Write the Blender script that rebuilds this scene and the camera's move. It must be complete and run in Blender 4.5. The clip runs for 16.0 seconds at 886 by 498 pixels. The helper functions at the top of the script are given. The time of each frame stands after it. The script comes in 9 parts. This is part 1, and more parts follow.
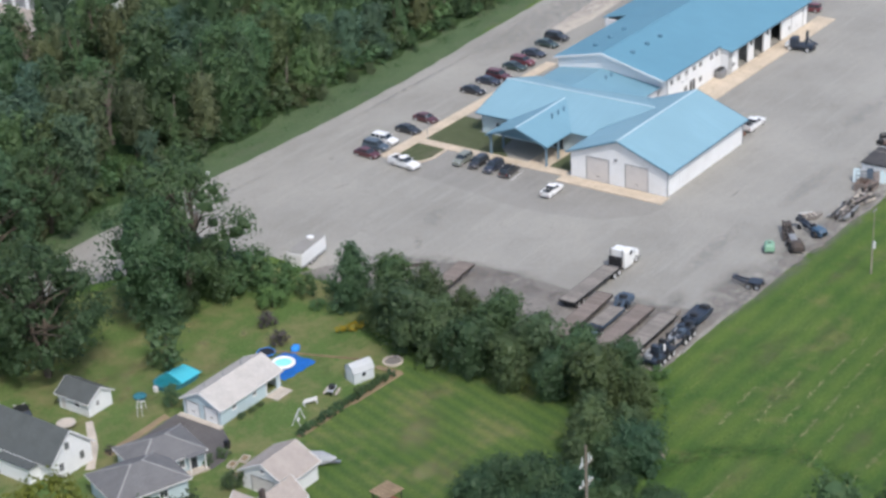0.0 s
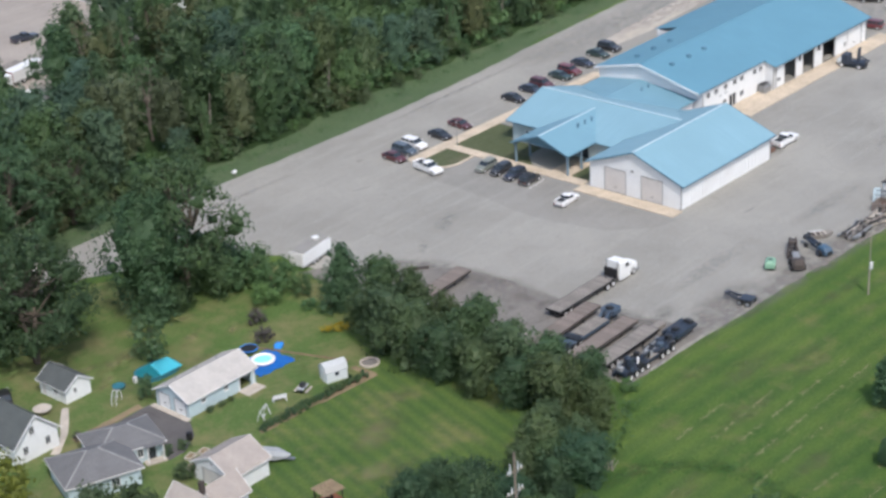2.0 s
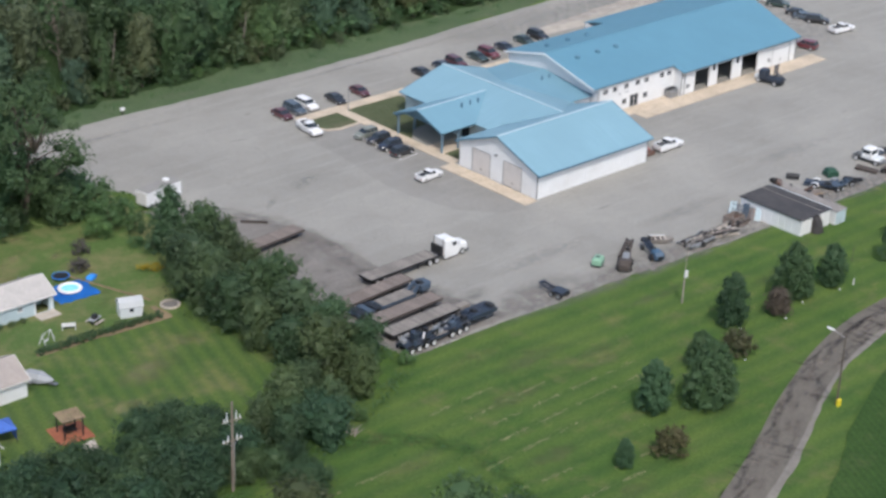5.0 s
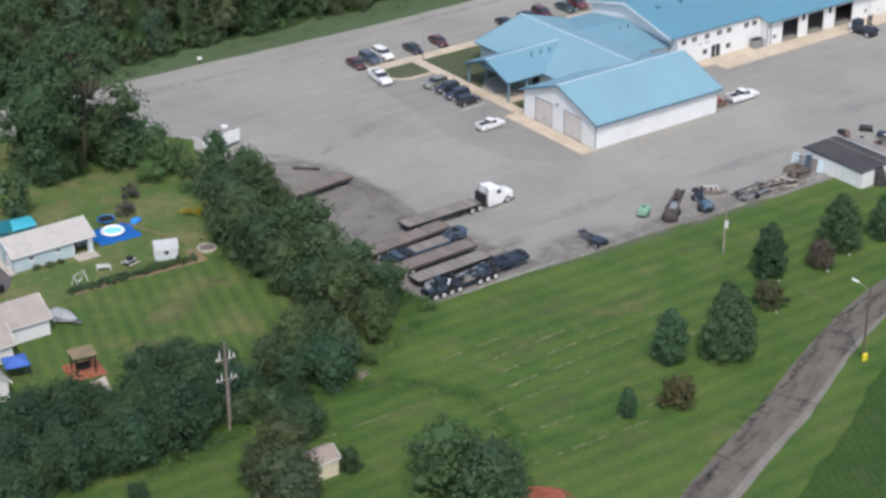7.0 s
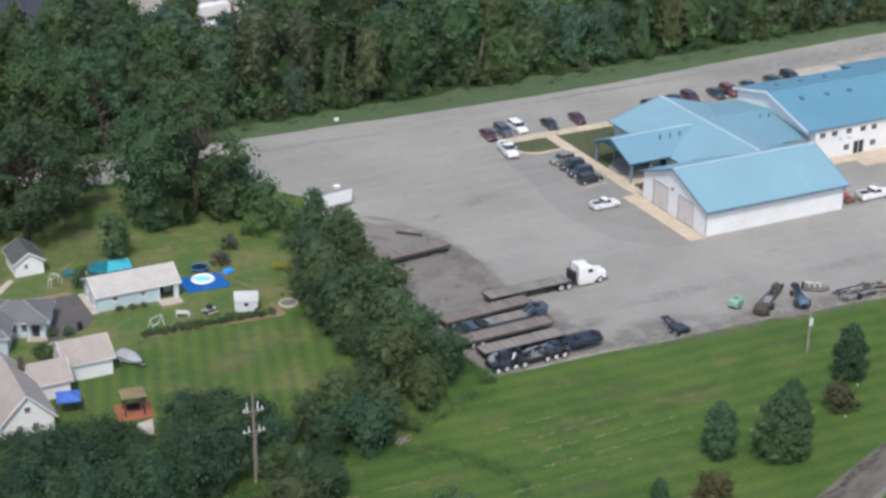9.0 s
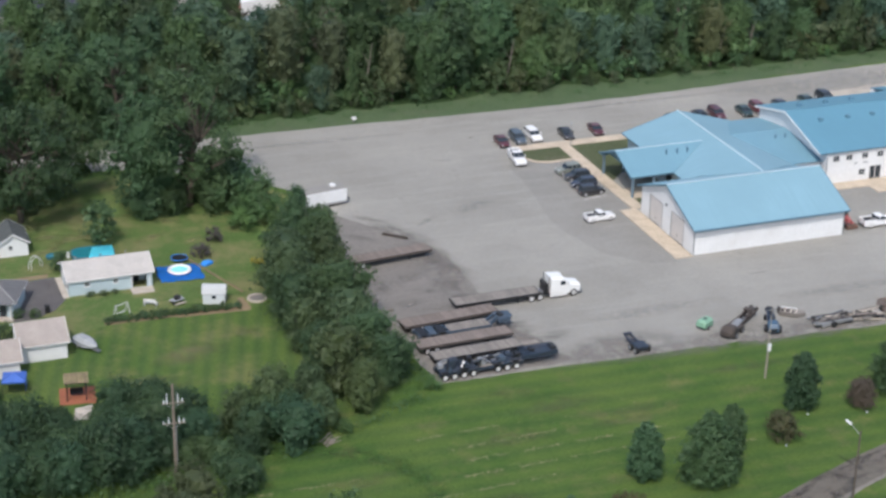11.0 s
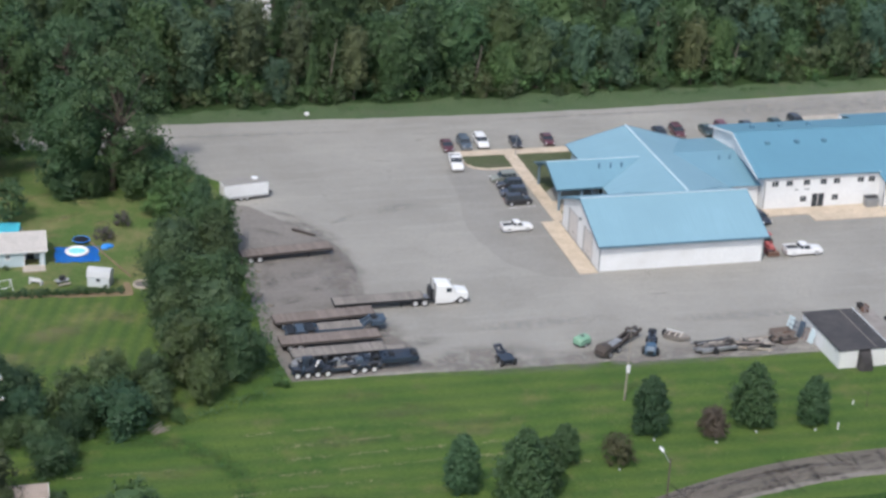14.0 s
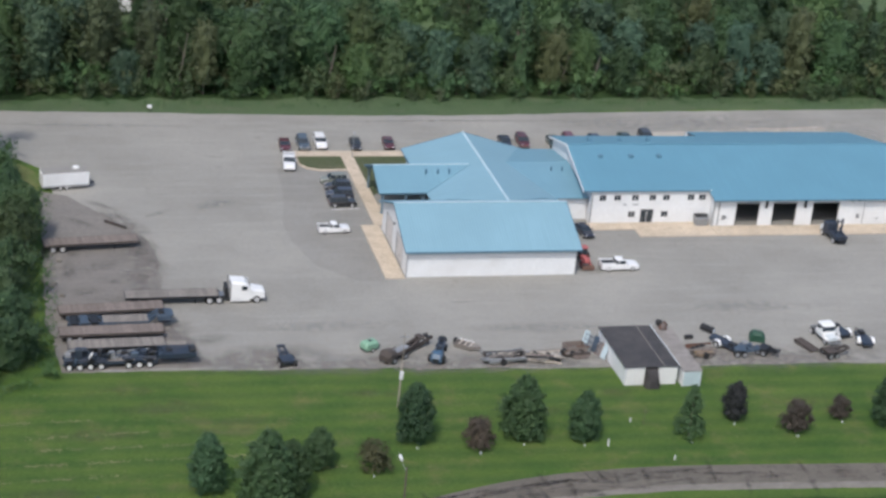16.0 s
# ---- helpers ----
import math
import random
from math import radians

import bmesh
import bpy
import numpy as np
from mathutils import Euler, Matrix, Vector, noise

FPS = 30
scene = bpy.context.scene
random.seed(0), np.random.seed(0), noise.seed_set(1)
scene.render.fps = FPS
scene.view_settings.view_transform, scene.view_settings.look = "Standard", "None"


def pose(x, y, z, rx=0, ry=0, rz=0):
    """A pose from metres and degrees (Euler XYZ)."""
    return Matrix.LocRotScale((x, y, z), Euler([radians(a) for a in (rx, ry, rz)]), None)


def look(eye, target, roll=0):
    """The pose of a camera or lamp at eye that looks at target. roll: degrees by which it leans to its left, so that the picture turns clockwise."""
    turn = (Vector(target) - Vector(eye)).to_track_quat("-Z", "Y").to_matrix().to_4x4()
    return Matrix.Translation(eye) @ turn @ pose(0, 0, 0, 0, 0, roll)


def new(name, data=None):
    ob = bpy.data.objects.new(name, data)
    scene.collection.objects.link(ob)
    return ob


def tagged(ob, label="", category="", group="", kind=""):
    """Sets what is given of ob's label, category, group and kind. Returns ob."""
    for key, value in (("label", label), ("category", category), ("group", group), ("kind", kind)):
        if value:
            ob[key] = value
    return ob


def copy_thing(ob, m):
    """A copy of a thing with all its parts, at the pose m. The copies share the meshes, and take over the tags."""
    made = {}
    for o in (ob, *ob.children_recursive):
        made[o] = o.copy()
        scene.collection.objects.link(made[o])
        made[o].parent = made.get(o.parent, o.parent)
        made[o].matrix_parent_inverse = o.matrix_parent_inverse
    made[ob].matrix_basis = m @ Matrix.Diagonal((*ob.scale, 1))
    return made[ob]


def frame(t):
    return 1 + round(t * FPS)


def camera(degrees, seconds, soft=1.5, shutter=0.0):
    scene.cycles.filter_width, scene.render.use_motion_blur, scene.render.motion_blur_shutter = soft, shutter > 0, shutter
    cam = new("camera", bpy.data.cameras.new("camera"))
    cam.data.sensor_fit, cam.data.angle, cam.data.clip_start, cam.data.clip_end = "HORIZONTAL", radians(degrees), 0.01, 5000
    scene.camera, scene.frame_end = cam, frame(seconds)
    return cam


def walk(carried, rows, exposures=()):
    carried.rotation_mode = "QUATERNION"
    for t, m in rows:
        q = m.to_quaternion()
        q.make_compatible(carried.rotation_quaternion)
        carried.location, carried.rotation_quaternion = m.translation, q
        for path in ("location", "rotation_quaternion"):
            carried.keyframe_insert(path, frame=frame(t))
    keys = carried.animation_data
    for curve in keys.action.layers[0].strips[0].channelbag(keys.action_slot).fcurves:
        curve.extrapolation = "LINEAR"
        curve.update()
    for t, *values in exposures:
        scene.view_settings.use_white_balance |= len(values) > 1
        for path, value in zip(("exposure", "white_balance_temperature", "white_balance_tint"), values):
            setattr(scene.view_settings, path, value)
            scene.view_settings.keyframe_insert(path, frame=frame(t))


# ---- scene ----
cam = camera(26.470, 16.0, soft=2.95)
# seconds, eye, target 200 m on, lean
PATH = [
    (0.0, (-235.78, -130.69, 119.90), (-90.57, -23.16, 34.17), -2.908),
    (0.5, (-232.12, -136.35, 119.61), (-88.77, -25.97, 34.36), -2.494),
    (1.0, (-228.46, -142.09, 119.01), (-89.82, -26.26, 33.20), -2.541),
    (1.5, (-224.42, -147.70, 118.74), (-90.28, -27.01, 32.51), -3.347),
    (2.0, (-219.88, -153.26, 118.64), (-86.73, -29.85, 34.73), -3.467),
    (2.5, (-216.21, -158.82, 118.16), (-83.74, -33.12, 36.62), -3.076),
    (3.0, (-211.83, -164.36, 117.82), (-81.82, -35.63, 37.03), -1.409),
    (3.5, (-207.30, -170.00, 117.34), (-77.91, -40.01, 37.61), -0.114),
    (4.0, (-202.54, -175.54, 116.76), (-78.48, -43.72, 31.71), 1.493),
    (4.2, (-200.62, -177.54, 116.59), (-75.58, -46.60, 31.63), 1.919),
    (6.3, (-180.07, -195.96, 114.54), (-66.68, -57.26, 25.64), -0.027),
    (6.5, (-178.32, -197.52, 114.07), (-67.76, -57.55, 23.59), -0.980),
    (7.0, (-172.57, -200.94, 113.47), (-68.12, -55.12, 24.99), -0.414),
    (7.5, (-166.82, -204.36, 112.65), (-67.92, -53.79, 25.77), -0.627),
    (8.0, (-160.77, -207.39, 112.15), (-67.21, -52.50, 26.98), -0.371),
    (8.5, (-154.59, -210.45, 111.53), (-67.41, -51.00, 28.00), -0.044),
    (9.0, (-148.57, -213.53, 110.86), (-67.69, -49.24, 30.44), 0.192),
    (9.5, (-142.32, -216.13, 110.80), (-66.39, -47.79, 34.03), 0.144),
    (9.7, (-139.78, -217.09, 110.83), (-63.70, -49.11, 33.43), 0.279),
    (11.8, (-113.26, -226.95, 111.45), (-55.17, -53.52, 30.53), 1.732),
    (12.0, (-110.72, -227.71, 111.48), (-52.38, -53.75, 31.91), 1.990),
    (12.5, (-104.64, -229.01, 111.45), (-45.84, -55.84, 30.50), 3.090),
    (13.0, (-98.50, -230.43, 111.06), (-43.94, -55.40, 31.15), 2.669),
    (13.5, (-91.98, -231.52, 110.93), (-42.96, -55.08, 30.52), 2.718),
    (14.0, (-85.61, -232.56, 110.49), (-38.17, -55.59, 30.29), 2.624),
    (14.5, (-79.39, -233.40, 110.17), (-32.73, -55.83, 30.87), 4.231),
    (15.0, (-72.83, -234.41, 110.12), (-25.66, -56.94, 30.88), 5.015),
    (15.5, (-66.03, -235.50, 110.21), (-19.33, -57.97, 30.82), 5.421),
    (16.0, (-59.31, -236.57, 110.27), (-11.13, -59.40, 30.95), 5.328),
]
walk(cam, [(t, look(eye, aim, lean)) for t, eye, aim, lean in PATH], [(0.0, 0.51), (3.5, 0.51), (4.0, 0.46), (6.5, 0.39), (7.5, 0.42), (12.5, 0.43), (15.0, 0.42), (16.0, 0.29)])
# world, sun and exposure: bright, slightly hazy midsummer afternoon, sun in the south-west
world = bpy.data.worlds.new("summer_sky")
scene.world = world
world.use_nodes = True
wn = world.node_tree.nodes
sky = wn.new("ShaderNodeTexSky")
sky.sky_type = "NISHITA"
sky.sun_disc = False
sky.sun_elevation = radians(54)
sky.sun_rotation = radians(212)
sky.air_density, sky.dust_density, sky.ozone_density = 1.0, 2.5, 1.0
wn["Background"].inputs["Strength"].default_value = 0.15
world.node_tree.links.new(sky.outputs["Color"], wn["Background"].inputs["Color"])
sun_data = bpy.data.lights.new("sun", "SUN")
sun_data.energy, sun_data.angle, sun_data.color = 1.85, radians(0.6), (1.0, 0.965, 0.92)
sun = new("sun", sun_data)
sun.matrix_world = look((-53 * 0.59, -85 * 0.59, 80), (0, 0, 0))


# ---- materials
def nodes_of(name):
    m = bpy.data.materials.new(name)
    m.use_nodes = True
    nt = m.node_tree
    return m, nt, nt.nodes, nt.links, nt.nodes["Principled BSDF"]


def mixed(nt, fac, a, b, mode="MIX"):
    n = nt.nodes.new("ShaderNodeMix")
    n.data_type, n.blend_type = "RGBA", mode
    for sock, v in ((n.inputs[0], fac), (n.inputs[6], a), (n.inputs[7], b)):
        if isinstance(v, bpy.types.NodeSocket):
            nt.links.new(v, sock)
        elif isinstance(v, (int, float)):
            sock.default_value = v
        else:
            sock.default_value = (*v, 1)
    return n.outputs[2]


def noised(nt, vec, scale, detail=4, rough=0.6, lo=0.35, hi=0.65):
    n = nt.nodes.new("ShaderNodeTexNoise")
    n.inputs["Scale"].default_value, n.inputs["Detail"].default_value, n.inputs["Roughness"].default_value = scale, detail, rough
    nt.links.new(vec, n.inputs["Vector"])
    r = nt.nodes.new("ShaderNodeMapRange")
    r.inputs[1].default_value, r.inputs[2].default_value = lo, hi
    nt.links.new(n.outputs["Fac"], r.inputs[0])
    return r.outputs[0]


def place_of(nt, stretch=(1, 1, 1), turn=0.0):
    g = nt.nodes.new("ShaderNodeNewGeometry")
    mp = nt.nodes.new("ShaderNodeMapping")
    mp.inputs["Scale"].default_value = stretch
    mp.inputs["Rotation"].default_value = (0, 0, radians(turn))
    nt.links.new(g.outputs["Position"], mp.inputs["Vector"])
    return mp.outputs["Vector"]


def bumped(nt, b, height, strength=0.3, dist=0.05):
    n = nt.nodes.new("ShaderNodeBump")
    n.inputs["Strength"].default_value, n.inputs["Distance"].default_value = strength, dist
    nt.links.new(height, n.inputs["Height"])
    nt.links.new(n.outputs["Normal"], b.inputs["Normal"])


def shade(c, k):
    return tuple(min(1.0, v * k) for v in c)


def plain(name, colour, rough=0.6, metal=0.0, wear=0.18, grain=6.0, patch=0.5, dirt=None, coat=0.0, vary=0.0):
    """Paint, metal or plastic with fine grain, larger uneven patches and a little dirt."""
    m, nt, n, l, b = nodes_of(name)
    pos = place_of(nt)
    c = mixed(nt, noised(nt, pos, grain), shade(colour, 1 - wear), shade(colour, 1 + wear * 0.5))
    c = mixed(nt, noised(nt, pos, patch, 5, 0.65, 0.45, 0.8), c, dirt or shade(colour, 1 - wear * 1.6))
    if vary:
        o = n.new("ShaderNodeObjectInfo")
        r = n.new("ShaderNodeMapRange")
        r.inputs[3].default_value, r.inputs[4].default_value = 1 - vary, 1 + vary
        l.new(o.outputs["Random"], r.inputs[0])
        c = mixed(nt, 1.0, c, r.outputs[0], "MULTIPLY")
    l.new(c, b.inputs["Base Color"])
    b.inputs["Roughness"].default_value, b.inputs["Metallic"].default_value = rough, metal
    b.inputs["Coat Weight"].default_value = coat
    bumped(nt, b, noised(nt, pos, grain * 2, 3), 0.12, 0.02)
    return m


def metal_roof(name, colour, across, pitch=0.45):
    """Ribbed steel sheet, ribs every pitch metres along the axis across (0: x, 1: y), faded in patches."""
    m, nt, n, l, b = nodes_of(name)
    pos = place_of(nt)
    c = mixed(nt, noised(nt, pos, 0.12, 4, 0.6, 0.3, 0.7), shade(colour, 0.93), shade(colour, 1.05))
    streak = noised(nt, place_of(nt, (2.2, 0.12, 0.12) if across == 0 else (0.12, 2.2, 0.12)), 1.0, 3, 0.6, 0.4, 0.75)
    c = mixed(nt, streak, c, shade(colour, 0.955))
    l.new(c, b.inputs["Base Color"])
    w = n.new("ShaderNodeTexWave")
    w.bands_direction = "XYZ"[across]
    w.wave_profile = "SIN"
    w.inputs["Scale"].default_value = 0.314 / pitch
    l.new(pos, w.inputs["Vector"])
    bumped(nt, b, w.outputs["Fac"], 0.25, 0.04)
    b.inputs["Roughness"].default_value = 0.5
    return m


def shingles(name, colour, scale=1.0):
    m, nt, n, l, b = nodes_of(name)
    pos = place_of(nt)
    c = mixed(nt, noised(nt, pos, 7 * scale, 3, 0.7), shade(colour, 0.78), shade(colour, 1.15))
    c = mixed(nt, noised(nt, pos, 0.6, 4, 0.6, 0.42, 0.75), c, shade(colour, 0.8))
    l.new(c, b.inputs["Base Color"])
    b.inputs["Roughness"].default_value = 0.9
    bumped(nt, b, noised(nt, pos, 9 * scale, 3), 0.5, 0.03)
    return m


def leaf_material(name, dark, light, dry=None, dryness=0.0):
    """Foliage: leaves differ a little, boughs and whole trees more, in tone and in hue, and thin leaves let some sun through."""
    m, nt, n, l, b = nodes_of(name)
    g = n.new("ShaderNodeNewGeometry")
    isl = n.new("ShaderNodeMapRange")
    isl.inputs[3].default_value, isl.inputs[4].default_value = 0.22, 0.78
    l.new(g.outputs["Random Per Island"], isl.inputs[0])
    c = mixed(nt, isl.outputs[0], dark, light)
    c = mixed(nt, noised(nt, place_of(nt), 0.35, 3, 0.6, 0.35, 0.7), c, shade(light, 1.1))
    if dry:
        c = mixed(nt, noised(nt, place_of(nt), 0.22, 3, 0.6, 0.75 - dryness, 0.8), c, dry)
    o = n.new("ShaderNodeObjectInfo")
    r = n.new("ShaderNodeMapRange")
    r.inputs[3].default_value, r.inputs[4].default_value = 0.80, 1.24
    l.new(o.outputs["Random"], r.inputs[0])
    c = mixed(nt, 1.0, c, r.outputs[0], "MULTIPLY")
    k = n.new("ShaderNodeMath")
    k.operation = "MULTIPLY"
    k.inputs[1].default_value = 7.31
    l.new(o.outputs["Random"], k.inputs[0])
    fr_ = n.new("ShaderNodeMath")
    fr_.operation = "FRACT"
    l.new(k.outputs[0], fr_.inputs[0])
    tint = mixed(nt, fr_.outputs[0], (0.92, 1.0, 1.0), (1.09, 1.04, 0.86))
    c = mixed(nt, 1.0, c, tint, "MULTIPLY")
    l.new(c, b.inputs["Base Color"])
    b.inputs["Roughness"].default_value = 0.55
    b.inputs["Specular IOR Level"].default_value = 0.3
    t = n.new("ShaderNodeBsdfTranslucent")
    l.new(c, t.inputs["Color"])
    mix = n.new("ShaderNodeMixShader")
    mix.inputs[0].default_value = 0.3
    l.new(b.outputs[0], mix.inputs[1])
    l.new(t.outputs[0], mix.inputs[2])
    l.new(mix.outputs[0], n["Material Output"].inputs["Surface"])
    return m


def grass_material(name, a, bcol, dry, stripes=0.0, turn=0.0, width=2.0, straw=0.0, arid=0.54):
    """Mown turf: blotches at two scales, mower stripes and strewn dry cuttings along the stripes."""
    m, nt, n, l, b = nodes_of(name)
    pos = place_of(nt)
    c = mixed(nt, noised(nt, pos, 0.09, 5, 0.65, 0.35, 0.68), a, bcol)
    fine = noised(nt, pos, 2.4, 5, 0.75, 0.3, 0.72)
    c = mixed(nt, fine, mixed(nt, 1.0, c, (0.66, 0.68, 0.62), "MULTIPLY"), mixed(nt, 1.0, c, (1.16, 1.14, 1.1), "MULTIPLY"))
    c = mixed(nt, noised(nt, pos, 0.16, 6, 0.7, arid, arid + 0.2), c, dry)
    if stripes:
        w = n.new("ShaderNodeTexWave")
        w.bands_direction = "Y"
        w.inputs["Scale"].default_value = 0.314 / width
        w.inputs["Distortion"].default_value = 0.9
        w.inputs["Detail"].default_value = 2.0
        w.inputs["Detail Scale"].default_value = 0.25
        l.new(place_of(nt, (1, 1, 1), turn), w.inputs["Vector"])
        k = n.new("ShaderNodeMath")
        k.operation = "MULTIPLY"
        k.inputs[1].default_value = stripes
        l.new(w.outputs["Fac"], k.inputs[0])
        c = mixed(nt, k.outputs[0], c, mixed(nt, 1.0, c, (1.35, 1.26, 1.05), "MULTIPLY"))
    if straw:
        s = noised(nt, place_of(nt, (0.22, 1.5, 1), turn), 1.0, 5, 0.72, 0.70 - straw, 0.78)
        c = mixed(nt, s, c, (0.25, 0.27, 0.10))
    l.new(c, b.inputs["Base Color"])
    b.inputs["Roughness"].default_value = 0.95
    b.inputs["Specular IOR Level"].default_value = 0.1
    bumped(nt, b, noised(nt, pos, 5.0, 5, 0.8), 0.9, 0.12)
    return m


def paving(name, colour, stain, crack=0.35, patch=0.05, grain=3.0, cell=0.09, gap=0.012):
    """Worn asphalt, gravel or concrete with large stains, tyre-polished streaks and grain."""
    m, nt, n, l, b = nodes_of(name)
    pos = place_of(nt)
    c = mixed(nt, noised(nt, pos, patch, 6, 0.62, 0.36, 0.68), shade(colour, 0.86), shade(colour, 1.12))
    c = mixed(nt, noised(nt, place_of(nt, (0.05, 0.5, 1), 4), 1.0, 5, 0.7, 0.5, 0.8), c, shade(colour, 1.16))
    c = mixed(nt, noised(nt, pos, patch * 4, 6, 0.72, 0.6, 0.78), c, stain)
    c = mixed(nt, noised(nt, pos, 0.45, 3, 0.6, 0.72, 0.80), c, shade(stain, 0.55))
    c = mixed(nt, noised(nt, pos, grain, 5, 0.8), mixed(nt, 1.0, c, (0.84, 0.84, 0.84), "MULTIPLY"), mixed(nt, 1.0, c, (1.12, 1.12, 1.12), "MULTIPLY"))
    if crack:
        v = n.new("ShaderNodeTexVoronoi")
        v.feature = "DISTANCE_TO_EDGE"
        v.inputs["Scale"].default_value = cell
        wob = n.new("ShaderNodeTexNoise")
        wob.inputs["Scale"].default_value, wob.inputs["Detail"].default_value = 0.5, 4
        l.new(pos, wob.inputs["Vector"])
        mv = n.new("ShaderNodeVectorMath")
        mv.operation = "MULTIPLY_ADD"
        mv.inputs[1].default_value = (3, 3, 0)
        l.new(wob.outputs["Color"], mv.inputs[0])
        l.new(pos, mv.inputs[2])
        l.new(mv.outputs[0], v.inputs["Vector"])
        r = n.new("ShaderNodeMapRange")
        r.inputs[1].default_value, r.inputs[2].default_value, r.inputs[3].default_value, r.inputs[4].default_value = 0.0, gap, crack, 0.0
        l.new(v.outputs["Distance"], r.inputs[0])
        c = mixed(nt, r.outputs[0], c, shade(stain, 0.6))
    l.new(c, b.inputs["Base Color"])
    b.inputs["Roughness"].default_value = 0.9
    b.inputs["Specular IOR Level"].default_value = 0.25
    bumped(nt, b, noised(nt, pos, 8.0, 5, 0.8), 0.4, 0.03)
    return m


def stain_material(name, colour, strength, scale=0.6):
    """A soiled, worn or shade-coloured spot that fades out at an uneven edge."""
    m, nt, n, l, b = nodes_of(name)
    tc = n.new("ShaderNodeTexCoord")
    gr = n.new("ShaderNodeTexGradient")
    gr.gradient_type = "QUADRATIC_SPHERE"
    mp = n.new("ShaderNodeMapping")
    mp.inputs["Location"].default_value, mp.inputs["Scale"].default_value = (-1, -1, 0), (2, 2, 0)
    l.new(tc.outputs["Generated"], mp.inputs["Vector"])
    l.new(mp.outputs["Vector"], gr.inputs["Vector"])
    pos = place_of(nt)
    ad = n.new("ShaderNodeMath")
    ad.operation, ad.use_clamp = "MULTIPLY", True
    l.new(noised(nt, pos, scale, 5, 0.7, 0.36, 0.64), ad.inputs[0])
    rg = n.new("ShaderNodeMapRange")
    rg.inputs[1].default_value, rg.inputs[2].default_value, rg.inputs[4].default_value = 0.0, 0.45, strength
    l.new(gr.outputs["Fac"], rg.inputs[0])
    l.new(rg.outputs[0], ad.inputs[1])
    c = mixed(nt, noised(nt, pos, 2.5, 4, 0.7), shade(colour, 0.8), shade(colour, 1.15))
    l.new(c, b.inputs["Base Color"])
    b.inputs["Roughness"].default_value = 0.9
    tr = n.new("ShaderNodeBsdfTransparent")
    mix = n.new("ShaderNodeMixShader")
    l.new(ad.outputs[0], mix.inputs[0])
    l.new(tr.outputs[0], mix.inputs[1])
    l.new(b.outputs[0], mix.inputs[2])
    l.new(mix.outputs[0], n["Material Output"].inputs["Surface"])
    return m


M = {}
M["stain_gravel"] = stain_material("stain_gravel", (0.235, 0.216, 0.195), 0.8, 0.3)
M["stain_oil"] = stain_material("stain_oil", (0.125, 0.114, 0.104), 0.34, 0.55)
M["stain_tar"] = stain_material("stain_tar", (0.055, 0.050, 0.048), 0.6, 1.2)
M["stain_worn"] = stain_material("stain_worn", (0.200, 0.166, 0.142), 0.6, 0.8)
M["stain_pale"] = stain_material("stain_pale", (0.36, 0.345, 0.32), 0.55, 0.9)
M["stain_brown"] = stain_material("stain_brown", (0.165, 0.160, 0.080), 0.36, 0.35)
M["stain_dry"] = stain_material("stain_dry", (0.265, 0.245, 0.115), 0.6, 0.5)
# these two dark greens stand for the shaded side of a swale
M["stain_swale_shade"] = stain_material("stain_swale_shade", (0.052, 0.122, 0.028), 0.75, 0.4)
M["grass_swale_shade"] = grass_material("grass_swale_shade", (0.062, 0.142, 0.034), (0.078, 0.160, 0.042), (0.09, 0.16, 0.05))
M["grass_kerb"] = grass_material("grass_kerb", (0.120, 0.146, 0.084), (0.142, 0.162, 0.094), (0.18, 0.168, 0.112))
M["straw"] = plain("straw", (0.27, 0.28, 0.13), 0.9, wear=0.3)
M["asphalt_dark"] = paving("asphalt_dark", (0.262, 0.254, 0.234), (0.208, 0.200, 0.186), 0.1)
M["rim_white"] = plain("white_rim", (0.64, 0.64, 0.63), 0.5, wear=0.2)
M["car_sage"] = plain("car_sage", (0.20, 0.215, 0.185), 0.35, wear=0.1, coat=0.5)
M["tractor_red"] = plain("faded_red_paint", (0.46, 0.125, 0.12), 0.6, wear=0.2)
M["grass_field"] = grass_material("grass_field", (0.080, 0.157, 0.045), (0.128, 0.201, 0.060), (0.172, 0.186, 0.080), 0.72, 1.5, 3.1, 0.10)
M["grass_garden"] = grass_material("grass_garden", (0.118, 0.204, 0.064), (0.168, 0.240, 0.084), (0.240, 0.240, 0.108), 0.0, 0.0, 2.0, 0.0, 0.44)
M["grass_yard"] = grass_material("grass_yard", (0.088, 0.160, 0.051), (0.128, 0.195, 0.066), (0.182, 0.198, 0.088), 0.85, 106, 2.1, 0.0, 0.50)
M["grass_verge"] = grass_material("grass_verge", (0.112, 0.172, 0.092), (0.138, 0.194, 0.104), (0.158, 0.172, 0.112))
M["grass_tall"] = grass_material("grass_tall", (0.045, 0.085, 0.032), (0.060, 0.105, 0.042), (0.08, 0.11, 0.05))
M["crop"] = grass_material("crop", (0.047, 0.103, 0.032), (0.068, 0.130, 0.040), (0.10, 0.13, 0.055), 0.5, 118, 0.9)
M["asphalt"] = paving("asphalt", (0.292, 0.283, 0.258), (0.223, 0.215, 0.196), 0.12)
M["gravel"] = paving("gravel", (0.208, 0.194, 0.178), (0.160, 0.147, 0.134), 0.0, 0.07, 1.6)
M["lane"] = paving("lane", (0.142, 0.128, 0.108), (0.072, 0.066, 0.057), 0.4, 0.28, 1.5, 0.4, 0.022)
M["lane_edge"] = paving("lane_edge", (0.216, 0.199, 0.174), (0.112, 0.101, 0.088), 0.3, 0.35, 1.5, 0.4, 0.022)
M["drive"] = paving("drive", (0.115, 0.108, 0.108), (0.07, 0.066, 0.066), 0.3, 0.3)
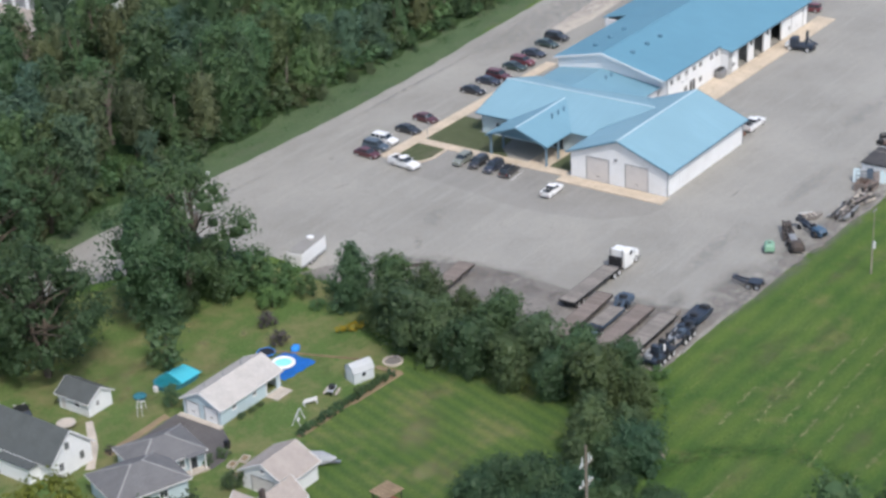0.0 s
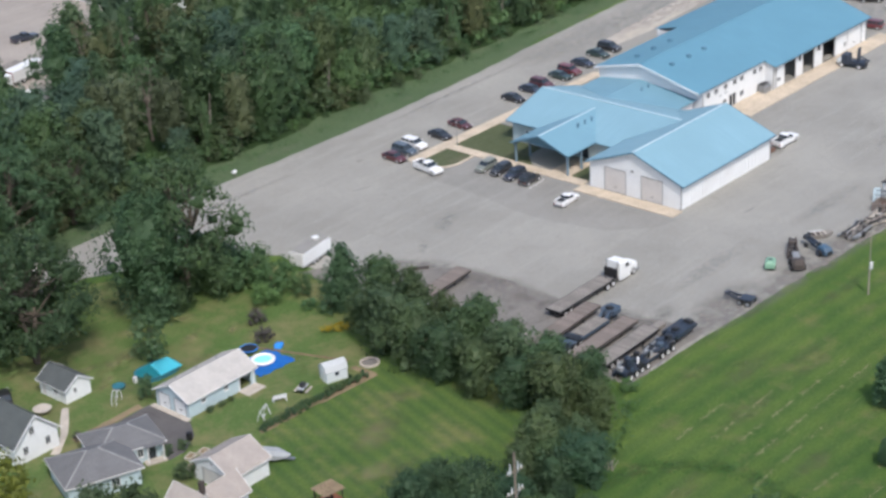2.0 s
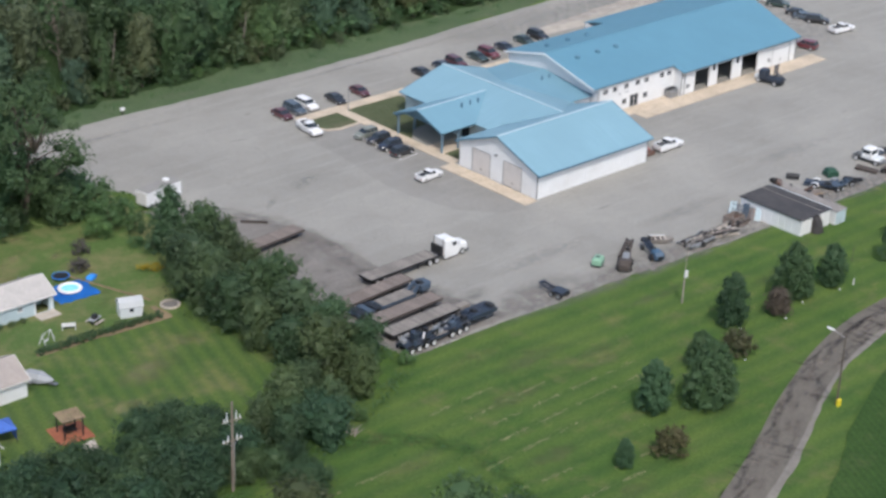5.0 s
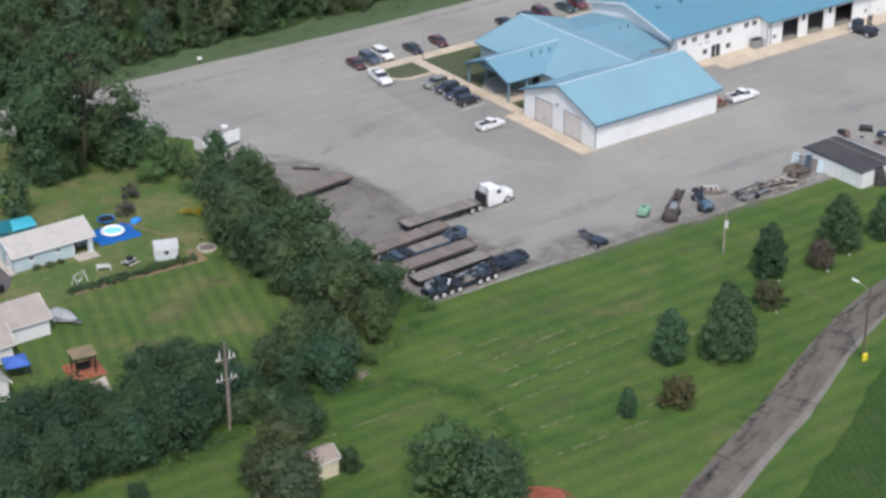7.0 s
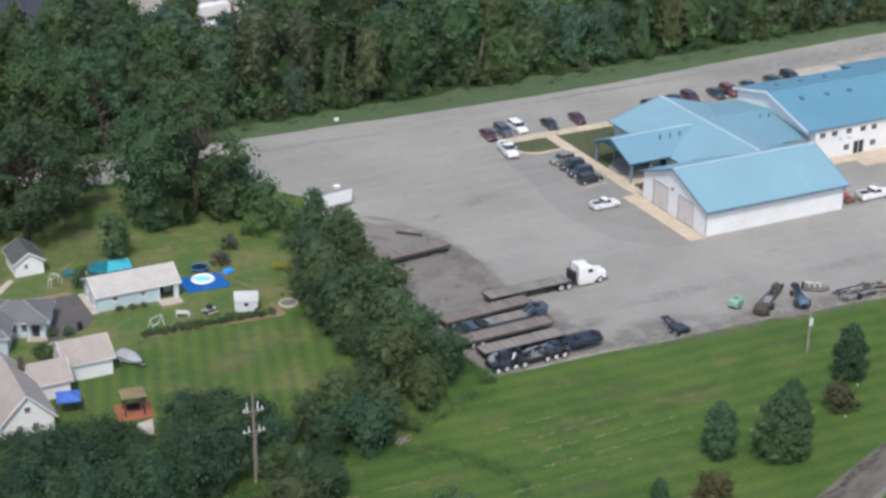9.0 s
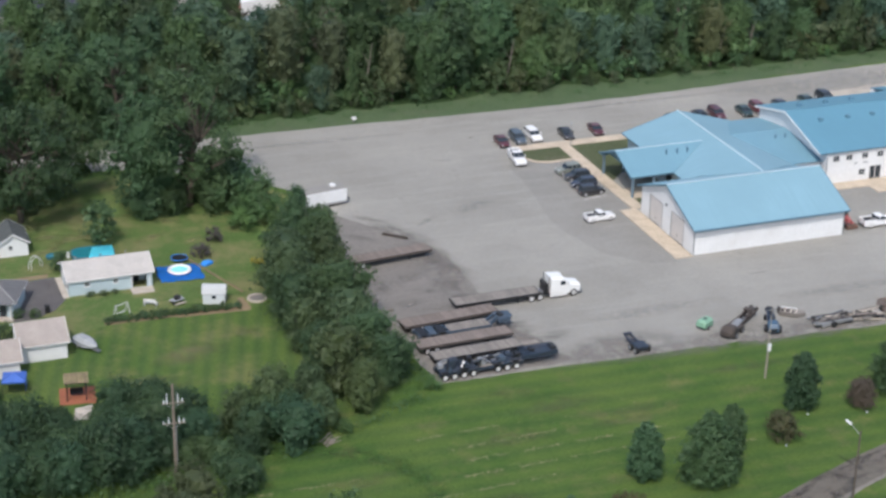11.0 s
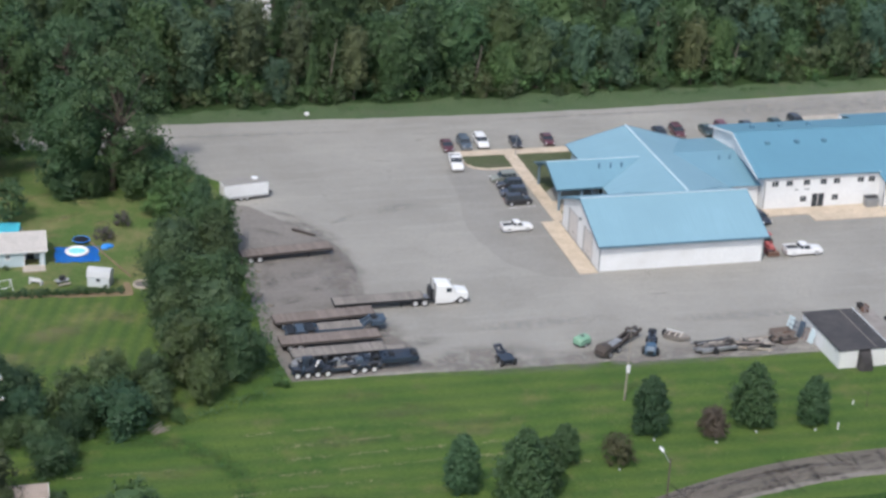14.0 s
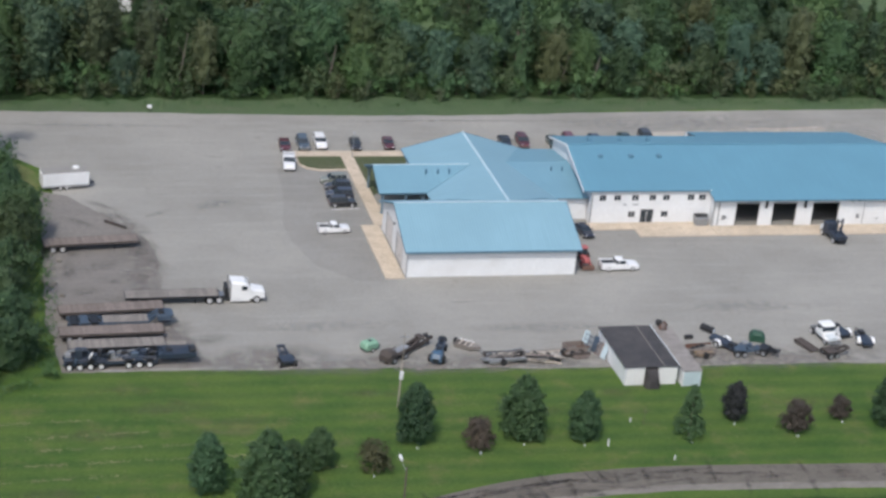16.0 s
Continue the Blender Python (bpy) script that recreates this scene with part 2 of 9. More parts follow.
M["concrete"] = paving("concrete", (0.53, 0.445, 0.345), (0.44, 0.365, 0.285), 0.0, 0.3, 2.0)
M["dark_lot"] = paving("dark_lot", (0.050, 0.053, 0.070), (0.04, 0.042, 0.055), 0.2, 0.1)
M["patio"] = paving("patio", (0.48, 0.43, 0.37), (0.33, 0.30, 0.26), 0.1, 0.5)
M["dirt"] = paving("dirt", (0.24, 0.185, 0.115), (0.16, 0.12, 0.07), 0.0, 0.5)
M["mulch"] = plain("mulch", (0.33, 0.10, 0.055), 0.95, wear=0.4)
M["far_yard"] = paving("far_yard", (0.33, 0.295, 0.262), (0.15, 0.14, 0.135), 0.1, 0.06)
M["roof_shop"] = metal_roof("shop_blue_steel_ribs", (0.113, 0.262, 0.348), 0)
M["roof_dull"] = plain("dull_grey_roof", (0.27, 0.26, 0.245), 0.8, wear=0.12)
M["rust_dark"] = plain("rust_dark", (0.078, 0.063, 0.056), 0.9, wear=0.4, dirt=(0.05, 0.043, 0.04))
ROOF = (0.205, 0.355, 0.428)
M["roof_x"] = metal_roof("blue_steel_ribs_x", ROOF, 0)
M["roof_y"] = metal_roof("blue_steel_ribs_y", ROOF, 1)
M["roof_cap"] = plain("roof_cap", (0.50, 0.64, 0.70), 0.45, wear=0.1)
M["roof_mid"] = metal_roof("weathered_blue_steel_ribs", (0.160, 0.305, 0.382), 0)
# translucent wall panels, greyed to carry the shadow of the eaves too
M["eave_shade_strip"] = plain("eave_shade_strip", (0.40, 0.46, 0.50), 0.5, wear=0.08)
M["vent_blue"] = plain("vent_blue", (0.10, 0.215, 0.29), 0.5)
M["trim_blue"] = plain("trim_blue", (0.10, 0.20, 0.27), 0.5)
M["post_slate"] = plain("post_slate", (0.17, 0.25, 0.31), 0.6, wear=0.1)
M["light_strip"] = plain("light_strip", (0.58, 0.62, 0.64), 0.5, wear=0.05)
M["white_siding"] = plain("white_siding", (0.74, 0.75, 0.76), 0.55, wear=0.06, dirt=(0.64, 0.64, 0.64), grain=2.0, patch=0.25)
M["pale_blue"] = plain("pale_blue_siding", (0.46, 0.56, 0.60), 0.7, wear=0.08)
M["door_panel"] = plain("door_panel", (0.60, 0.57, 0.55), 0.6, wear=0.08)
M["dark_inside"] = plain("dark_inside", (0.085, 0.10, 0.12), 0.9)
M["glass"] = plain("window_glass", (0.035, 0.045, 0.055), 0.12, wear=0.1)
M["frame_white"] = plain("frame_white", (0.72, 0.72, 0.72), 0.5, wear=0.06)
M["steel"] = plain("steel", (0.42, 0.42, 0.43), 0.45, 0.8)
M["grey_metal"] = plain("grey_metal", (0.30, 0.31, 0.32), 0.6, 0.3)
M["black"] = plain("black_paint", (0.018, 0.018, 0.02), 0.5, wear=0.3)
M["rubber"] = plain("rubber", (0.022, 0.022, 0.023), 0.9)
M["rim"] = plain("pale_rim", (0.62, 0.62, 0.62), 0.4, 0.3)
M["navy"] = plain("navy_paint", (0.028, 0.042, 0.066), 0.5, wear=0.35, dirt=(0.05, 0.05, 0.06))
M["blue_paint"] = plain("blue_paint", (0.055, 0.085, 0.125), 0.6, wear=0.35, dirt=(0.085, 0.095, 0.11))
M["machine_blue"] = plain("machine_blue", (0.060, 0.125, 0.200), 0.5, wear=0.3, dirt=(0.07, 0.085, 0.11))
M["rust"] = plain("rust", (0.17, 0.095, 0.07), 0.9, wear=0.4, dirt=(0.08, 0.055, 0.045))
M["rust_deck"] = plain("rust_deck", (0.215, 0.180, 0.160), 0.9, wear=0.3, dirt=(0.155, 0.125, 0.108), vary=0.15)
M["grey_deck"] = plain("grey_deck", (0.245, 0.222, 0.20), 0.9, wear=0.3, dirt=(0.17, 0.152, 0.138), vary=0.15)
M["wood"] = plain("weathered_wood", (0.33, 0.24, 0.15), 0.85, wear=0.3, vary=0.15)
M["pole_wood"] = plain("pole_wood", (0.24, 0.20, 0.165), 0.9, wear=0.3)
M["white_paint"] = plain("white_paint", (0.80, 0.80, 0.79), 0.35, wear=0.05, coat=0.4)
M["green_paint"] = plain("green_paint", (0.22, 0.40, 0.28), 0.5, wear=0.15)
M["red_paint"] = plain("red_paint", (0.42, 0.055, 0.04), 0.5, wear=0.2)
M["yellow"] = plain("yellow_paint", (0.75, 0.62, 0.04), 0.5)
M["tarp_green"] = plain("tarp_green", (0.018, 0.07, 0.042), 0.6)
M["tarp_blue"] = plain("tarp_blue", (0.03, 0.26, 0.78), 0.5, wear=0.2)
M["tent_blue"] = plain("tent_blue", (0.06, 0.15, 0.52), 0.6, wear=0.2)
M["cover_turquoise"] = plain("cover_turquoise", (0.16, 0.80, 0.93), 0.4, wear=0.08)
M["cyan_water"] = plain("cyan_water", (0.30, 0.80, 0.92), 0.15, wear=0.15)
M["black_tarp"] = plain("black_tarp", (0.035, 0.032, 0.033), 0.8, wear=0.25, dirt=(0.06, 0.055, 0.055))
M["tar_roof"] = plain("tar_roof", (0.050, 0.048, 0.051), 0.85, wear=0.35, dirt=(0.085, 0.078, 0.076))
M["felt_roof"] = paving("felt_roof", (0.265, 0.245, 0.230), (0.155, 0.125, 0.110), 0.1, 0.5, 1.2)
M["brown_roof"] = plain("brown_roof", (0.25, 0.205, 0.19), 0.85, wear=0.25, dirt=(0.16, 0.12, 0.10))
M["grey_cover"] = plain("grey_cover", (0.34, 0.36, 0.38), 0.7, wear=0.15)
M["shed_grey"] = plain("shed_grey", (0.46, 0.48, 0.49), 0.6, wear=0.1)
M["roof_pale"] = shingles("roof_pale", (0.47, 0.445, 0.42))
M["roof_pink"] = shingles("roof_pink", (0.375, 0.332, 0.302))
M["pool_teal"] = plain("pool_teal", (0.035, 0.17, 0.22), 0.5, wear=0.25)
M["teal_water"] = plain("teal_water", (0.02, 0.20, 0.24), 0.2, wear=0.25)
M["roof_dark"] = shingles("roof_dark", (0.085, 0.095, 0.095))
M["roof_cap_grey"] = shingles("roof_cap_grey", (0.30, 0.30, 0.30))
M["roof_grey"] = shingles("roof_grey", (0.150, 0.150, 0.155))
M["brick_red"] = plain("brick_red", (0.30, 0.11, 0.07), 0.9, wear=0.3)
M["terracotta"] = plain("terracotta", (0.34, 0.115, 0.06), 0.8, wear=0.2)
M["bark"] = plain("bark", (0.11, 0.09, 0.07), 0.95, wear=0.4)
M["bark_pale"] = plain("bark_pale", (0.34, 0.30, 0.25), 0.95, wear=0.3)
M["leaf_forest"] = leaf_material("leaf_forest", (0.044, 0.088, 0.043), (0.080, 0.140, 0.064), (0.10, 0.095, 0.065), 0.04)
M["leaf_oak"] = leaf_material("leaf_oak", (0.036, 0.070, 0.036), (0.064, 0.108, 0.052))
M["leaf_hedge"] = leaf_material("leaf_hedge", (0.044, 0.072, 0.036), (0.074, 0.108, 0.052))
M["leaf_bright"] = leaf_material("leaf_bright", (0.056, 0.116, 0.048), (0.086, 0.156, 0.062))
M["leaf_young"] = leaf_material("leaf_young", (0.042, 0.086, 0.044), (0.062, 0.112, 0.056))
M["leaf_purple"] = leaf_material("leaf_purple", (0.078, 0.068, 0.066), (0.104, 0.088, 0.082))
M["leaf_plum"] = leaf_material("leaf_plum", (0.028, 0.032, 0.038), (0.046, 0.048, 0.054))
M["leaf_russet"] = leaf_material("leaf_russet", (0.066, 0.074, 0.036), (0.104, 0.096, 0.050))
M["leaf_yellow"] = leaf_material("leaf_yellow", (0.085, 0.120, 0.020), (0.17, 0.19, 0.035))
M["leaf_gold"] = leaf_material("leaf_gold", (0.30, 0.22, 0.02), (0.45, 0.33, 0.03))
# green leaves with the bluish haze of distance mixed into their colour
M["leaf_haze"] = leaf_material("leaf_haze", (0.042, 0.082, 0.058), (0.078, 0.128, 0.086))
M["leaf_olive"] = leaf_material("leaf_olive", (0.062, 0.080, 0.040), (0.098, 0.115, 0.062))
M["bark_dull"] = plain("bark_dull", (0.20, 0.175, 0.15), 0.95, wear=0.3)
M["leaf_thicket"] = leaf_material("leaf_thicket", (0.025, 0.055, 0.031), (0.046, 0.088, 0.047))
M["leaf_dusky"] = leaf_material("leaf_dusky", (0.040, 0.058, 0.032), (0.066, 0.086, 0.046))
M["cream"] = plain("cream_boards", (0.66, 0.59, 0.44), 0.7, wear=0.1)
M["shed_roof"] = shingles("shed_roof", (0.33, 0.275, 0.24))
M["leaf_dead"] = leaf_material("leaf_dead", (0.090, 0.078, 0.062), (0.130, 0.110, 0.088))


def car_paint(name, colour):
    m = plain(name, colour, 0.32, wear=0.08, coat=0.6)
    return m


for key, col in (("car_black", (0.026, 0.026, 0.029)), ("car_maroon", (0.096, 0.026, 0.031)), ("car_red", (0.150, 0.034, 0.042)), ("car_slate", (0.075, 0.10, 0.125)),
                 ("car_navy", (0.030, 0.036, 0.054)), ("car_white", (0.80, 0.80, 0.80)), ("car_green", (0.03, 0.055, 0.05)), ("car_grey", (0.13, 0.13, 0.135))):
    M[key] = car_paint(key, col)


# ---- mesh helpers
def quads(bm, pts, faces):
    vs = [bm.verts.new(p) for p in pts]
    for f in faces:
        bm.faces.new([vs[i] for i in f])
    return vs


def box(bm, x0, x1, y0, y1, z0, z1, bevel=0.0):
    """A box; with bevel, its upright and top edges are chamfered by that much."""
    if bevel <= 0:
        return quads(bm, [(x, y, z) for z in (z0, z1) for y in (y0, y1) for x in (x0, x1)],
                     [(0, 2, 3, 1), (4, 5, 7, 6), (0, 1, 5, 4), (1, 3, 7, 5), (3, 2, 6, 7), (2, 0, 4, 6)])
    c = bevel

    def ring(d, z):
        a, b, e, f = x0 + d, x1 - d, y0 + d, y1 - d
        return [(a + c, e, z), (b - c, e, z), (b, e + c, z), (b, f - c, z), (b - c, f, z), (a + c, f, z), (a, f - c, z), (a, e + c, z)]
    return loft(bm, [ring(0, z0), ring(0, z1 - c), ring(c, z1)])


def loft(bm, rings, caps=True):
    vs = [[bm.verts.new(p) for p in r] for r in rings]
    n = len(rings[0])
    for a, b in zip(vs, vs[1:]):
        for i in range(n):
            bm.faces.new((a[i], a[(i + 1) % n], b[(i + 1) % n], b[i]))
    if caps:
        bm.faces.new(vs[0][::-1])
        bm.faces.new(vs[-1])
    return vs


def tube(bm, p, q, r0, r1=None, n=8):
    """A tapered round bar from p to q."""
    p, q, r1 = Vector(p), Vector(q), r0 if r1 is None else r1
    d = (q - p).normalized()
    u = d.orthogonal().normalized()
    v = d.cross(u)
    ang = [2 * math.pi * i / n for i in range(n)]
    return loft(bm, [[c + (u * math.cos(a) + v * math.sin(a)) * r for a in ang] for c, r in ((p, r0), (q, r1))])


def beam(bm, p, q, w, h):
    """A rectangular bar from p to q, w wide across and h high."""
    p, q = Vector(p), Vector(q)
    d = (q - p).normalized()
    s = d.cross(Vector((0, 0, 1)))
    s = s.normalized() if s.length > 1e-4 else Vector((1, 0, 0))
    u = s.cross(d)
    return loft(bm, [[c + s * a * w / 2 + u * b * h / 2 for a, b in ((-1, -1), (1, -1), (1, 1), (-1, 1))] for c in (p, q)])


def slab(bm, poly, z0, z1):
    """A flat polygon with thickness."""
    n = len(poly)
    lo, hi = [bm.verts.new((x, y, z0)) for x, y in poly], [bm.verts.new((x, y, z1)) for x, y in poly]
    for i in range(n):
        bm.faces.new((lo[i], lo[(i + 1) % n], hi[(i + 1) % n], hi[i]))
    bm.faces.new(hi)
    bm.faces.new(lo[::-1])


def plate(bm, pts, thick):
    """A sloping polygon with thickness, hung below the given points."""
    n = len(pts)
    hi, lo = [bm.verts.new(p) for p in pts], [bm.verts.new((p[0], p[1], p[2] - thick)) for p in pts]
    for i in range(n):
        bm.faces.new((lo[i], lo[(i + 1) % n], hi[(i + 1) % n], hi[i]))
    bm.faces.new(hi)
    bm.faces.new(lo[::-1])


def finish(bm):
    bmesh.ops.recalc_face_normals(bm, faces=bm.faces[:])


def mesh_of(name, bm, material, smooth=False):
    finish(bm)
    me = bpy.data.meshes.new(name)
    bm.to_mesh(me)
    bm.free()
    me.materials.append(M[material] if isinstance(material, str) else material)
    if smooth:
        me.polygons.foreach_set("use_smooth", [True] * len(me.polygons))
    return me


def part(name, bm, material, parent, label="", smooth=False):
    ob = new(name, mesh_of(name, bm, material, smooth))
    ob.parent = parent
    return tagged(ob, label) if label else ob


def shared(name, me, parent, m=None, label=""):
    ob = new(name, me)
    ob.parent = parent
    if m is not None:
        ob.matrix_basis = m
    return tagged(ob, label) if label else ob


def thing(name, label, category, group="", kind="", at=None):
    ob = new(name)
    ob.empty_display_size = 0.3
    if at is not None:
        ob.matrix_basis = at
    return tagged(ob, label, category, group, kind)


def setting(name, bm, material, label, category):
    return tagged(new(name, mesh_of(name, bm, material)), label, category, kind="structure")


def bm_new():
    return bmesh.new()


def wall(bm, axis, at, thick, a0, a1, z0, z1, holes=()):
    """An upright wall along axis (0: x, 1: y) whose outer face lies at 'at' and which goes 'thick' inwards; holes (a, b, zlow, zhigh) go through it."""
    cuts = sorted({a0, a1, *[h[0] for h in holes], *[h[1] for h in holes]})
    lev = sorted({z0, z1, *[h[2] for h in holes], *[h[3] for h in holes]})
    solid = {(i, j) for i in range(len(cuts) - 1) for j in range(len(lev) - 1)
             if not any(h[0] <= cuts[i] and cuts[i + 1] <= h[1] and h[2] <= lev[j] and lev[j + 1] <= h[3] for h in holes)}
    made = {}

    def v(i, j, k):
        if (i, j, k) not in made:
            d = at + thick * k
            made[i, j, k] = bm.verts.new((cuts[i], d, lev[j]) if axis == 0 else (d, cuts[i], lev[j]))
        return made[i, j, k]
    for i, j in solid:
        for k in (0, 1):
            bm.faces.new((v(i, j, k), v(i + 1, j, k), v(i + 1, j + 1, k), v(i, j + 1, k)))
        for (di, dj), (p, q) in (((-1, 0), ((i, j), (i, j + 1))), ((1, 0), ((i + 1, j), (i + 1, j + 1))), ((0, -1), ((i, j), (i + 1, j))), ((0, 1), ((i, j + 1), (i + 1, j + 1)))):
            if (i + di, j + dj) not in solid:
                bm.faces.new((v(*p, 0), v(*q, 0), v(*q, 1), v(*p, 1)))


def gable(bm, axis, at, thick, a0, am, a1, z0, zr, z1=None):
    """The triangle (or sloped end) of a wall over its eaves."""
    z1 = z0 if z1 is None else z1
    low = min(z0, z1)
    tri = [(a0, low), (a1, low)] + ([(a1, z1)] if z1 > low else []) + [(am, zr)] + ([(a0, z0)] if z0 > low else [])
    rings = []
    for b in (at, at + thick):
        rings.append([(u, b, z) if axis == 0 else (b, u, z) for u, z in tri])
    loft(bm, rings)
    bmesh.ops.remove_doubles(bm, verts=bm.verts[:], dist=0.001)


def window_at(parent, axis, at, a0, a1, z0, z1, face=-1, bars=1, frame_mat="frame_white"):
    """A window set in a wall face: frame, glass pane and a sill. face: the side (sign) to which it looks."""
    def bx(bm, u0, u1, d0, d1, p, q):
        lo, hi = sorted((at + face * d0, at + face * d1))
        box(bm, u0, u1, lo, hi, p, q) if axis == 0 else box(bm, lo, hi, u0, u1, p, q)
    b = bm_new()
    f = 0.07
    bx(b, a0, a0 + f, -0.06, 0.035, z0, z1), bx(b, a1 - f, a1, -0.06, 0.035, z0, z1)
    bx(b, a0 + f, a1 - f, -0.06, 0.035, z1 - f, z1), bx(b, a0 + f, a1 - f, -0.06, 0.035, z0, z0 + f)
    for i in range(bars):
        c = a0 + (a1 - a0) * (i + 1) / (bars + 1)
        bx(b, c - 0.025, c + 0.025, -0.05, 0.03, z0 + f, z1 - f)
    win = part("window", b, frame_mat, parent)
    b = bm_new()
    bx(b, a0 + f, a1 - f, -0.05, -0.02, z0 + f, z1 - f)
    part("pane", b, "glass", win)
    b = bm_new()
    bx(b, a0 - 0.06, a1 + 0.06, 0.0, 0.09, z0 - 0.06, z0)
    part("sill", b, frame_mat, win)
    return win


# ---- the ground and everything laid on it
b = bm_new()
bmesh.ops.create_grid(b, x_segments=40, y_segments=40, size=2500)
setting("ground", b, "grass_field", "mown green field with dry cuttings in rows", "ground")


def flat(name, poly, z, material, label, category, wobble=0.0, step=3.0, base=-0.05):
    """A paved or planted patch; wobble makes its edge uneven."""
    if wobble:
        rnd = random.Random(len(name) * 7 + len(poly))
        out = []
        for (x0, y0), (x1, y1) in zip(poly, poly[1:] + poly[:1]):
            n = max(1, int(math.hypot(x1 - x0, y1 - y0) / step))
            for i in range(n):
                k = i / n
                out.append((x0 + (x1 - x0) * k + rnd.uniform(-wobble, wobble), y0 + (y1 - y0) * k + rnd.uniform(-wobble, wobble)))
        poly = out
    bm = bm_new()
    slab(bm, poly, base, z)
    return setting(name, bm, material, label, category)


LOT = [(-48.5, -26.2), (-30, -26.6), (-10, -27.2), (10, -28.6), (34, -29.2), (60, -30), (170, -31), (210, 40), (210, 74), (128, 72.5), (88, 70.9), (66, 70.0), (50, 69.1), (35, 68.0), (20, 67.3), (2, 67.1), (-12, 67.6),
       (-30, 68.2), (-62, 69.0), (-80, 69.2), (-130, 71), (-130, 62), (-82, 61.2), (-70, 58.5), (-60, 53), (-52, 46), (-47.6, 40), (-48.6, 12), (-49, -12)]
flat("pavement", LOT, 0.03, "asphalt", "large pale grey asphalt truck yard, stained", "pavement", 0.25)
flat("pavement", [(-12.3, 42), (-12.8, 32), (-14.7, 19), (-14.3, 12.7), (-12.1, 4.6), (-7, -1), (-3.1, -1.2), (-3.1, 18.7), (-0.95, 18.8), (-0.95, 41.1), (-5.3, 40.9), (-7.6, 41.8), (-8.7, 43.6)], 0.034, "asphalt_dark", "darker asphalt of the entrance parking", "pavement", 0.12, 2.0)

flat("gravel", [(-49.8, 33.4), (-46.4, 31.6), (-42.9, 26.6), (-39.9, 22.4), (-35.6, 15.4), (-34.4, 9.0), (-34.3, 1.5), (-34.9, -6.5), (-34.5, -14.5), (-31.8, -18.7), (-30.4, -25.6), (-49, -26.2), (-50.6, -10), (-50.4, 8), (-50.0, 25)], 0.036, "gravel",
     "packed brown-grey gravel under the parked trailers", "gravel", 0.35, 1.6)
# soiled, worn and parched spots, and a swale's painted shade: place, half-lengths, turn, kind
DISC = {}


def spot(x, y, a, c, turn, kind, z, label, name="stain"):
    if kind not in DISC:
        bm = bm_new()
        bmesh.ops.create_circle(bm, cap_ends=True, segments=28, radius=1.0)
        DISC[kind] = mesh_of("spot", bm, kind)
    ob = tagged(new(name, DISC[kind]), label, "stain", kind="structure")
    ob.matrix_basis = pose(x, y, z, 0, 0, turn) @ Matrix.Diagonal((a, c, 1, 1))


zs = 0.040
for x, y, a, c, turn in ((-36.5, 6, 4, 13, 0), (-38.5, 21, 9, 3, -56), (-35, -16, 5, 9, 10), (-4, -26.5, 42, 4.2, -2), (42, -27.5, 34, 5.0, -2), (-24, -23.5, 12, 5, 5)):
    spot(x, y, a, c, turn, "stain_gravel", zs, "brown-grey trampled gravel thinning into the asphalt")
    zs += 0.0015
for x, y, a, c, turn in ((-38, 1.5, 4.5, 2.0, -35), (-37.4, -3, 3.4, 1.6, -15), (-35.6, 8.2, 5.5, 2.0, -55), (-43, 5, 5, 2.2, 30), (-45, -2.5, 3.2, 1.8, 10), (-36, 13.4, 4.5, 1.6, -30), (-46, 10.5, 3, 2, 80), (-44.5, 21, 5, 1.6, -38), (-41, 27.5, 4.5, 1.2, -40),
                        (-34.5, -13.2, 3.0, 1.4, 0), (-30, -18, 4, 1.8, 20), (-40.2, -5.2, 6, 1.4, 3), (-41.5, 0.6, 3.0, 1.4, -20), (-47, 4, 1.5, 5, 0), (28.5, 1, 2.5, 2, 0), (-22, 47.5, 3.0, 0.5, -20), (-13.4, 56, 1.0, 0.6, 0), (70, -6, 1.2, 0.6, 0)):
    spot(x, y, a, c, turn, "stain_oil", zs, "dark oil and tyre stain on the yard")
    zs += 0.0012
for x, y, a, c, turn in ((6.4, -8.5, 2.1, 0.35, 3), (-45.2, -3.6, 1.5, 0.7, 20), (-28.6, -26.6, 2.6, 0.6, 3), (-42.4, -26.1, 2.4, 0.5, 3), (-49.0, -2, 1.0, 9, 0), (-48.6, 7, 0.9, 5, 0), (-39, 3.5, 1.4, 0.6, -30), (-33, 24, 3.5, 0.9, 35), (-24, 27.5, 5, 2.0, 20), (16, -17, 14, 2.2, -2), (-14, -15, 13, 2.5, 3), (48, -12, 14, 2.8, 0), (-40, 62, 22, 1.2, -2), (20, 64.4, 26, 0.9, 1), (78, 61, 30, 9, 2), (96, 52, 16, 12, -20), (60, 64, 30, 5, 2), (100, 30, 14, 20, 0)):
    spot(x, y, a, c, turn, "stain_pale", zs, "pale dusty scrape on the yard")
    zs += 0.0012
zs = 0.02
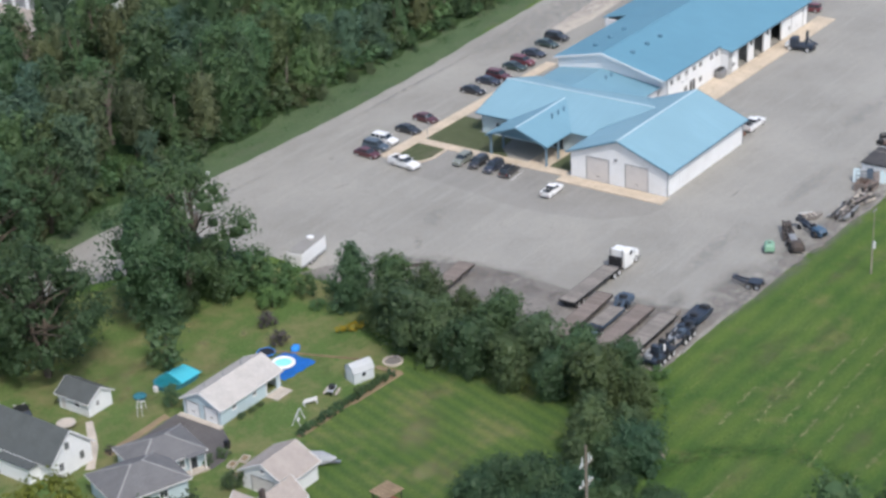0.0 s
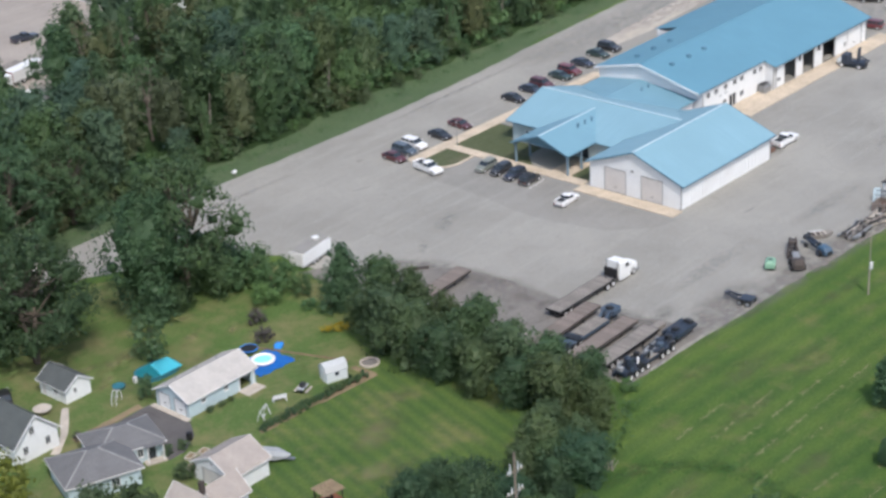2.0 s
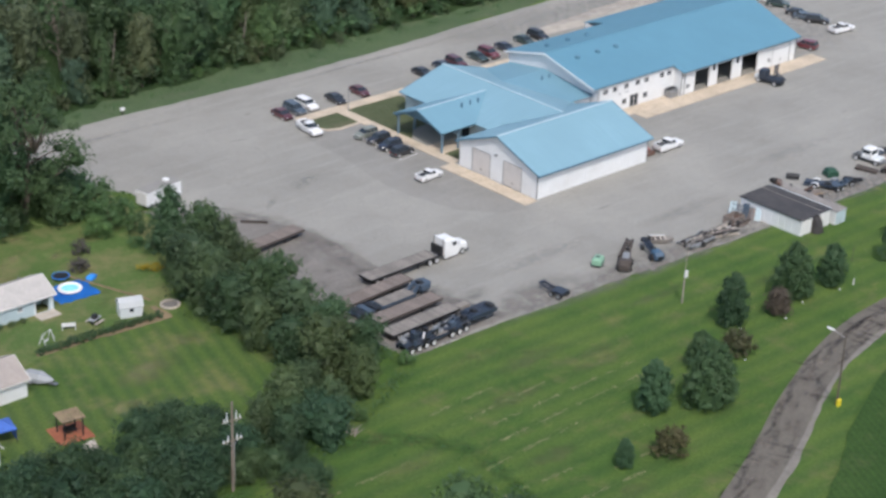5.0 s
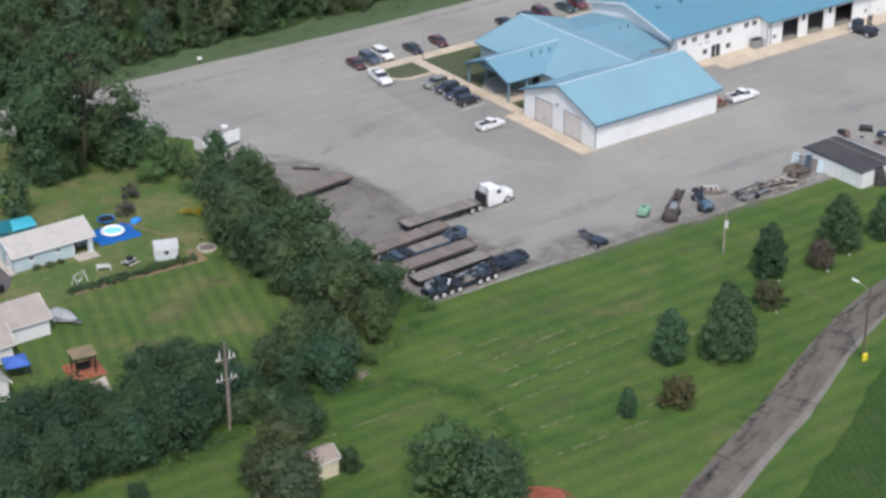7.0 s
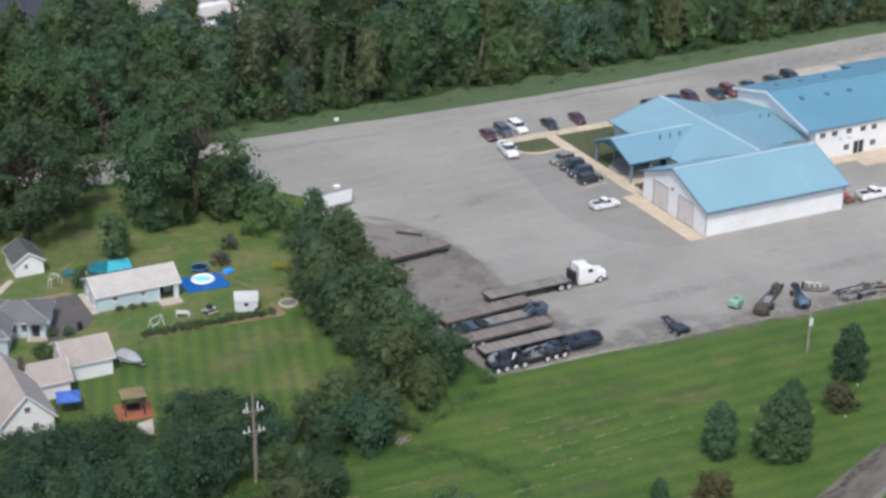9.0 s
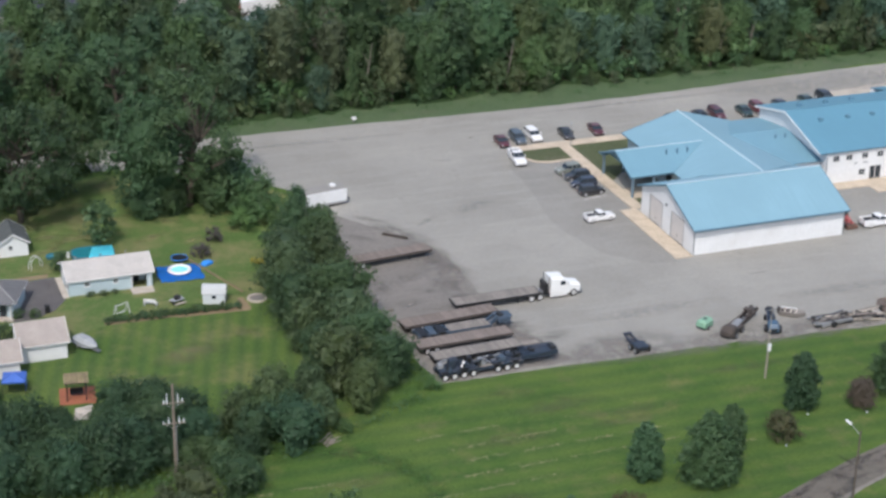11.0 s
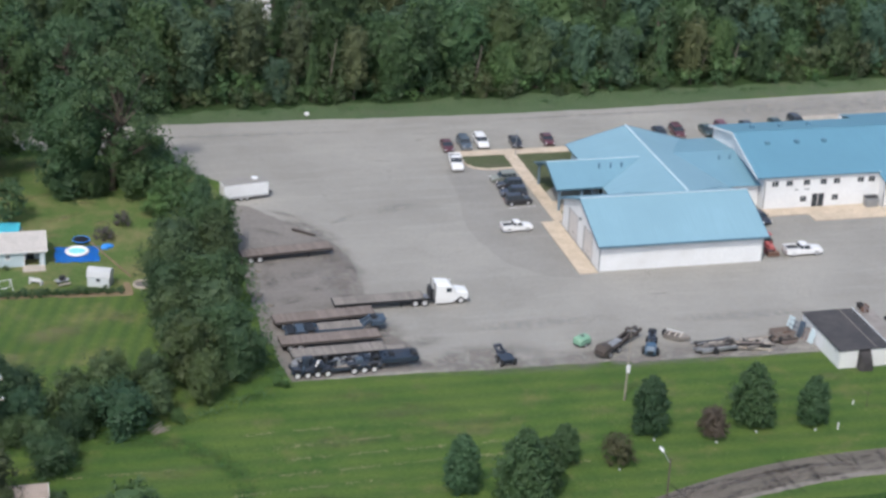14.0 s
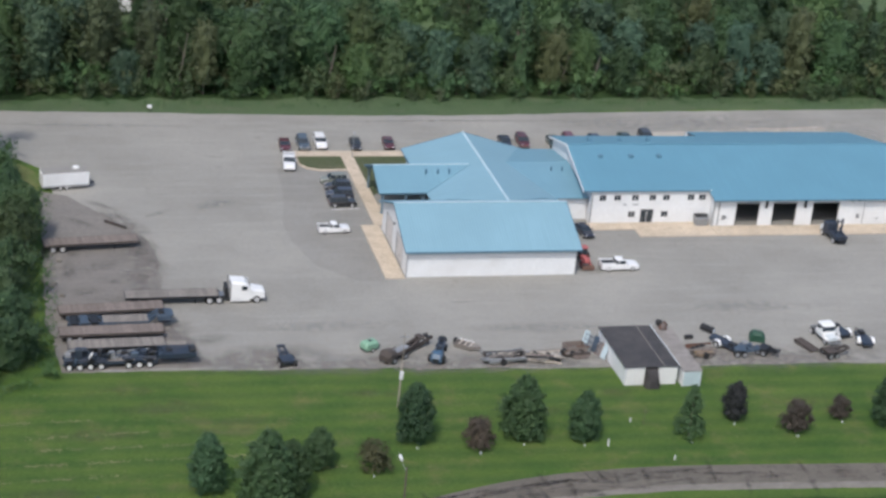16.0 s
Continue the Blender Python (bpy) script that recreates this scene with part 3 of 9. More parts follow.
for x, y, a, c, turn in ((-37, -36, 9, 3.2, 4), (-46, -42, 8, 3, 0), (-30, -41, 9, 3, 5), (-52, -55, 6, 2.6, 0), (-42, -31.5, 8, 2, 3), (-66, -46, 8, 2.2, 5), (-10, -34, 8, 2.0, 0), (8, -40, 7, 2, 4), (-50, -66, 7, 2, 10), (20, -36, 4, 2, 0), (44, -40, 9, 2, 0), (-88, 27, 7, 3, 30), (-79, 25.5, 6, 2.6, -20), (-84, 34, 6, 4, 0), (-70, 13, 5, 2, 60), (-76, -8, 7, 4, 20), (-82, -16, 6, 3, 0), (-69, -4, 4, 3, 0), (-84, 46, 9, 3, 10), (-72, 48, 5, 2, -30)):
    spot(x, y, a, c, turn, "stain_brown", zs, "parched brownish patch of thin grass", "parched_patch")
    zs += 0.001
# the swale's shaded side, painted as dark green spots along the bend
for x, y, a, c, turn in ((-86, -38.5, 6, 1.7, 10), (-77, -36.4, 6.5, 1.8, 4), (-69, -37.6, 6, 1.7, -18), (-63, -41.2, 5, 1.7, -42), (-59.4, -46.2, 4.6, 1.7, -62), (-59, -52.5, 4.6, 1.6, -98), (-60.4, -59, 4.6, 1.3, -104)):
    spot(x, y, a * 1.15, c * 1.45, turn, "stain_swale_shade", zs, "dark green spot painting a swale's shaded side", "swale_shade_spot")
    zs += 0.001
zs = 0.024
for x, y, a, c, turn in ((-73.8, 30.8, 4.2, 1.5, 25), (-77, 39.5, 3.0, 2.2, 10), (-85.5, 33.6, 4.5, 1.6, 20), (-81, 34.2, 4.5, 1.2, 18), (-68.0, 28.0, 2.5, 1.2, 30), (-88.5, 35.5, 3.0, 1.6, 0), (-89, 30.5, 3.5, 1.2, 30), (-70, 36, 3.0, 1.2, -20), (-78, -8, 6, 3, 20), (-84, -14, 5, 2.4, 0)):
    spot(x, y, a, c, turn, "stain_dry", zs, "straw-yellow dry patch of thin grass", "parched_patch")
    zs += 0.001
flat("pavement", [(54, 55.6), (57, 58.8), (91, 62), (91, 56.6), (68, 54.8)], 0.05, "patio", "pale concrete loading strip behind the building", "pavement")
flat("lawn", [(-135, 34), (-110, 52), (-92, 57.5), (-75, 58), (-61, 52), (-52, 45), (-49.5, 38), (-51, 10), (-51.5, -24), (-62, -33.5), (-80, -30), (-100, -30), (-140, -25)], 0.012,
     "grass_yard", "sunburnt yellow-green back garden lawn", "lawn", 0.8)
flat("lawn", [(-135, 34), (-110, 52), (-92, 57.4), (-75, 57.8), (-61, 51.8), (-52, 44.8), (-49.7, 38), (-50.6, 20), (-60.5, 13.0), (-64.5, 3.4), (-86.5, 3.2), (-99.0, -2.0), (-112, 0), (-135, 2)], 0.016,
     "grass_garden", "patchy sunburnt grass of the upper garden", "lawn", 0.5)
flat("verge", [(-130, 71), (-80, 68.9), (-30, 67.7), (2, 66.1), (37, 66.7), (52, 70), (130, 73), (210, 75), (210, 150), (-130, 150)], 0.014, "grass_verge", "rough dark green verge below the wood", "verge", 0.4)
flat("crop_field", [(-62, -95.0), (-46.1, -86.9), (-31, -79.6), (-20, -74.2), (-9.2, -69.2), (6, -64.4), (30, -63.2), (120, -66), (120, -170), (-62, -170)], 0.25, "crop", "low green crop field beside the lane", "field", 0.5)
flat("forest_floor", [(-125, 76), (-60, 74), (-20, 75.5), (100, 78.5), (205, 80), (205, 136), (60, 138), (-10, 122), (-125, 110)], 0.02, "grass_tall", "rough green ground under the wood", "ground", 1.2)
# the far lots behind the wood
flat("pavement", [(-140, 132), (-60, 124), (-10, 128), (20, 146), (110, 152), (200, 152), (200, 300), (-140, 300)], 0.028, "far_yard", "pale tan paved yard beyond the wood", "pavement", 0.5)
flat("pavement", [(-150, 144), (-72, 150), (-46, 148), (-39.2, 157), (-39.2, 181), (-36, 230), (-150, 230)], 0.034, "dark_lot", "dark fresh asphalt lot beyond the wood", "pavement")

flat("lawn", [(-33.4, 157), (-25, 156), (-14, 178), (-33, 182)], 0.04, "grass_verge", "small green lawn on the far lots", "lawn", 0.3)
flat("pavement", [(-46, 138), (-42.5, 138), (-42, 156), (-45.5, 156)], 0.04, "lane_edge", "pale path on the far lots", "path", 0.2)
# the lane in front, with its paler worn shoulder
LANE = [(-100, -118), (-78, -97), (-57, -82), (-44, -75.6), (-31.4, -70.6), (-18, -64.6), (-8, -61), (2, -58.7), (10, -57.6), (22, -57.3), (47, -58.7), (90, -61.5), (160, -66)]


def ribbon(rows, left, right):
    pts = [Vector((x, y, 0)) for x, y in rows]
    side = []
    for i, p in enumerate(pts):
        d = (pts[min(i + 1, len(pts) - 1)] - pts[max(i - 1, 0)]).normalized()
        side.append(Vector((-d.y, d.x, 0)))
    return [tuple((p + s * (left(p.x) if callable(left) else left)).xy) for p, s in zip(pts, side)] + [tuple((p + s * (right(p.x) if callable(right) else right)).xy) for p, s in zip(pts, side)][::-1]


def worn(x):
    """Where the lane's dark coat ends; its pale shoulder widens eastwards."""
    return -2.95 + 1.5 * min(1.0, max(0.0, (x + 24) / 44))


def smooth_path(rows, n=6):
    out = []
    for i in range(len(rows) - 1):
        p = [Vector((*rows[max(0, min(len(rows) - 1, i + k))], 0)) for k in (-1, 0, 1, 2)]
        for j in range(n):
            t = j / n
            out.append(tuple((0.5 * (2 * p[1] + (p[2] - p[0]) * t + (2 * p[0] - 5 * p[1] + 4 * p[2] - p[3]) * t * t + (3 * p[1] - p[0] - 3 * p[2] + p[3]) * t ** 3)).xy))
    return out + [rows[-1]]


lane = smooth_path(LANE)
flat("road", ribbon(lane, lambda x: 2.75 - 0.75 * min(1.0, max(0.0, -x / 12)) - 0.3 * min(1.0, max(0.0, (-24 - x) / 14)), worn), 0.024, "lane", "cracked dark grey-brown country lane", "road")
flat("road", ribbon(lane, lambda x: worn(x) + 0.05, lambda x: -2.9 - 1.1 * min(1.0, max(0.0, (-8 - x) / 24))), 0.022, "lane_edge", "pale worn shoulder of the lane", "road", 0.12, 1.5)

rnd = random.Random(12)
for i in [j // 2 for j in range(2 * 10, 2 * (len(lane) - 10))]:
    (x, y), (x2, y2) = lane[i], lane[i + 1]
    k = rnd.choice((rnd.uniform(-2.6, 1.2), rnd.uniform(0.6, 1.9)))
    ang_ = math.degrees(math.atan2(y2 - y, x2 - x))
    spot(x - k * math.sin(radians(ang_)), y + k * math.cos(radians(ang_)), rnd.uniform(1.2, 4.2), rnd.uniform(0.2, 0.8), ang_ + rnd.uniform(-12, 12) + (90 if rnd.random() < 0.2 else 0), "stain_tar", 0.032 + 0.0008 * (i % 9), "dark tar patch on the lane", "tar_patch")
    if i % 2:
        k = rnd.uniform(-2.2, 1.0)
        spot(x - k * math.sin(radians(ang_)), y + k * math.cos(radians(ang_)), rnd.uniform(1.5, 4.0), rnd.uniform(0.4, 1.0), ang_ + rnd.uniform(-8, 8), "stain_worn", 0.028 + 0.0003 * (i % 9), "brown worn patch on the lane", "worn_patch")
b = bm_new()
slab(b, [(-6.4, 24.9), (-2.0, 25.3), (-2.0, 25.42), (-6.4, 25.02)], 0.03, 0.042)
setting("road_marking", b, "frame_white", "faded white paint line beside the parked cars", "marking")
# kerbed concrete: aprons and footpaths, one slab bay beside the next


def paved_run(x0, x1, y0, y1, nx, ny, z=0.15, label="tan concrete apron in square bays"):
    me_b = bm_new()
    top = thing("apron", label, "pavement", kind="structure")
    w, h = (x1 - x0) / nx, (y1 - y0) / ny
    box(me_b, 0.012, w - 0.012, 0.012, h - 0.012, -0.1, z, 0.015)
    me = mesh_of("slab", me_b, "concrete")
    for i in range(nx):
        for j in range(ny):
            shared("slab", me, top, pose(x0 + i * w, y0 + j * h, 0))


paved_run(-3.05, -0.25, -0.5, 18.7, 1, 8)
paved_run(-0.9, 1.2, 18.75, 47.3, 1, 16, label="tan concrete footpath from the apron")
paved_run(-8.6, 43.2, 47.35, 49.7, 26, 1, label="tan concrete footpath along the parked cars")
paved_run(1.25, 8.0, 22.6, 26.6, 4, 2, label="concrete paving at the entrance")
paved_run(32.2, 39.6, 15.9, 18.55, 3, 1, label="tan concrete apron by the office wall")
paved_run(39.65, 52.4, 13.1, 18.55, 5, 2, label="tan concrete apron by the office door")
paved_run(52.45, 90.0, 13.1, 16.85, 12, 1, label="tan concrete apron before the truck bays")
for poly, nm in (([(-8.2, 47.3), (-0.95, 47.3), (-0.95, 41.7), (-5.2, 41.5), (-7.2, 42.4), (-8.1, 44)], "lawn"), ([(1.25, 47.3), (13, 47.3), (13, 41.5), (8.4, 41.2), (8.2, 34.2), (4.5, 34), (1.25, 30.5)], "lawn"),
                 ([(1.25, 22.5), (7.8, 22.5), (7.8, 18.4), (1.25, 18.8)], "lawn")):
    flat(nm, poly, 0.11, "grass_kerb", "small kerbed lawn by the entrance", "lawn")
b = bm_new()
slab(b, [(-8.5, 43.8), (-7.5, 41.9), (-5.3, 41.0), (-0.95, 41.2), (-0.95, 41.7), (-5.2, 41.5), (-7.2, 42.4), (-8.2, 44), (-8.2, 47.3), (-8.5, 47.3)], -0.05, 0.15)
setting("kerb", b, "concrete", "pale concrete kerb round the lawn", "kerb")


# ---- the truck shop: garage, entrance hall with canopy, link and long bay building
def overhead_door(parent, axis, at, a0, a1, z0, z1, face, rows=5, material="door_panel"):
    """A sectional door of separate panels with a small window and a handle."""
    door = part("door", frame_of(axis, at, a0, a1, z0, z1, face), "grey_metal", parent, "closed sectional overhead door")
    h = (z1 - z0 - 0.1) / rows
    for i in range(rows):
        b = bm_new()
        lo, hi = sorted((at - face * 0.14, at - face * 0.07))
        u0, u1, p, q = a0 + 0.1, a1 - 0.1, z0 + h * i + 0.01, z0 + h * (i + 1) - 0.012
        box(b, u0, u1, lo, hi, p, q) if axis == 0 else box(b, lo, hi, u0, u1, p, q)
        part("panel", b, material, door)
    b = bm_new()
    c = (a0 + a1) / 2
    lo, hi = sorted((at - face * 0.07, at - face * 0.03))
    box(b, c - 0.2, c + 0.2, lo, hi, z0 + h * 1.2, z0 + h * 1.2 + 0.12) if axis == 0 else box(b, lo, hi, c - 0.2, c + 0.2, z0 + h * 1.2, z0 + h * 1.2 + 0.12)
    part("handle", b, "black", door)
    return door


def frame_of(axis, at, a0, a1, z0, z1, face):
    b = bm_new()
    lo, hi = sorted((at - face * 0.16, at + face * 0.03))
    for u0, u1, p, q in ((a0, a0 + 0.1, z0, z1), (a1 - 0.1, a1, z0, z1), (a0 + 0.1, a1 - 0.1, z1 - 0.1, z1)):
        box(b, u0, u1, lo, hi, p, q) if axis == 0 else box(b, lo, hi, u0, u1, p, q)
    return b


def lamp_on_wall(parent, axis, at, u, z, face):
    b = bm_new()
    lo, hi = sorted((at, at + face * 0.28))
    box(b, u - 0.22, u + 0.22, lo, hi, z, z + 0.3) if axis == 0 else box(b, lo, hi, u - 0.22, u + 0.22, z, z + 0.3)
    return part("wall_lamp", b, "grey_metal", parent, "grey box lamp under the eaves")


def ridge_cap(parent, p, q, w=0.34, material="roof_cap"):
    b = bm_new()
    beam(b, p, q, w, 0.07)
    return part("ridge_cap", b, material, parent)


def edge_trim(parent, name, p, q, w, h, material="trim_blue"):
    b = bm_new()
    beam(b, p, q, w, h)
    return part(name, b, material, parent)


# front garage: 25 m by 17.6 m, eaves 4.5 m, ridge 7.8 m
garage = thing("garage_building", "white steel garage with a light blue ribbed roof", "building")
b = bm_new()
doors_w = [(3.45, 7.65, 0.03, 4.1), (10.5, 14.75, 0.03, 4.1)]
wall(b, 1, 0.0, 0.25, 0.0, 17.6, 0.0, 4.5, doors_w)
gable(b, 1, 0.0, 0.25, 0.0, 8.8, 17.6, 4.5, 7.65)
part("wall", b, "white_siding", garage, "white end wall with two overhead doors")
b = bm_new()
wall(b, 0, 0.0, 0.25, 0.25, 24.75, 0.0, 4.5)
wall_s = part("wall", b, "white_siding", garage)
# panel strip whose darker grey also paints the eave shadow on the wall
b = bm_new()
box(b, 0.1, 24.9, -0.045, -0.032, 3.5, 4.42)
part("light_strip", b, "eave_shade_strip", garage, "translucent panel strip with the eaves' shade in its grey")
for k in range(24):
    b = bm_new()
    box(b, 0.75 + k * 1.0, 0.83 + k * 1.0, -0.03, 0.0, 0.05, 4.45)
    part("siding_rib", b, "white_siding", wall_s)
b = bm_new()
wall(b, 1, 25.0, -0.25, 0.0, 17.6, 0.0, 4.5)
gable(b, 1, 25.0, -0.25, 0.0, 8.8, 17.6, 4.5, 7.65)
part("wall", b, "white_siding", garage)
b = bm_new()
wall(b, 0, 17.6, -0.25, 0.25, 24.75, 0.0, 4.5)
part("wall", b, "white_siding", garage)
for a0, a1, z0, z1 in doors_w:
    overhead_door(garage, 1, 0.0, a0, a1, z0, z1, -1, 6)
slope = 3.3 / 8.8
b = bm_new()
plate(b, [(-0.55, -0.75, 7.85 - slope * 9.55), (25.55, -0.75, 7.85 - slope * 9.55), (25.55, 8.8, 7.85), (-0.55, 8.8, 7.85)], 0.14)
part("roof", b, "roof_x", garage, "light blue ribbed steel slope")
b = bm_new()
plate(b, [(-0.55, 8.8, 7.85), (25.55, 8.8, 7.85), (25.55, 18.3, 7.85 - slope * 9.5), (-0.55, 18.3, 7.85 - slope * 9.5)], 0.14)
part("roof", b, "roof_x", garage, "light blue ribbed steel slope")
ridge_cap(garage, (-0.57, 8.8, 7.9), (25.57, 8.8, 7.9))
ze = 7.85 - slope * 9.55
edge_trim(garage, "gutter", (-0.55, -0.82, ze - 0.1), (25.55, -0.82, ze - 0.1), 0.13, 0.2)
for ye, zz in ((-0.75, ze), (18.3, ze)):
    edge_trim(garage, "rake_trim", (-0.58, ye, zz - 0.08), (-0.58, 8.8, 7.77), 0.06, 0.24)
    edge_trim(garage, "rake_trim", (25.58, ye, zz - 0.08), (25.58, 8.8, 7.77), 0.06, 0.24)
for x, y in ((-0.06, -0.07), (25.06, -0.07)):
    edge_trim(garage, "downpipe", (x, y, 0.05), (x, y, 4.2), 0.11, 0.11, "grey_metal")
for x in (2.0, 12.4, 21.9):
    lamp_on_wall(garage, 0, 0.0, x, 3.85, -1)
lamp_on_wall(garage, 1, 0.0, 9.2, 4.3, -1)

# entrance hall with its long north-south ridge
hall = thing("entrance_hall", "office hall under a light blue gabled steel roof", "building")
b = bm_new()
wall(b, 1, 8.6, 0.2, 18.3, 40.6, 0.0, 3.7, [(24.5, 26.5, 0.1, 2.3), (27.5, 29.5, 0.8, 2.4), (36.3, 37.8, 0.9, 2.3)])
part("wall", b, "pale_blue", hall, "pale blue-grey entrance wall")
b = bm_new()
wall(b, 1, 27.0, -0.2, 18.3, 40.6, 0.0, 3.7)
part("wall", b, "white_siding", hall)
b = bm_new()
wall(b, 0, 40.6, -0.2, 8.8, 26.8, 0.0, 3.7)
gable(b, 0, 40.6, -0.2, 8.6, 17.7, 27.0, 3.7, 6.4)
part("wall", b, "white_siding", hall)
window_at(hall, 1, 8.6, 27.5, 29.5, 0.8, 2.4)
window_at(hall, 1, 8.6, 36.3, 37.8, 0.9, 2.3)
b = bm_new()
box(b, 8.66, 8.74, 24.55, 26.45, 0.1, 2.28)
part("door", b, "glass", hall, "dark glazed entrance door")
b = bm_new()
plate(b, [(17.7, 41.3, 6.62), (7.7, 41.3, 3.74), (7.7, 18.42, 3.74), (10.0, 18.42, 4.40), (17.7, 12.1, 6.62)], 0.12)
part("roof", b, "roof_y", hall, "light blue ribbed steel slope")
b = bm_new()
plate(b, [(17.7, 12.1, 6.62), (25.4, 18.42, 4.40), (27.9, 18.42, 3.74), (27.9, 41.3, 3.74), (17.7, 41.3, 6.62)], 0.12)
part("roof", b, "roof_y", hall, "light blue ribbed steel slope")
ridge_cap(hall, (17.7, 12.3, 6.68), (17.7, 41.34, 6.68))
edge_trim(hall, "rake_trim", (7.7, 41.34, 3.66), (17.7, 41.34, 6.54), 0.06, 0.22)
edge_trim(hall, "rake_trim", (27.9, 41.34, 3.66), (17.7, 41.34, 6.54), 0.06, 0.22)
edge_trim(hall, "gutter", (7.64, 34.4, 3.66), (7.64, 41.3, 3.66), 0.12, 0.18)

# gabled canopy over the entrance
canopy = thing("entrance_canopy", "light blue gabled entrance canopy on posts", "canopy")
b = bm_new()
plate(b, [(0.3, 28.3, 6.05), (0.3, 22.3, 3.78), (7.75, 22.3, 3.86), (15.8, 28.3, 6.14)], 0.14)
part("roof", b, "roof_mid", canopy, "light blue ribbed steel slope")
b = bm_new()
plate(b, [(15.8, 28.3, 6.14), (7.75, 34.3, 3.86), (0.3, 34.3, 3.78), (0.3, 28.3, 6.05)], 0.14)
part("roof", b, "roof_mid", canopy, "light blue ribbed steel slope")
b = bm_new()
gable(b, 1, 1.6, 0.12, 23.0, 28.3, 33.6, 3.72, 5.72)
part("gable_panel", b, "trim_blue", canopy, "dark blue gable infill")
for ye in (22.3, 34.3):
    edge_trim(canopy, "rake_trim", (0.27, ye, 3.68), (0.27, 28.3, 5.95), 0.06, 0.3)
    edge_trim(canopy, "eave_beam", (0.5, ye + (0.5 if ye < 28 else -0.5), 3.52), (8.5, ye + (0.5 if ye < 28 else -0.5), 3.52), 0.2, 0.36)
ridge_cap(canopy, (0.28, 28.3, 6.09), (15.6, 28.3, 6.16), 0.26)
for x, y in ((1.0, 22.9), (1.0, 33.7), (4.6, 22.9), (4.6, 33.7)):
    b = bm_new()
    box(b, x - 0.16, x + 0.16, y - 0.16, y + 0.16, 0.0, 3.45, 0.03)
    part("post", b, "post_slate", canopy)
for x in (8.3, 10.2, 12.0):
    v = bm_new()
    zz = 6.05 - (28.3 - 26.3) * 0.378
    tube(v, (x, 26.3, zz - 0.1), (x, 26.3, zz + 0.75), 0.13)
    tube(v, (x, 26.3, zz + 0.7), (x, 26.3, zz + 0.85), 0.2)
    part("roof_vent", v, "trim_blue", canopy)

# low link between the hall and the long building
link = thing("link_building", "low link block under a blue steel roof", "building")
b = bm_new()
wall(b, 0, 20.4, 0.2, 27.05, 32.9, 0.0, 3.7)
part("wall", b, "white_siding", link)
b = bm_new()
wall(b, 0, 39.6, -0.2, 27.05, 32.9, 0.0, 3.7)
part("wall", b, "white_siding", link)
b = bm_new()
plate(b, [(22.4, 31.4, 5.28), (27.6, 19.7, 3.84), (32.95, 19.7, 3.80), (32.95, 31.4, 5.28)], 0.12)
part("roof", b, "roof_mid", link, "blue ribbed steel slope")
b = bm_new()
plate(b, [(32.95, 31.4, 5.28), (32.95, 40.2, 4.1), (26.8, 40.2, 4.1), (22.4, 31.4, 5.28)], 0.12)
part("roof", b, "roof_mid", link, "blue ribbed steel slope")
for x in (29.2, 31.0):
    v = bm_new()
    tube(v, (x, 28.5, 4.7), (x, 28.5, 5.6), 0.14)
    part("roof_vent", v, "trim_blue", link)

# long building: offices to the west, truck bays to the east
shop = thing("truck_shop", "long white truck shop with a light blue steel roof", "building")
RZ, RY, SL = 8.3, 31.3, 0.233


def rz(y):
    return RZ - abs(y - RY) * SL


upper = [(34.2, 35.4), (36.6, 37.8), (39.5, 40.7), (42.35, 43.55), (44.6, 45.8), (48.7, 49.9), (50.6, 51.8)]
office_holes = [(u, v, 3.75, 4.8) for u, v in upper] + [(41.2, 43.4, 0.1, 2.35), (39.2, 40.4, 0.95, 2.05), (44.6, 45.8, 0.95, 2.05)]
b = bm_new()
wall(b, 0, 18.6, 0.25, 33.0, 52.6, 0.0, rz(18.6) + 0.12, office_holes)
part("wall", b, "white_siding", shop, "white office wall with small square windows")
for u0, u1, p, q in office_holes[:7] + office_holes[8:]:
    window_at(shop, 0, 18.6, u0, u1, p, q)
b = bm_new()
box(b, 41.25, 42.27, 18.66, 18.74, 0.1, 2.3), box(b, 42.33, 43.35, 18.66, 18.74, 0.1, 2.3)
ent = part("door", b, "glass", shop, "dark glazed double door")
b = bm_new()
for u in (41.2, 42.27, 43.35):
    box(b, u, u + 0.06, 18.58, 18.8, 0.1, 2.35)
box(b, 41.26, 43.35, 18.58, 18.8, 2.3, 2.36)
part("door_frame", b, "frame_white", ent)
for u0, u1 in ((40.4, 41.0), (42.0, 42.9)):
    b = bm_new()
    box(b, u0 - 2.2, u1 - 2.2, 18.55, 18.6, 3.0, 3.22)
    part("sign_bar", b, "grey_cover", shop)
bays = [(56.3, 60.4), (62.5, 66.7), (69.3, 74.0)]
b = bm_new()
wall(b, 0, 16.9, 0.3, 52.6, 85.2, 0.0, rz(16.9) - 0.16, [(u, v, 0.03, 4.15) for u, v in bays] + [(78.2, 83.4, 0.03, 4.0)])
part("wall", b, "white_siding", shop, "white bay wall with open truck doors")
b = bm_new()
wall(b, 1, 52.6, 0.25, 17.2, 18.85, 0.0, rz(17.5) - 0.2)
part("wall", b, "white_siding", shop)
for u, v in bays:
    part("door_frame", frame_of(0, 16.9, u, v, 0.03, 4.15, -1), "frame_white", shop)
    b = bm_new()
    box(b, u + 0.1, v - 0.1, 17.05, 17.55, 3.75, 4.05)
    part("rolled_door", b, "grey_metal", shop, "rolled-up bay door")
overhead_door(shop, 0, 16.9, 78.2, 83.4, 0.03, 4.0, -1, 5, "white_siding")
b = bm_new()
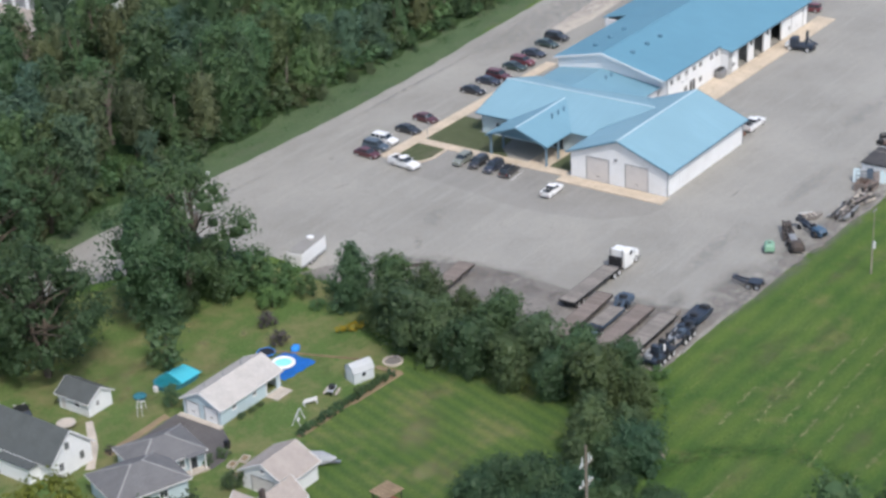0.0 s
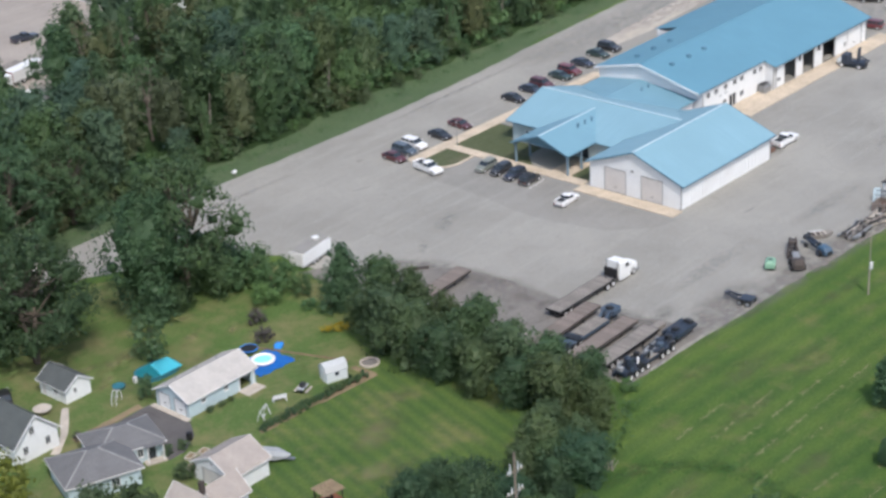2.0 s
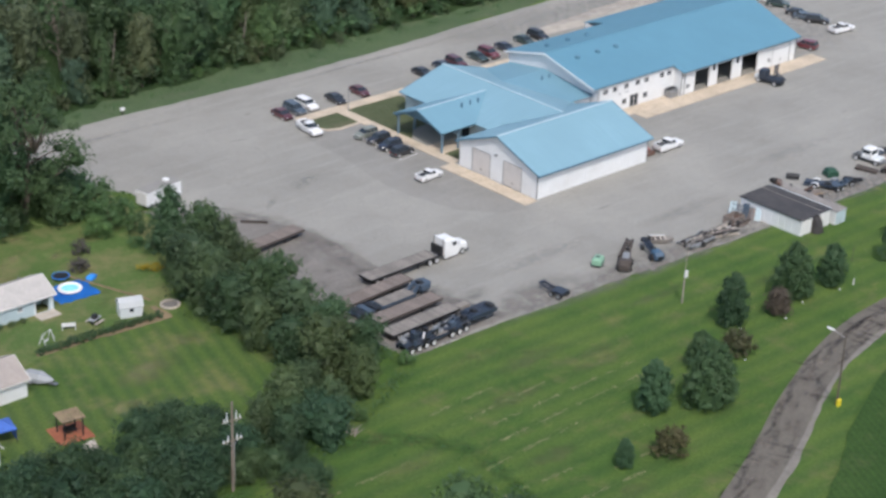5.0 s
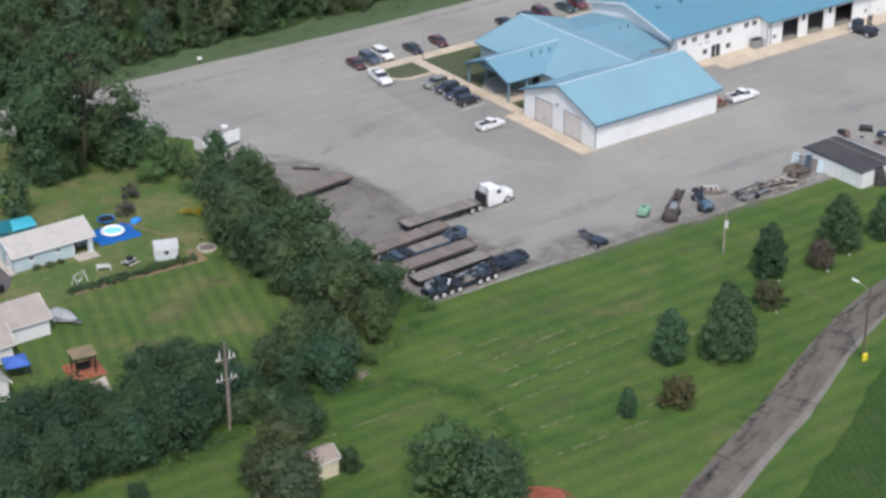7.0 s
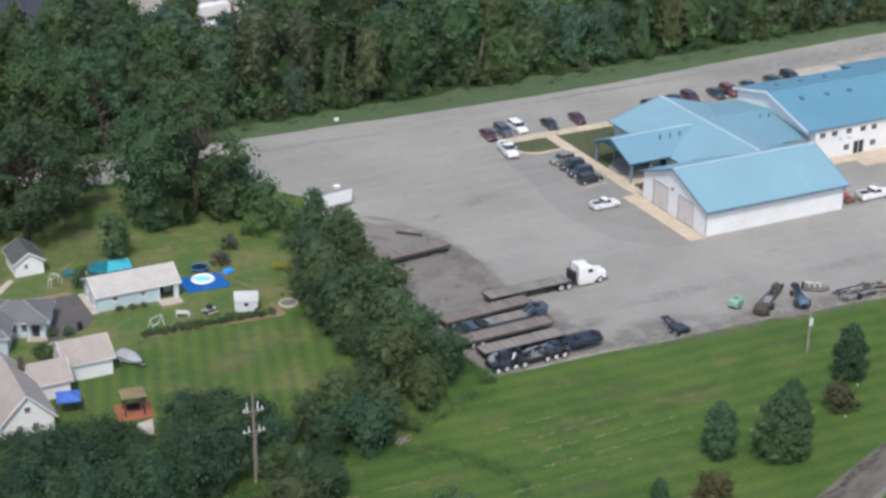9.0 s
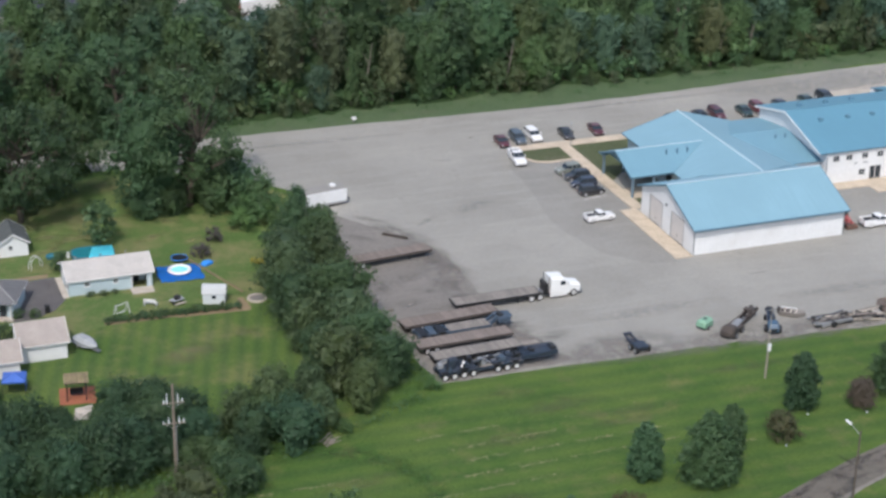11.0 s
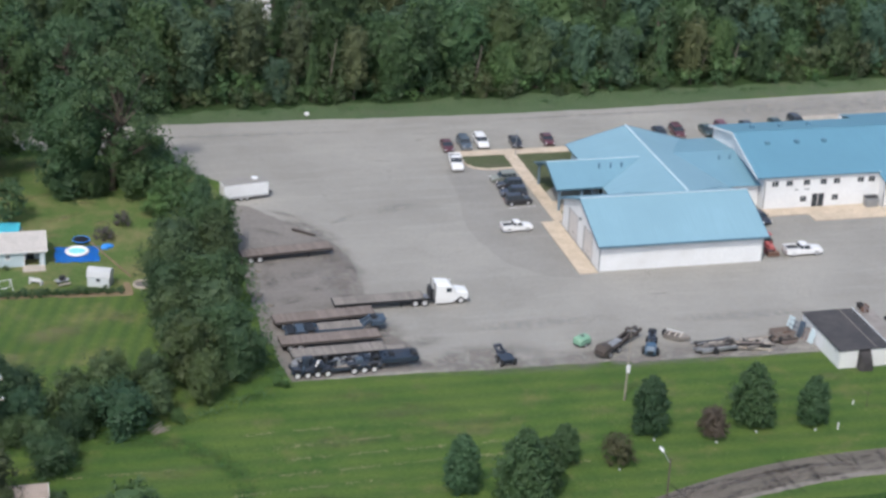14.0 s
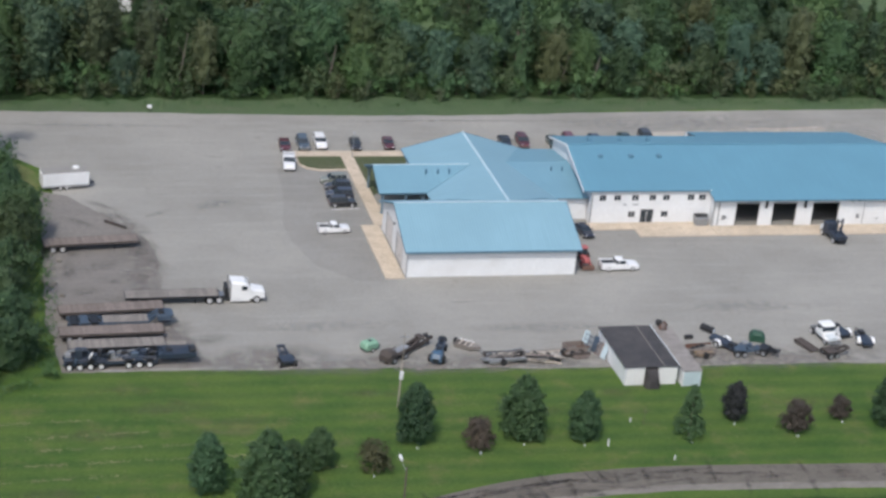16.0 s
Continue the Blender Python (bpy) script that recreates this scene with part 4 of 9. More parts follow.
wall(b, 1, 33.0, 0.25, 18.85, 40.6, 0.0, rz(18.6) - 0.2, [(21.2, 22.4, 0.9, 2.4)])
gable(b, 1, 33.0, 0.25, 18.6, RY, 40.6, rz(18.6) - 0.2, RZ - 0.16, rz(40.6) - 0.2)
part("wall", b, "white_siding", shop, "white gable wall")
b = bm_new()
wall(b, 1, 85.2, -0.25, 16.9, 45.8, 0.0, rz(45.8) - 0.2)
gable(b, 1, 85.2, -0.25, 16.9, RY, 45.8, rz(45.8) - 0.2, RZ - 0.16)
part("wall", b, "white_siding", shop)
for y, x0, x1 in ((40.6, 33.25, 58.0), (45.8, 58.0, 84.95)):
    b = bm_new()
    wall(b, 0, y, -0.25, x0, x1, 0.0, rz(y) - 0.2)
    part("wall", b, "white_siding", shop)
b = bm_new()
wall(b, 1, 58.0, 0.25, 40.6, 45.55, 0.0, rz(45.8) - 0.2)
part("wall", b, "white_siding", shop)
b = bm_new()
box(b, 53.0, 84.8, 17.3, 36.0, 0.02, 0.04)
part("floor", b, "asphalt", shop, "stained workshop floor")
b = bm_new()
wall(b, 0, 36.0, 0.2, 53.0, 84.8, 0.04, 6.5)
part("inner_wall", b, "light_strip", shop)
# roof slopes: the southern one steps out over the bays
b = bm_new()
EY, EZ = 18.3, rz(18.3) + 0.32
plate(b, [(32.3, RY, RZ), (31.5, EY, EZ), (52.2, EY, EZ), (52.2, RY, RZ)], 0.15)
part("roof", b, "roof_shop", shop, "light blue ribbed steel slope")
b = bm_new()
plate(b, [(52.2, RY, RZ), (52.2, 16.1, rz(16.1)), (85.4, 16.1, rz(16.1)), (88.2, RY, RZ)], 0.15)
part("roof", b, "roof_shop", shop, "light blue ribbed steel slope")
b = bm_new()
plate(b, [(58.4, RY, RZ), (58.4, 41.3, rz(41.3)), (32.5, 41.3, rz(41.3)), (32.3, RY, RZ)], 0.15)
part("roof", b, "roof_shop", shop, "light blue ribbed steel slope")
b = bm_new()
plate(b, [(88.2, RY, RZ), (88.2, 46.6, rz(46.6)), (58.4, 46.6, rz(46.6)), (58.4, RY, RZ)], 0.15)
part("roof", b, "roof_shop", shop, "light blue ribbed steel slope")
ridge_cap(shop, (32.4, RY, RZ + 0.03), (88.2, RY, RZ + 0.03), 0.26, "roof_shop")
edge_trim(shop, "rake_trim", (31.45, EY, EZ - 0.16), (32.25, RY, RZ - 0.16), 0.08, 0.36, "white_siding")
edge_trim(shop, "rake_trim", (32.45, 41.3, rz(41.3) - 0.16), (32.25, RY, RZ - 0.16), 0.08, 0.36, "white_siding")
edge_trim(shop, "gutter", (31.5, EY - 0.06, EZ - 0.1), (52.2, EY - 0.06, EZ - 0.1), 0.12, 0.2)
edge_trim(shop, "gutter", (52.2, 16.04, rz(16.1) - 0.1), (85.4, 16.04, rz(16.1) - 0.1), 0.12, 0.2)
for x, y in ((33.05, 18.5), (52.7, 16.8), (53.5, 16.8), (85.0, 16.8)):
    edge_trim(shop, "downpipe", (x, y, 0.1), (x, y, 4.8), 0.13, 0.13, "grey_metal")
for x in (61.4, 68.0):
    b = bm_new()
    box(b, x - 0.18, x + 0.18, 16.66, 16.9, 3.1, 4.5)
    part("wall_unit", b, "black", shop, "tall black unit between the bays")
for x in (54.6, 76.0, 77.2):
    lamp_on_wall(shop, 0, 16.9, x, 4.1 if x > 60 else 1.5, -1)
for x in (54.4, 77.3):
    b = bm_new()
    box(b, x - 0.25, x + 0.25, 16.78, 16.9, 1.2, 1.9)
    part("meter_box", b, "grey_metal", shop)
for x in (36.8, 41.9, 46.6):
    v = bm_new()
    box(v, x - 0.35, x + 0.35, 27.2, 27.9, rz(27.2) - 0.1, rz(27.5) + 0.55, 0.05)
    part("roof_vent", v, "vent_blue", shop)
for x in (37.5, 42.5, 47.5):
    v = bm_new()
    box(v, x - 0.35, x + 0.35, 35.2, 35.9, rz(35.9) - 0.2, rz(35.2) + 0.4, 0.05)
    part("roof_vent", v, "vent_blue", shop)


# ---- vehicles; each is built along +x, nose at +x, standing on z = 0
def section(x, w, z0, z1, c=0.12):
    """A cross-section at x: half-width w, from z0 to z1, with chamfered upper corners."""
    return [(x, -w, z0), (x, w, z0), (x, w, z1 - c), (x, w - c, z1), (x, -w + c, z1), (x, -w, z1 - c)]


TYRES = {}


def wheel(parent, x, y, r=0.34, w=0.24, rim="rim", name="wheel"):
    key = (r, w, rim)
    if key not in TYRES:
        bt = bm_new()
        ang = [2 * math.pi * i / 14 for i in range(14)]
        prof = [(r * 0.62, -w / 2), (r * 0.93, -w / 2), (r, -w * 0.3), (r, w * 0.3), (r * 0.93, w / 2), (r * 0.62, w / 2)]
        loft(bt, [[(q * math.cos(a), v, q * math.sin(a)) for a in ang] for q, v in prof])
        br = bm_new()
        loft(br, [[(q * math.cos(a), v, q * math.sin(a)) for a in ang] for q, v in ((r * 0.3, -w * 0.53), (r * 0.66, -w * 0.56), (r * 0.66, w * 0.56), (r * 0.3, w * 0.53))])
        TYRES[key] = (mesh_of("tyre", bt, "rubber"), mesh_of("rim", br, rim))
    t = shared(name, TYRES[key][0], parent, pose(x, y, r))
    shared("rim", TYRES[key][1], t)
    return t


def small_box(parent, name, material, *dims, label="", bevel=0.0):
    b = bm_new()
    box(b, *dims, bevel)
    return part(name, b, material, parent, label)


def car(at, paint, label, shape="sedan", group="cars parked along the footpath"):
    v = thing({"sedan": "car", "suv": "suv", "pickup": "pickup_truck"}[shape], label, {"sedan": "car", "suv": "car", "pickup": "truck"}[shape], group, at=at)
    L, W, hood, top = {"sedan": (2.35, 0.89, 0.92, 1.42), "suv": (2.4, 0.94, 1.08, 1.74), "pickup": (2.9, 0.98, 1.12, 1.80)}[shape]
    b = bm_new()
    g = 0.26 if shape == "sedan" else 0.36
    if shape == "pickup":
        secs = [(-L, W * 0.93, 0.5, 1.05), (-L + 0.1, W, g, 1.12), (-0.75, W, g, 1.12), (-0.7, W, g, 1.16), (1.05, W, g, 1.16), (1.15, W, g, hood), (L - 0.5, W * 0.97, g, hood - 0.05), (L - 0.12, W * 0.93, g, 0.98), (L, W * 0.84, 0.42, 0.85)]
    elif shape == "suv":
        secs = [(-L, W * 0.9, 0.45, 1.0), (-L + 0.12, W, g, 1.1), (0.9, W, g, 1.1), (1.2, W, g, hood), (L - 0.4, W * 0.96, g, hood - 0.1), (L - 0.08, W * 0.88, 0.36, 0.85), (L, W * 0.8, 0.42, 0.75)]
    else:
        secs = [(-L, W * 0.86, 0.42, 0.84), (-L + 0.15, W * 0.95, g, 0.95), (-1.3, W, g, 0.98), (0.6, W, g, 0.95), (1.2, W, g, hood - 0.03), (L - 0.45, W * 0.95, g, 0.8), (L - 0.1, W * 0.86, 0.3, 0.68), (L, W * 0.76, 0.38, 0.6)]
    loft(b, [section(*s) for s in secs])
    part("body", b, paint, v)
    # glasshouse and roof
    x0, x1 = {"sedan": (-1.75, 1.05), "suv": (-2.3, 1.05), "pickup": (-0.75, 1.15)}[shape]
    zb, wt = {"sedan": 0.95, "suv": 1.08, "pickup": 1.14}[shape], W * 0.78
    r0, r1 = {"sedan": (-1.15, 0.25), "suv": (-2.05, 0.4), "pickup": (-0.6, 0.45)}[shape]
    b = bm_new()
    loft(b, [[(x0, -W * 0.94, zb), (x1, -W * 0.94, zb), (x1, W * 0.94, zb), (x0, W * 0.94, zb)], [(r0, -wt, top - 0.06), (r1, -wt, top - 0.06), (r1, wt, top - 0.06), (r0, wt, top - 0.06)]])
    part("glasshouse", b, "glass", v, "dark tinted glass")
    b = bm_new()
    loft(b, [[(r0 - 0.07, -wt - 0.05, top - 0.09), (r1 + 0.08, -wt - 0.05, top - 0.09), (r1 + 0.08, wt + 0.05, top - 0.09), (r0 - 0.07, wt + 0.05, top - 0.09)],
             [(r0 + 0.08, -wt + 0.08, top), (r1 - 0.05, -wt + 0.08, top), (r1 - 0.05, wt - 0.08, top), (r0 + 0.08, wt - 0.08, top)]])
    part("roof", b, paint, v)
    for y in (-1, 1):
        for xx in ([x0 * 0.35] if shape != "suv" else [-0.4, -1.3]):
            b = bm_new()
            beam(b, (xx, y * W * 0.95, zb), (xx, y * (wt + 0.02), top - 0.08), 0.09, 0.06)
            part("pillar", b, paint, v)
        for xx in (-L + 0.85, L - 0.88) if shape != "pickup" else (-L + 1.15, L - 1.0):
            wheel(v, xx, y * (W - 0.12), 0.33 if shape == "sedan" else 0.38)
        small_box(v, "headlight", "frame_white", L - 0.16, L - 0.06, y * W * 0.66 - 0.17, y * W * 0.66 + 0.17, 0.58 if shape == "sedan" else 0.72, 0.72 if shape == "sedan" else 0.9)
        small_box(v, "taillight", "red_paint", -L - 0.012, -L + 0.1, y * W * 0.72 - 0.11, y * W * 0.72 + 0.11, 0.66, 0.84)
        small_box(v, "mirror", paint, x1 - 0.45, x1 - 0.27, y * (W + 0.1) - 0.1, y * (W + 0.1) + 0.1, zb + 0.05, zb + 0.22)
    small_box(v, "bumper", "black" if shape == "sedan" else "steel", L - 0.1, L + 0.04, -W * 0.8, W * 0.8, 0.36, 0.52)
    small_box(v, "bumper", "black" if shape == "sedan" else "steel", -L - 0.06, -L + 0.08, -W * 0.82, W * 0.82, 0.42, 0.58)
    if shape == "pickup":
        b = bm_new()
        box(b, -L + 0.2, -0.85, -W + 0.16, W - 0.16, 1.1, 1.135)
        part("bed", b, "black", v, "open dark load bed")
        for y in (-1, 1):
            small_box(v, "bed_rail", paint, -L + 0.1, -0.78, y * (W - 0.08) - 0.08, y * (W - 0.08) + 0.08, 1.08, 1.34)
        small_box(v, "tailgate", paint, -L, -L + 0.1, -W + 0.1, W - 0.1, 1.0, 1.34)
    return v


Z = 0.032
north = "cars parked along the footpath"
for x, y, turn, paint, shape, lab in (
        (-9.6, 51.4, -93, "car_maroon", "sedan", "dark maroon saloon car parked beside the footpath"),
        (-6.5, 51.9, -91, "car_slate", "suv", "slate blue estate car parked beside the footpath"),
        (-3.5, 52.4, -91, "car_white", "suv", "white sport utility car parked beside the footpath"),
        (2.3, 51.7, -94, "car_black", "sedan", "black saloon car parked beside the footpath"),
        (8.0, 52.1, -94, "car_maroon", "sedan", "dark red saloon car parked beside the footpath"),
        (23.2, 52.6, -92, "car_black", "sedan", "black saloon car parked behind the hall"),
        (28.5, 52.8, -90, "car_navy", "sedan", "navy saloon car parked behind the hall"),
        (31.6, 52.7, -92, "car_maroon", "suv", "maroon sport utility car parked behind the hall"),
        (37.1, 52.8, -92, "car_green", "sedan", "dark green saloon car parked near the link"),
        (40.0, 52.9, -92, "car_red", "suv", "red sport utility car parked near the link"),
        (44.9, 53.6, -92, "car_navy", "sedan", "dark blue saloon car parked behind the shop"),
        (50.6, 54.3, -92, "car_green", "sedan", "dark teal saloon car parked behind the shop"),
        (54.6, 54.6, -90, "car_black", "suv", "black car parked behind the shop")):
    car(pose(x, y, Z, 0, 0, turn), paint, lab, shape, north)
south = "dark vehicles in a row by the entrance"
for x, y, turn, paint, shape, lab in (
        (-4.2, 35.9, 182, "car_sage", "suv", "sage grey off-road car parked by the entrance"),
        (-4.0, 32.9, 180, "car_black", "suv", "black off-road car parked in the entrance row"),
        (-4.3, 29.7, 178, "car_navy", "suv", "dark blue sport utility car in the entrance row"),
        (-4.4, 26.5, 2, "car_black", "suv", "black sport utility car with red tail lamps")):
    car(pose(x, y, Z, 0, 0, turn) @ Matrix.Diagonal((0.88, 0.9, 0.95, 1)), paint, lab, shape, south)
car(pose(-10.1, 43.4, Z, 0, 0, -98), "car_white", "white pickup truck parked by the small lawn", "pickup", "")
car(pose(-7.6, 16.4, Z, 0, 0, 3) @ Matrix.Diagonal((0.82, 0.88, 0.88, 1)), "car_white", "small white pickup truck alone on the asphalt", "pickup", "")
car(pose(32.3, 1.6, Z, 0, 0, 0), "car_white", "white pickup truck beside the garage", "pickup", "")
car(pose(30.9, 14.6, Z, 0, 0, -80), "car_navy", "dark car parked behind the garage", "sedan", "")
east = "vehicles at the far end of the yard"
for x, y, turn, paint, shape, lab in (
        (110.4, 46.5, -60, "car_black", "sedan", "black saloon car at the yard's far end"), (109.6, 43.0, -60, "car_white", "suv", "white car at the yard's far end"),
        (108.6, 39.5, -60, "car_green", "suv", "dark green car at the yard's far end"), (107.4, 33.6, -60, "car_black", "sedan", "black car among the far parked cars"),
        (106.4, 31.0, -60, "car_slate", "sedan", "slate grey car among the far parked cars"), (106.6, 28.0, -60, "car_black", "suv", "black sport utility car among far cars"),
        (106.0, 21.6, -5, "car_white", "pickup", "white pickup truck at the yard's far end"), (92.2, 19.8, 100, "car_red", "suv", "dark red van by the shop's corner")):
    car(pose(x, y, Z, 0, 0, turn), paint, lab, shape, east)


# the articulated lorry: white tractor and flatbed trailer
def deck_planks(parent, x0, x1, w, z, material, n, across=True, ragged=0.0):
    """Deck boards, each a piece of its own, with gaps."""
    rnd = random.Random(int(abs(x0) * 10) + n)
    b = bm_new()
    step = (x1 - x0) / n
    box(b, 0.012, step - 0.012, -w / 2, w / 2, -0.06, 0.0)
    me = mesh_of("plank", b, material)
    for i in range(n):
        shared("plank", me, parent, pose(x0 + i * step, rnd.uniform(-ragged, ragged), z + rnd.uniform(0, 0.02)))


tractor = thing("semi_tractor", "white long-nosed sleeper tractor pulling a flatbed", "truck", at=pose(-21.2, -6.17, Z, 0, 0, 1))
b = bm_new()
for y in (-0.42, 0.42):
    box(b, -8.0, -0.6, y - 0.06, y + 0.06, 0.62, 0.92)
for x in (-7.4, -5.2, -3.0, -1.0):
    box(b, x - 0.06, x + 0.06, -0.36, 0.36, 0.66, 0.88)
part("chassis", b, "black", tractor)
b = bm_new()
loft(b, [section(-0.05, 0.82, 0.75, 1.45, 0.2), section(-0.25, 1.0, 0.6, 1.72, 0.25), section(-1.4, 1.08, 0.6, 1.95, 0.25), section(-2.0, 1.12, 0.6, 2.02, 0.22)])
part("hood", b, "white_paint", tractor)
b = bm_new()
loft(b, [section(-1.95, 1.15, 0.6, 2.1, 0.12), section(-2.5, 1.2, 0.6, 2.75, 0.22), section(-2.9, 1.22, 0.6, 3.05, 0.25), section(-4.75, 1.22, 0.65, 3.2, 0.2)])
part("cab", b, "white_paint", tractor)
b = bm_new()
quads(b, [(-1.99, -1.0, 2.16), (-1.99, 1.0, 2.16), (-2.47, 0.95, 2.7), (-2.47, -0.95, 2.7), (-2.02, -1.0, 2.1), (-2.02, 1.0, 2.1), (-2.51, 0.95, 2.64), (-2.51, -0.95, 2.64)],
      [(0, 1, 2, 3), (7, 6, 5, 4), (0, 4, 5, 1), (1, 5, 6, 2), (2, 6, 7, 3), (3, 7, 4, 0)])
part("windscreen", b, "glass", tractor)
for y in (-1, 1):
    small_box(tractor, "side_window", "glass", -3.3, -2.55, y * 1.215 - 0.02, y * 1.215 + 0.02, 1.95, 2.55)
    small_box(tractor, "fuel_tank", "steel", -4.4, -2.9, y * 0.98 - 0.22, y * 0.98 + 0.22, 0.42, 0.92, bevel=0.1)
    small_box(tractor, "fairing", "white_paint", -4.8, -2.2, y * 1.16 - 0.06, y * 1.16 + 0.06, 0.35, 0.9)
    small_box(tractor, "mirror", "white_paint", -2.3, -2.15, y * 1.45 - 0.1, y * 1.45 + 0.1, 2.0, 2.6)
    small_box(tractor, "headlight", "frame_white", -0.2, -0.1, y * 0.8 - 0.15, y * 0.8 + 0.15, 0.9, 1.12)
    b = bm_new()
    tube(b, (-4.95, y * 0.95, 0.9), (-4.95, y * 0.95, 3.4), 0.08)
    part("exhaust_stack", b, "steel", tractor)
    wheel(tractor, -1.2, y * 1.0, 0.52, 0.3)
    for x in (-6.3, -7.6):
        wheel(tractor, x, y * 0.95, 0.52, 0.5)
small_box(tractor, "bumper", "steel", -0.12, 0.08, -1.1, 1.1, 0.35, 0.7)
small_box(tractor, "grille", "steel", -0.06, 0.0, -0.5, 0.5, 0.8, 1.4)
small_box(tractor, "fifth_wheel", "black", -7.5, -6.4, -0.5, 0.5, 0.92, 1.1)


def flatbed(at, length, deck, frame_mat, label, planks, axles=(1.2, 2.5), group="flatbed trailers by the hedge", wheels=True, z=1.25, w=2.6, group_wheels="rim"):
    """A flatbed trailer whose nose is at x = 0 and whose tail is at x = -length."""
    v = thing("flatbed_trailer", label, "trailer", group, at=at)
    b = bm_new()
    for y in (-0.5, 0.5):
        box(b, -length + 0.05, -0.1, y - 0.08, y + 0.08, z - 0.62, z - 0.08)
    for i in range(9):
        x = -length + 0.3 + i * (length - 0.6) / 8
        box(b, x - 0.05, x + 0.05, -0.42, 0.42, z - 0.45, z - 0.1)
    part("frame", b, frame_mat, v)
    for y in (-1, 1):
        small_box(v, "side_rail", frame_mat, -length, 0, y * (w / 2 - 0.05) - 0.05, y * (w / 2 - 0.05) + 0.05, z - 0.28, z + 0.01)
    small_box(v, "end_rail", frame_mat, -length - 0.06, -length, -w / 2, w / 2, z - 0.3, z + 0.02)
    small_box(v, "headboard", frame_mat, 0, 0.08, -w / 2, w / 2, z - 0.3, z + 0.06)
    deck_planks(v, -length, 0, w - 0.2, z + 0.02, deck, planks)
    if wheels:
        for a in axles:
            small_box(v, "axle", "black", -length + a - 0.06, -length + a + 0.06, -1.0, 1.0, 0.42, 0.55)
            for y in (-1, 1):
                wheel(v, -length + a, y * 1.0, 0.5, 0.45, group_wheels)
    for y in (-1, 1):
        b = bm_new()
        beam(b, (-length * 0.25, y * 0.7, 0.0), (-length * 0.25, y * 0.7, z - 0.1), 0.12, 0.12)
        part("landing_leg", b, "black", v)
    return v


small_box(tractor, "headache_rack", "black", -5.5, -5.1, -1.0, 1.0, 0.95, 2.3)
small_box(tractor, "deck_plate", "steel", -6.2, -5.5, -0.7, 0.7, 0.95, 1.0)
flatbed(pose(-27.6, -6.28, Z, 0, 0, 1), 12.4, "grey_deck", "black", "long flatbed trailer with a grey-brown plank deck", 36, group="")
flatbed(pose(-36.9, 12.5, Z, 0, 0, 6.0), 13.2, "rust_deck", "rust_dark", "rusty empty flatbed trailer beside the hedge", 36)
flatbed(pose(-35.3, -9.7, Z, 0, 0, 4), 13.6, "rust_deck", "rust_dark", "rust-brown flatbed trailer on the gravel", 36)
flatbed(pose(-35.9, -16.6, Z, 0, 0, 2), 13.2, "rust_deck", "rust_dark", "rust-brown flatbed trailer with dark side rails", 36)
flatbed(pose(-36.0, -20.2, Z, 0, 0, 2), 12.2, "grey_deck", "black", "grey plank flatbed trailer beside the lowboy", 34, z=1.1)


def lowboy(at, label, length, paint, axles, goose, wheel_rim="rim", deck="grey_deck"):
    """A low loader: sunken deck, wheel groups behind, raised gooseneck before."""
    v = thing("lowboy_trailer", label, "trailer", "low loaders by the lawn", at=at)
    b = bm_new()
    for y in (-0.95, 0.95):
        box(b, -length, -goose, y - 0.14, y + 0.14, 0.55, 1.0)
    for i in range(8):
        x = -length + 0.4 + i * (length - goose - 0.8) / 7
        box(b, x - 0.1, x + 0.1, -0.8, 0.8, 0.6, 0.9)
    part("frame", b, paint, v)
    b = bm_new()
    for y in (-0.55, 0.55):
        beam(b, (-goose - 0.2, y, 0.8), (-goose + 0.9, y, 1.6), 0.35, 0.4)
        beam(b, (-goose + 0.8, y, 1.58), (0, y, 1.5), 0.35, 0.35)
    box(b, -goose + 0.9, -0.2, -0.36, 0.36, 1.4, 1.66)
    part("gooseneck", b, paint, v)
    for y in (-1, 1):
        small_box(v, "neck_box", paint, -goose + 1.0, -0.3, y * 0.95 - 0.22, y * 0.95 + 0.22, 1.05, 1.72, bevel=0.06)
    small_box(v, "winch", "black", -goose + 1.2, -goose + 1.9, -0.5, 0.5, 1.66, 2.05, bevel=0.08)
    small_box(v, "kingpin_plate", paint, -0.9, 0.1, -0.9, 0.9, 1.66, 1.74)
    deck_planks(v, -length * 0.66, -goose - 0.2, 2.1, 1.03, deck, 16)
    for i, a in enumerate(axles):
        small_box(v, "axle", "black", -length + a - 0.08, -length + a + 0.08, -1.25, 1.25, 0.38, 0.52)
        small_box(v, "fender", paint if i % 2 else "black", -length + a - 0.5, -length + a + 0.5, -1.3, 1.3, 1.0, 1.06 + 0.05 * (i % 3))
        for y in (-1, 1):
            wheel(v, -length + a, y * 1.2, 0.46, 0.34, wheel_rim)
    return v


heavy = lowboy(pose(-32.8, -23.9, Z, 0, 0, 2), "navy multi-axle lowboy trailer with white wheel rims", 16.2, "navy", (0.7, 2.0, 3.3, 4.6, 8.0, 9.3, 10.6), 4.6, "rim_white")
small_box(heavy, "bogie_body", "navy", -16.1, -11.0, -0.8, 0.8, 0.9, 1.25, bevel=0.08)
small_box(heavy, "bogie_body", "navy", -9.0, -4.8, -0.85, 0.85, 0.9, 1.35, bevel=0.1)
small_box(heavy, "swing_neck", "navy", -11.2, -8.8, -0.35, 0.35, 0.95, 1.3)
rnd = random.Random(44)
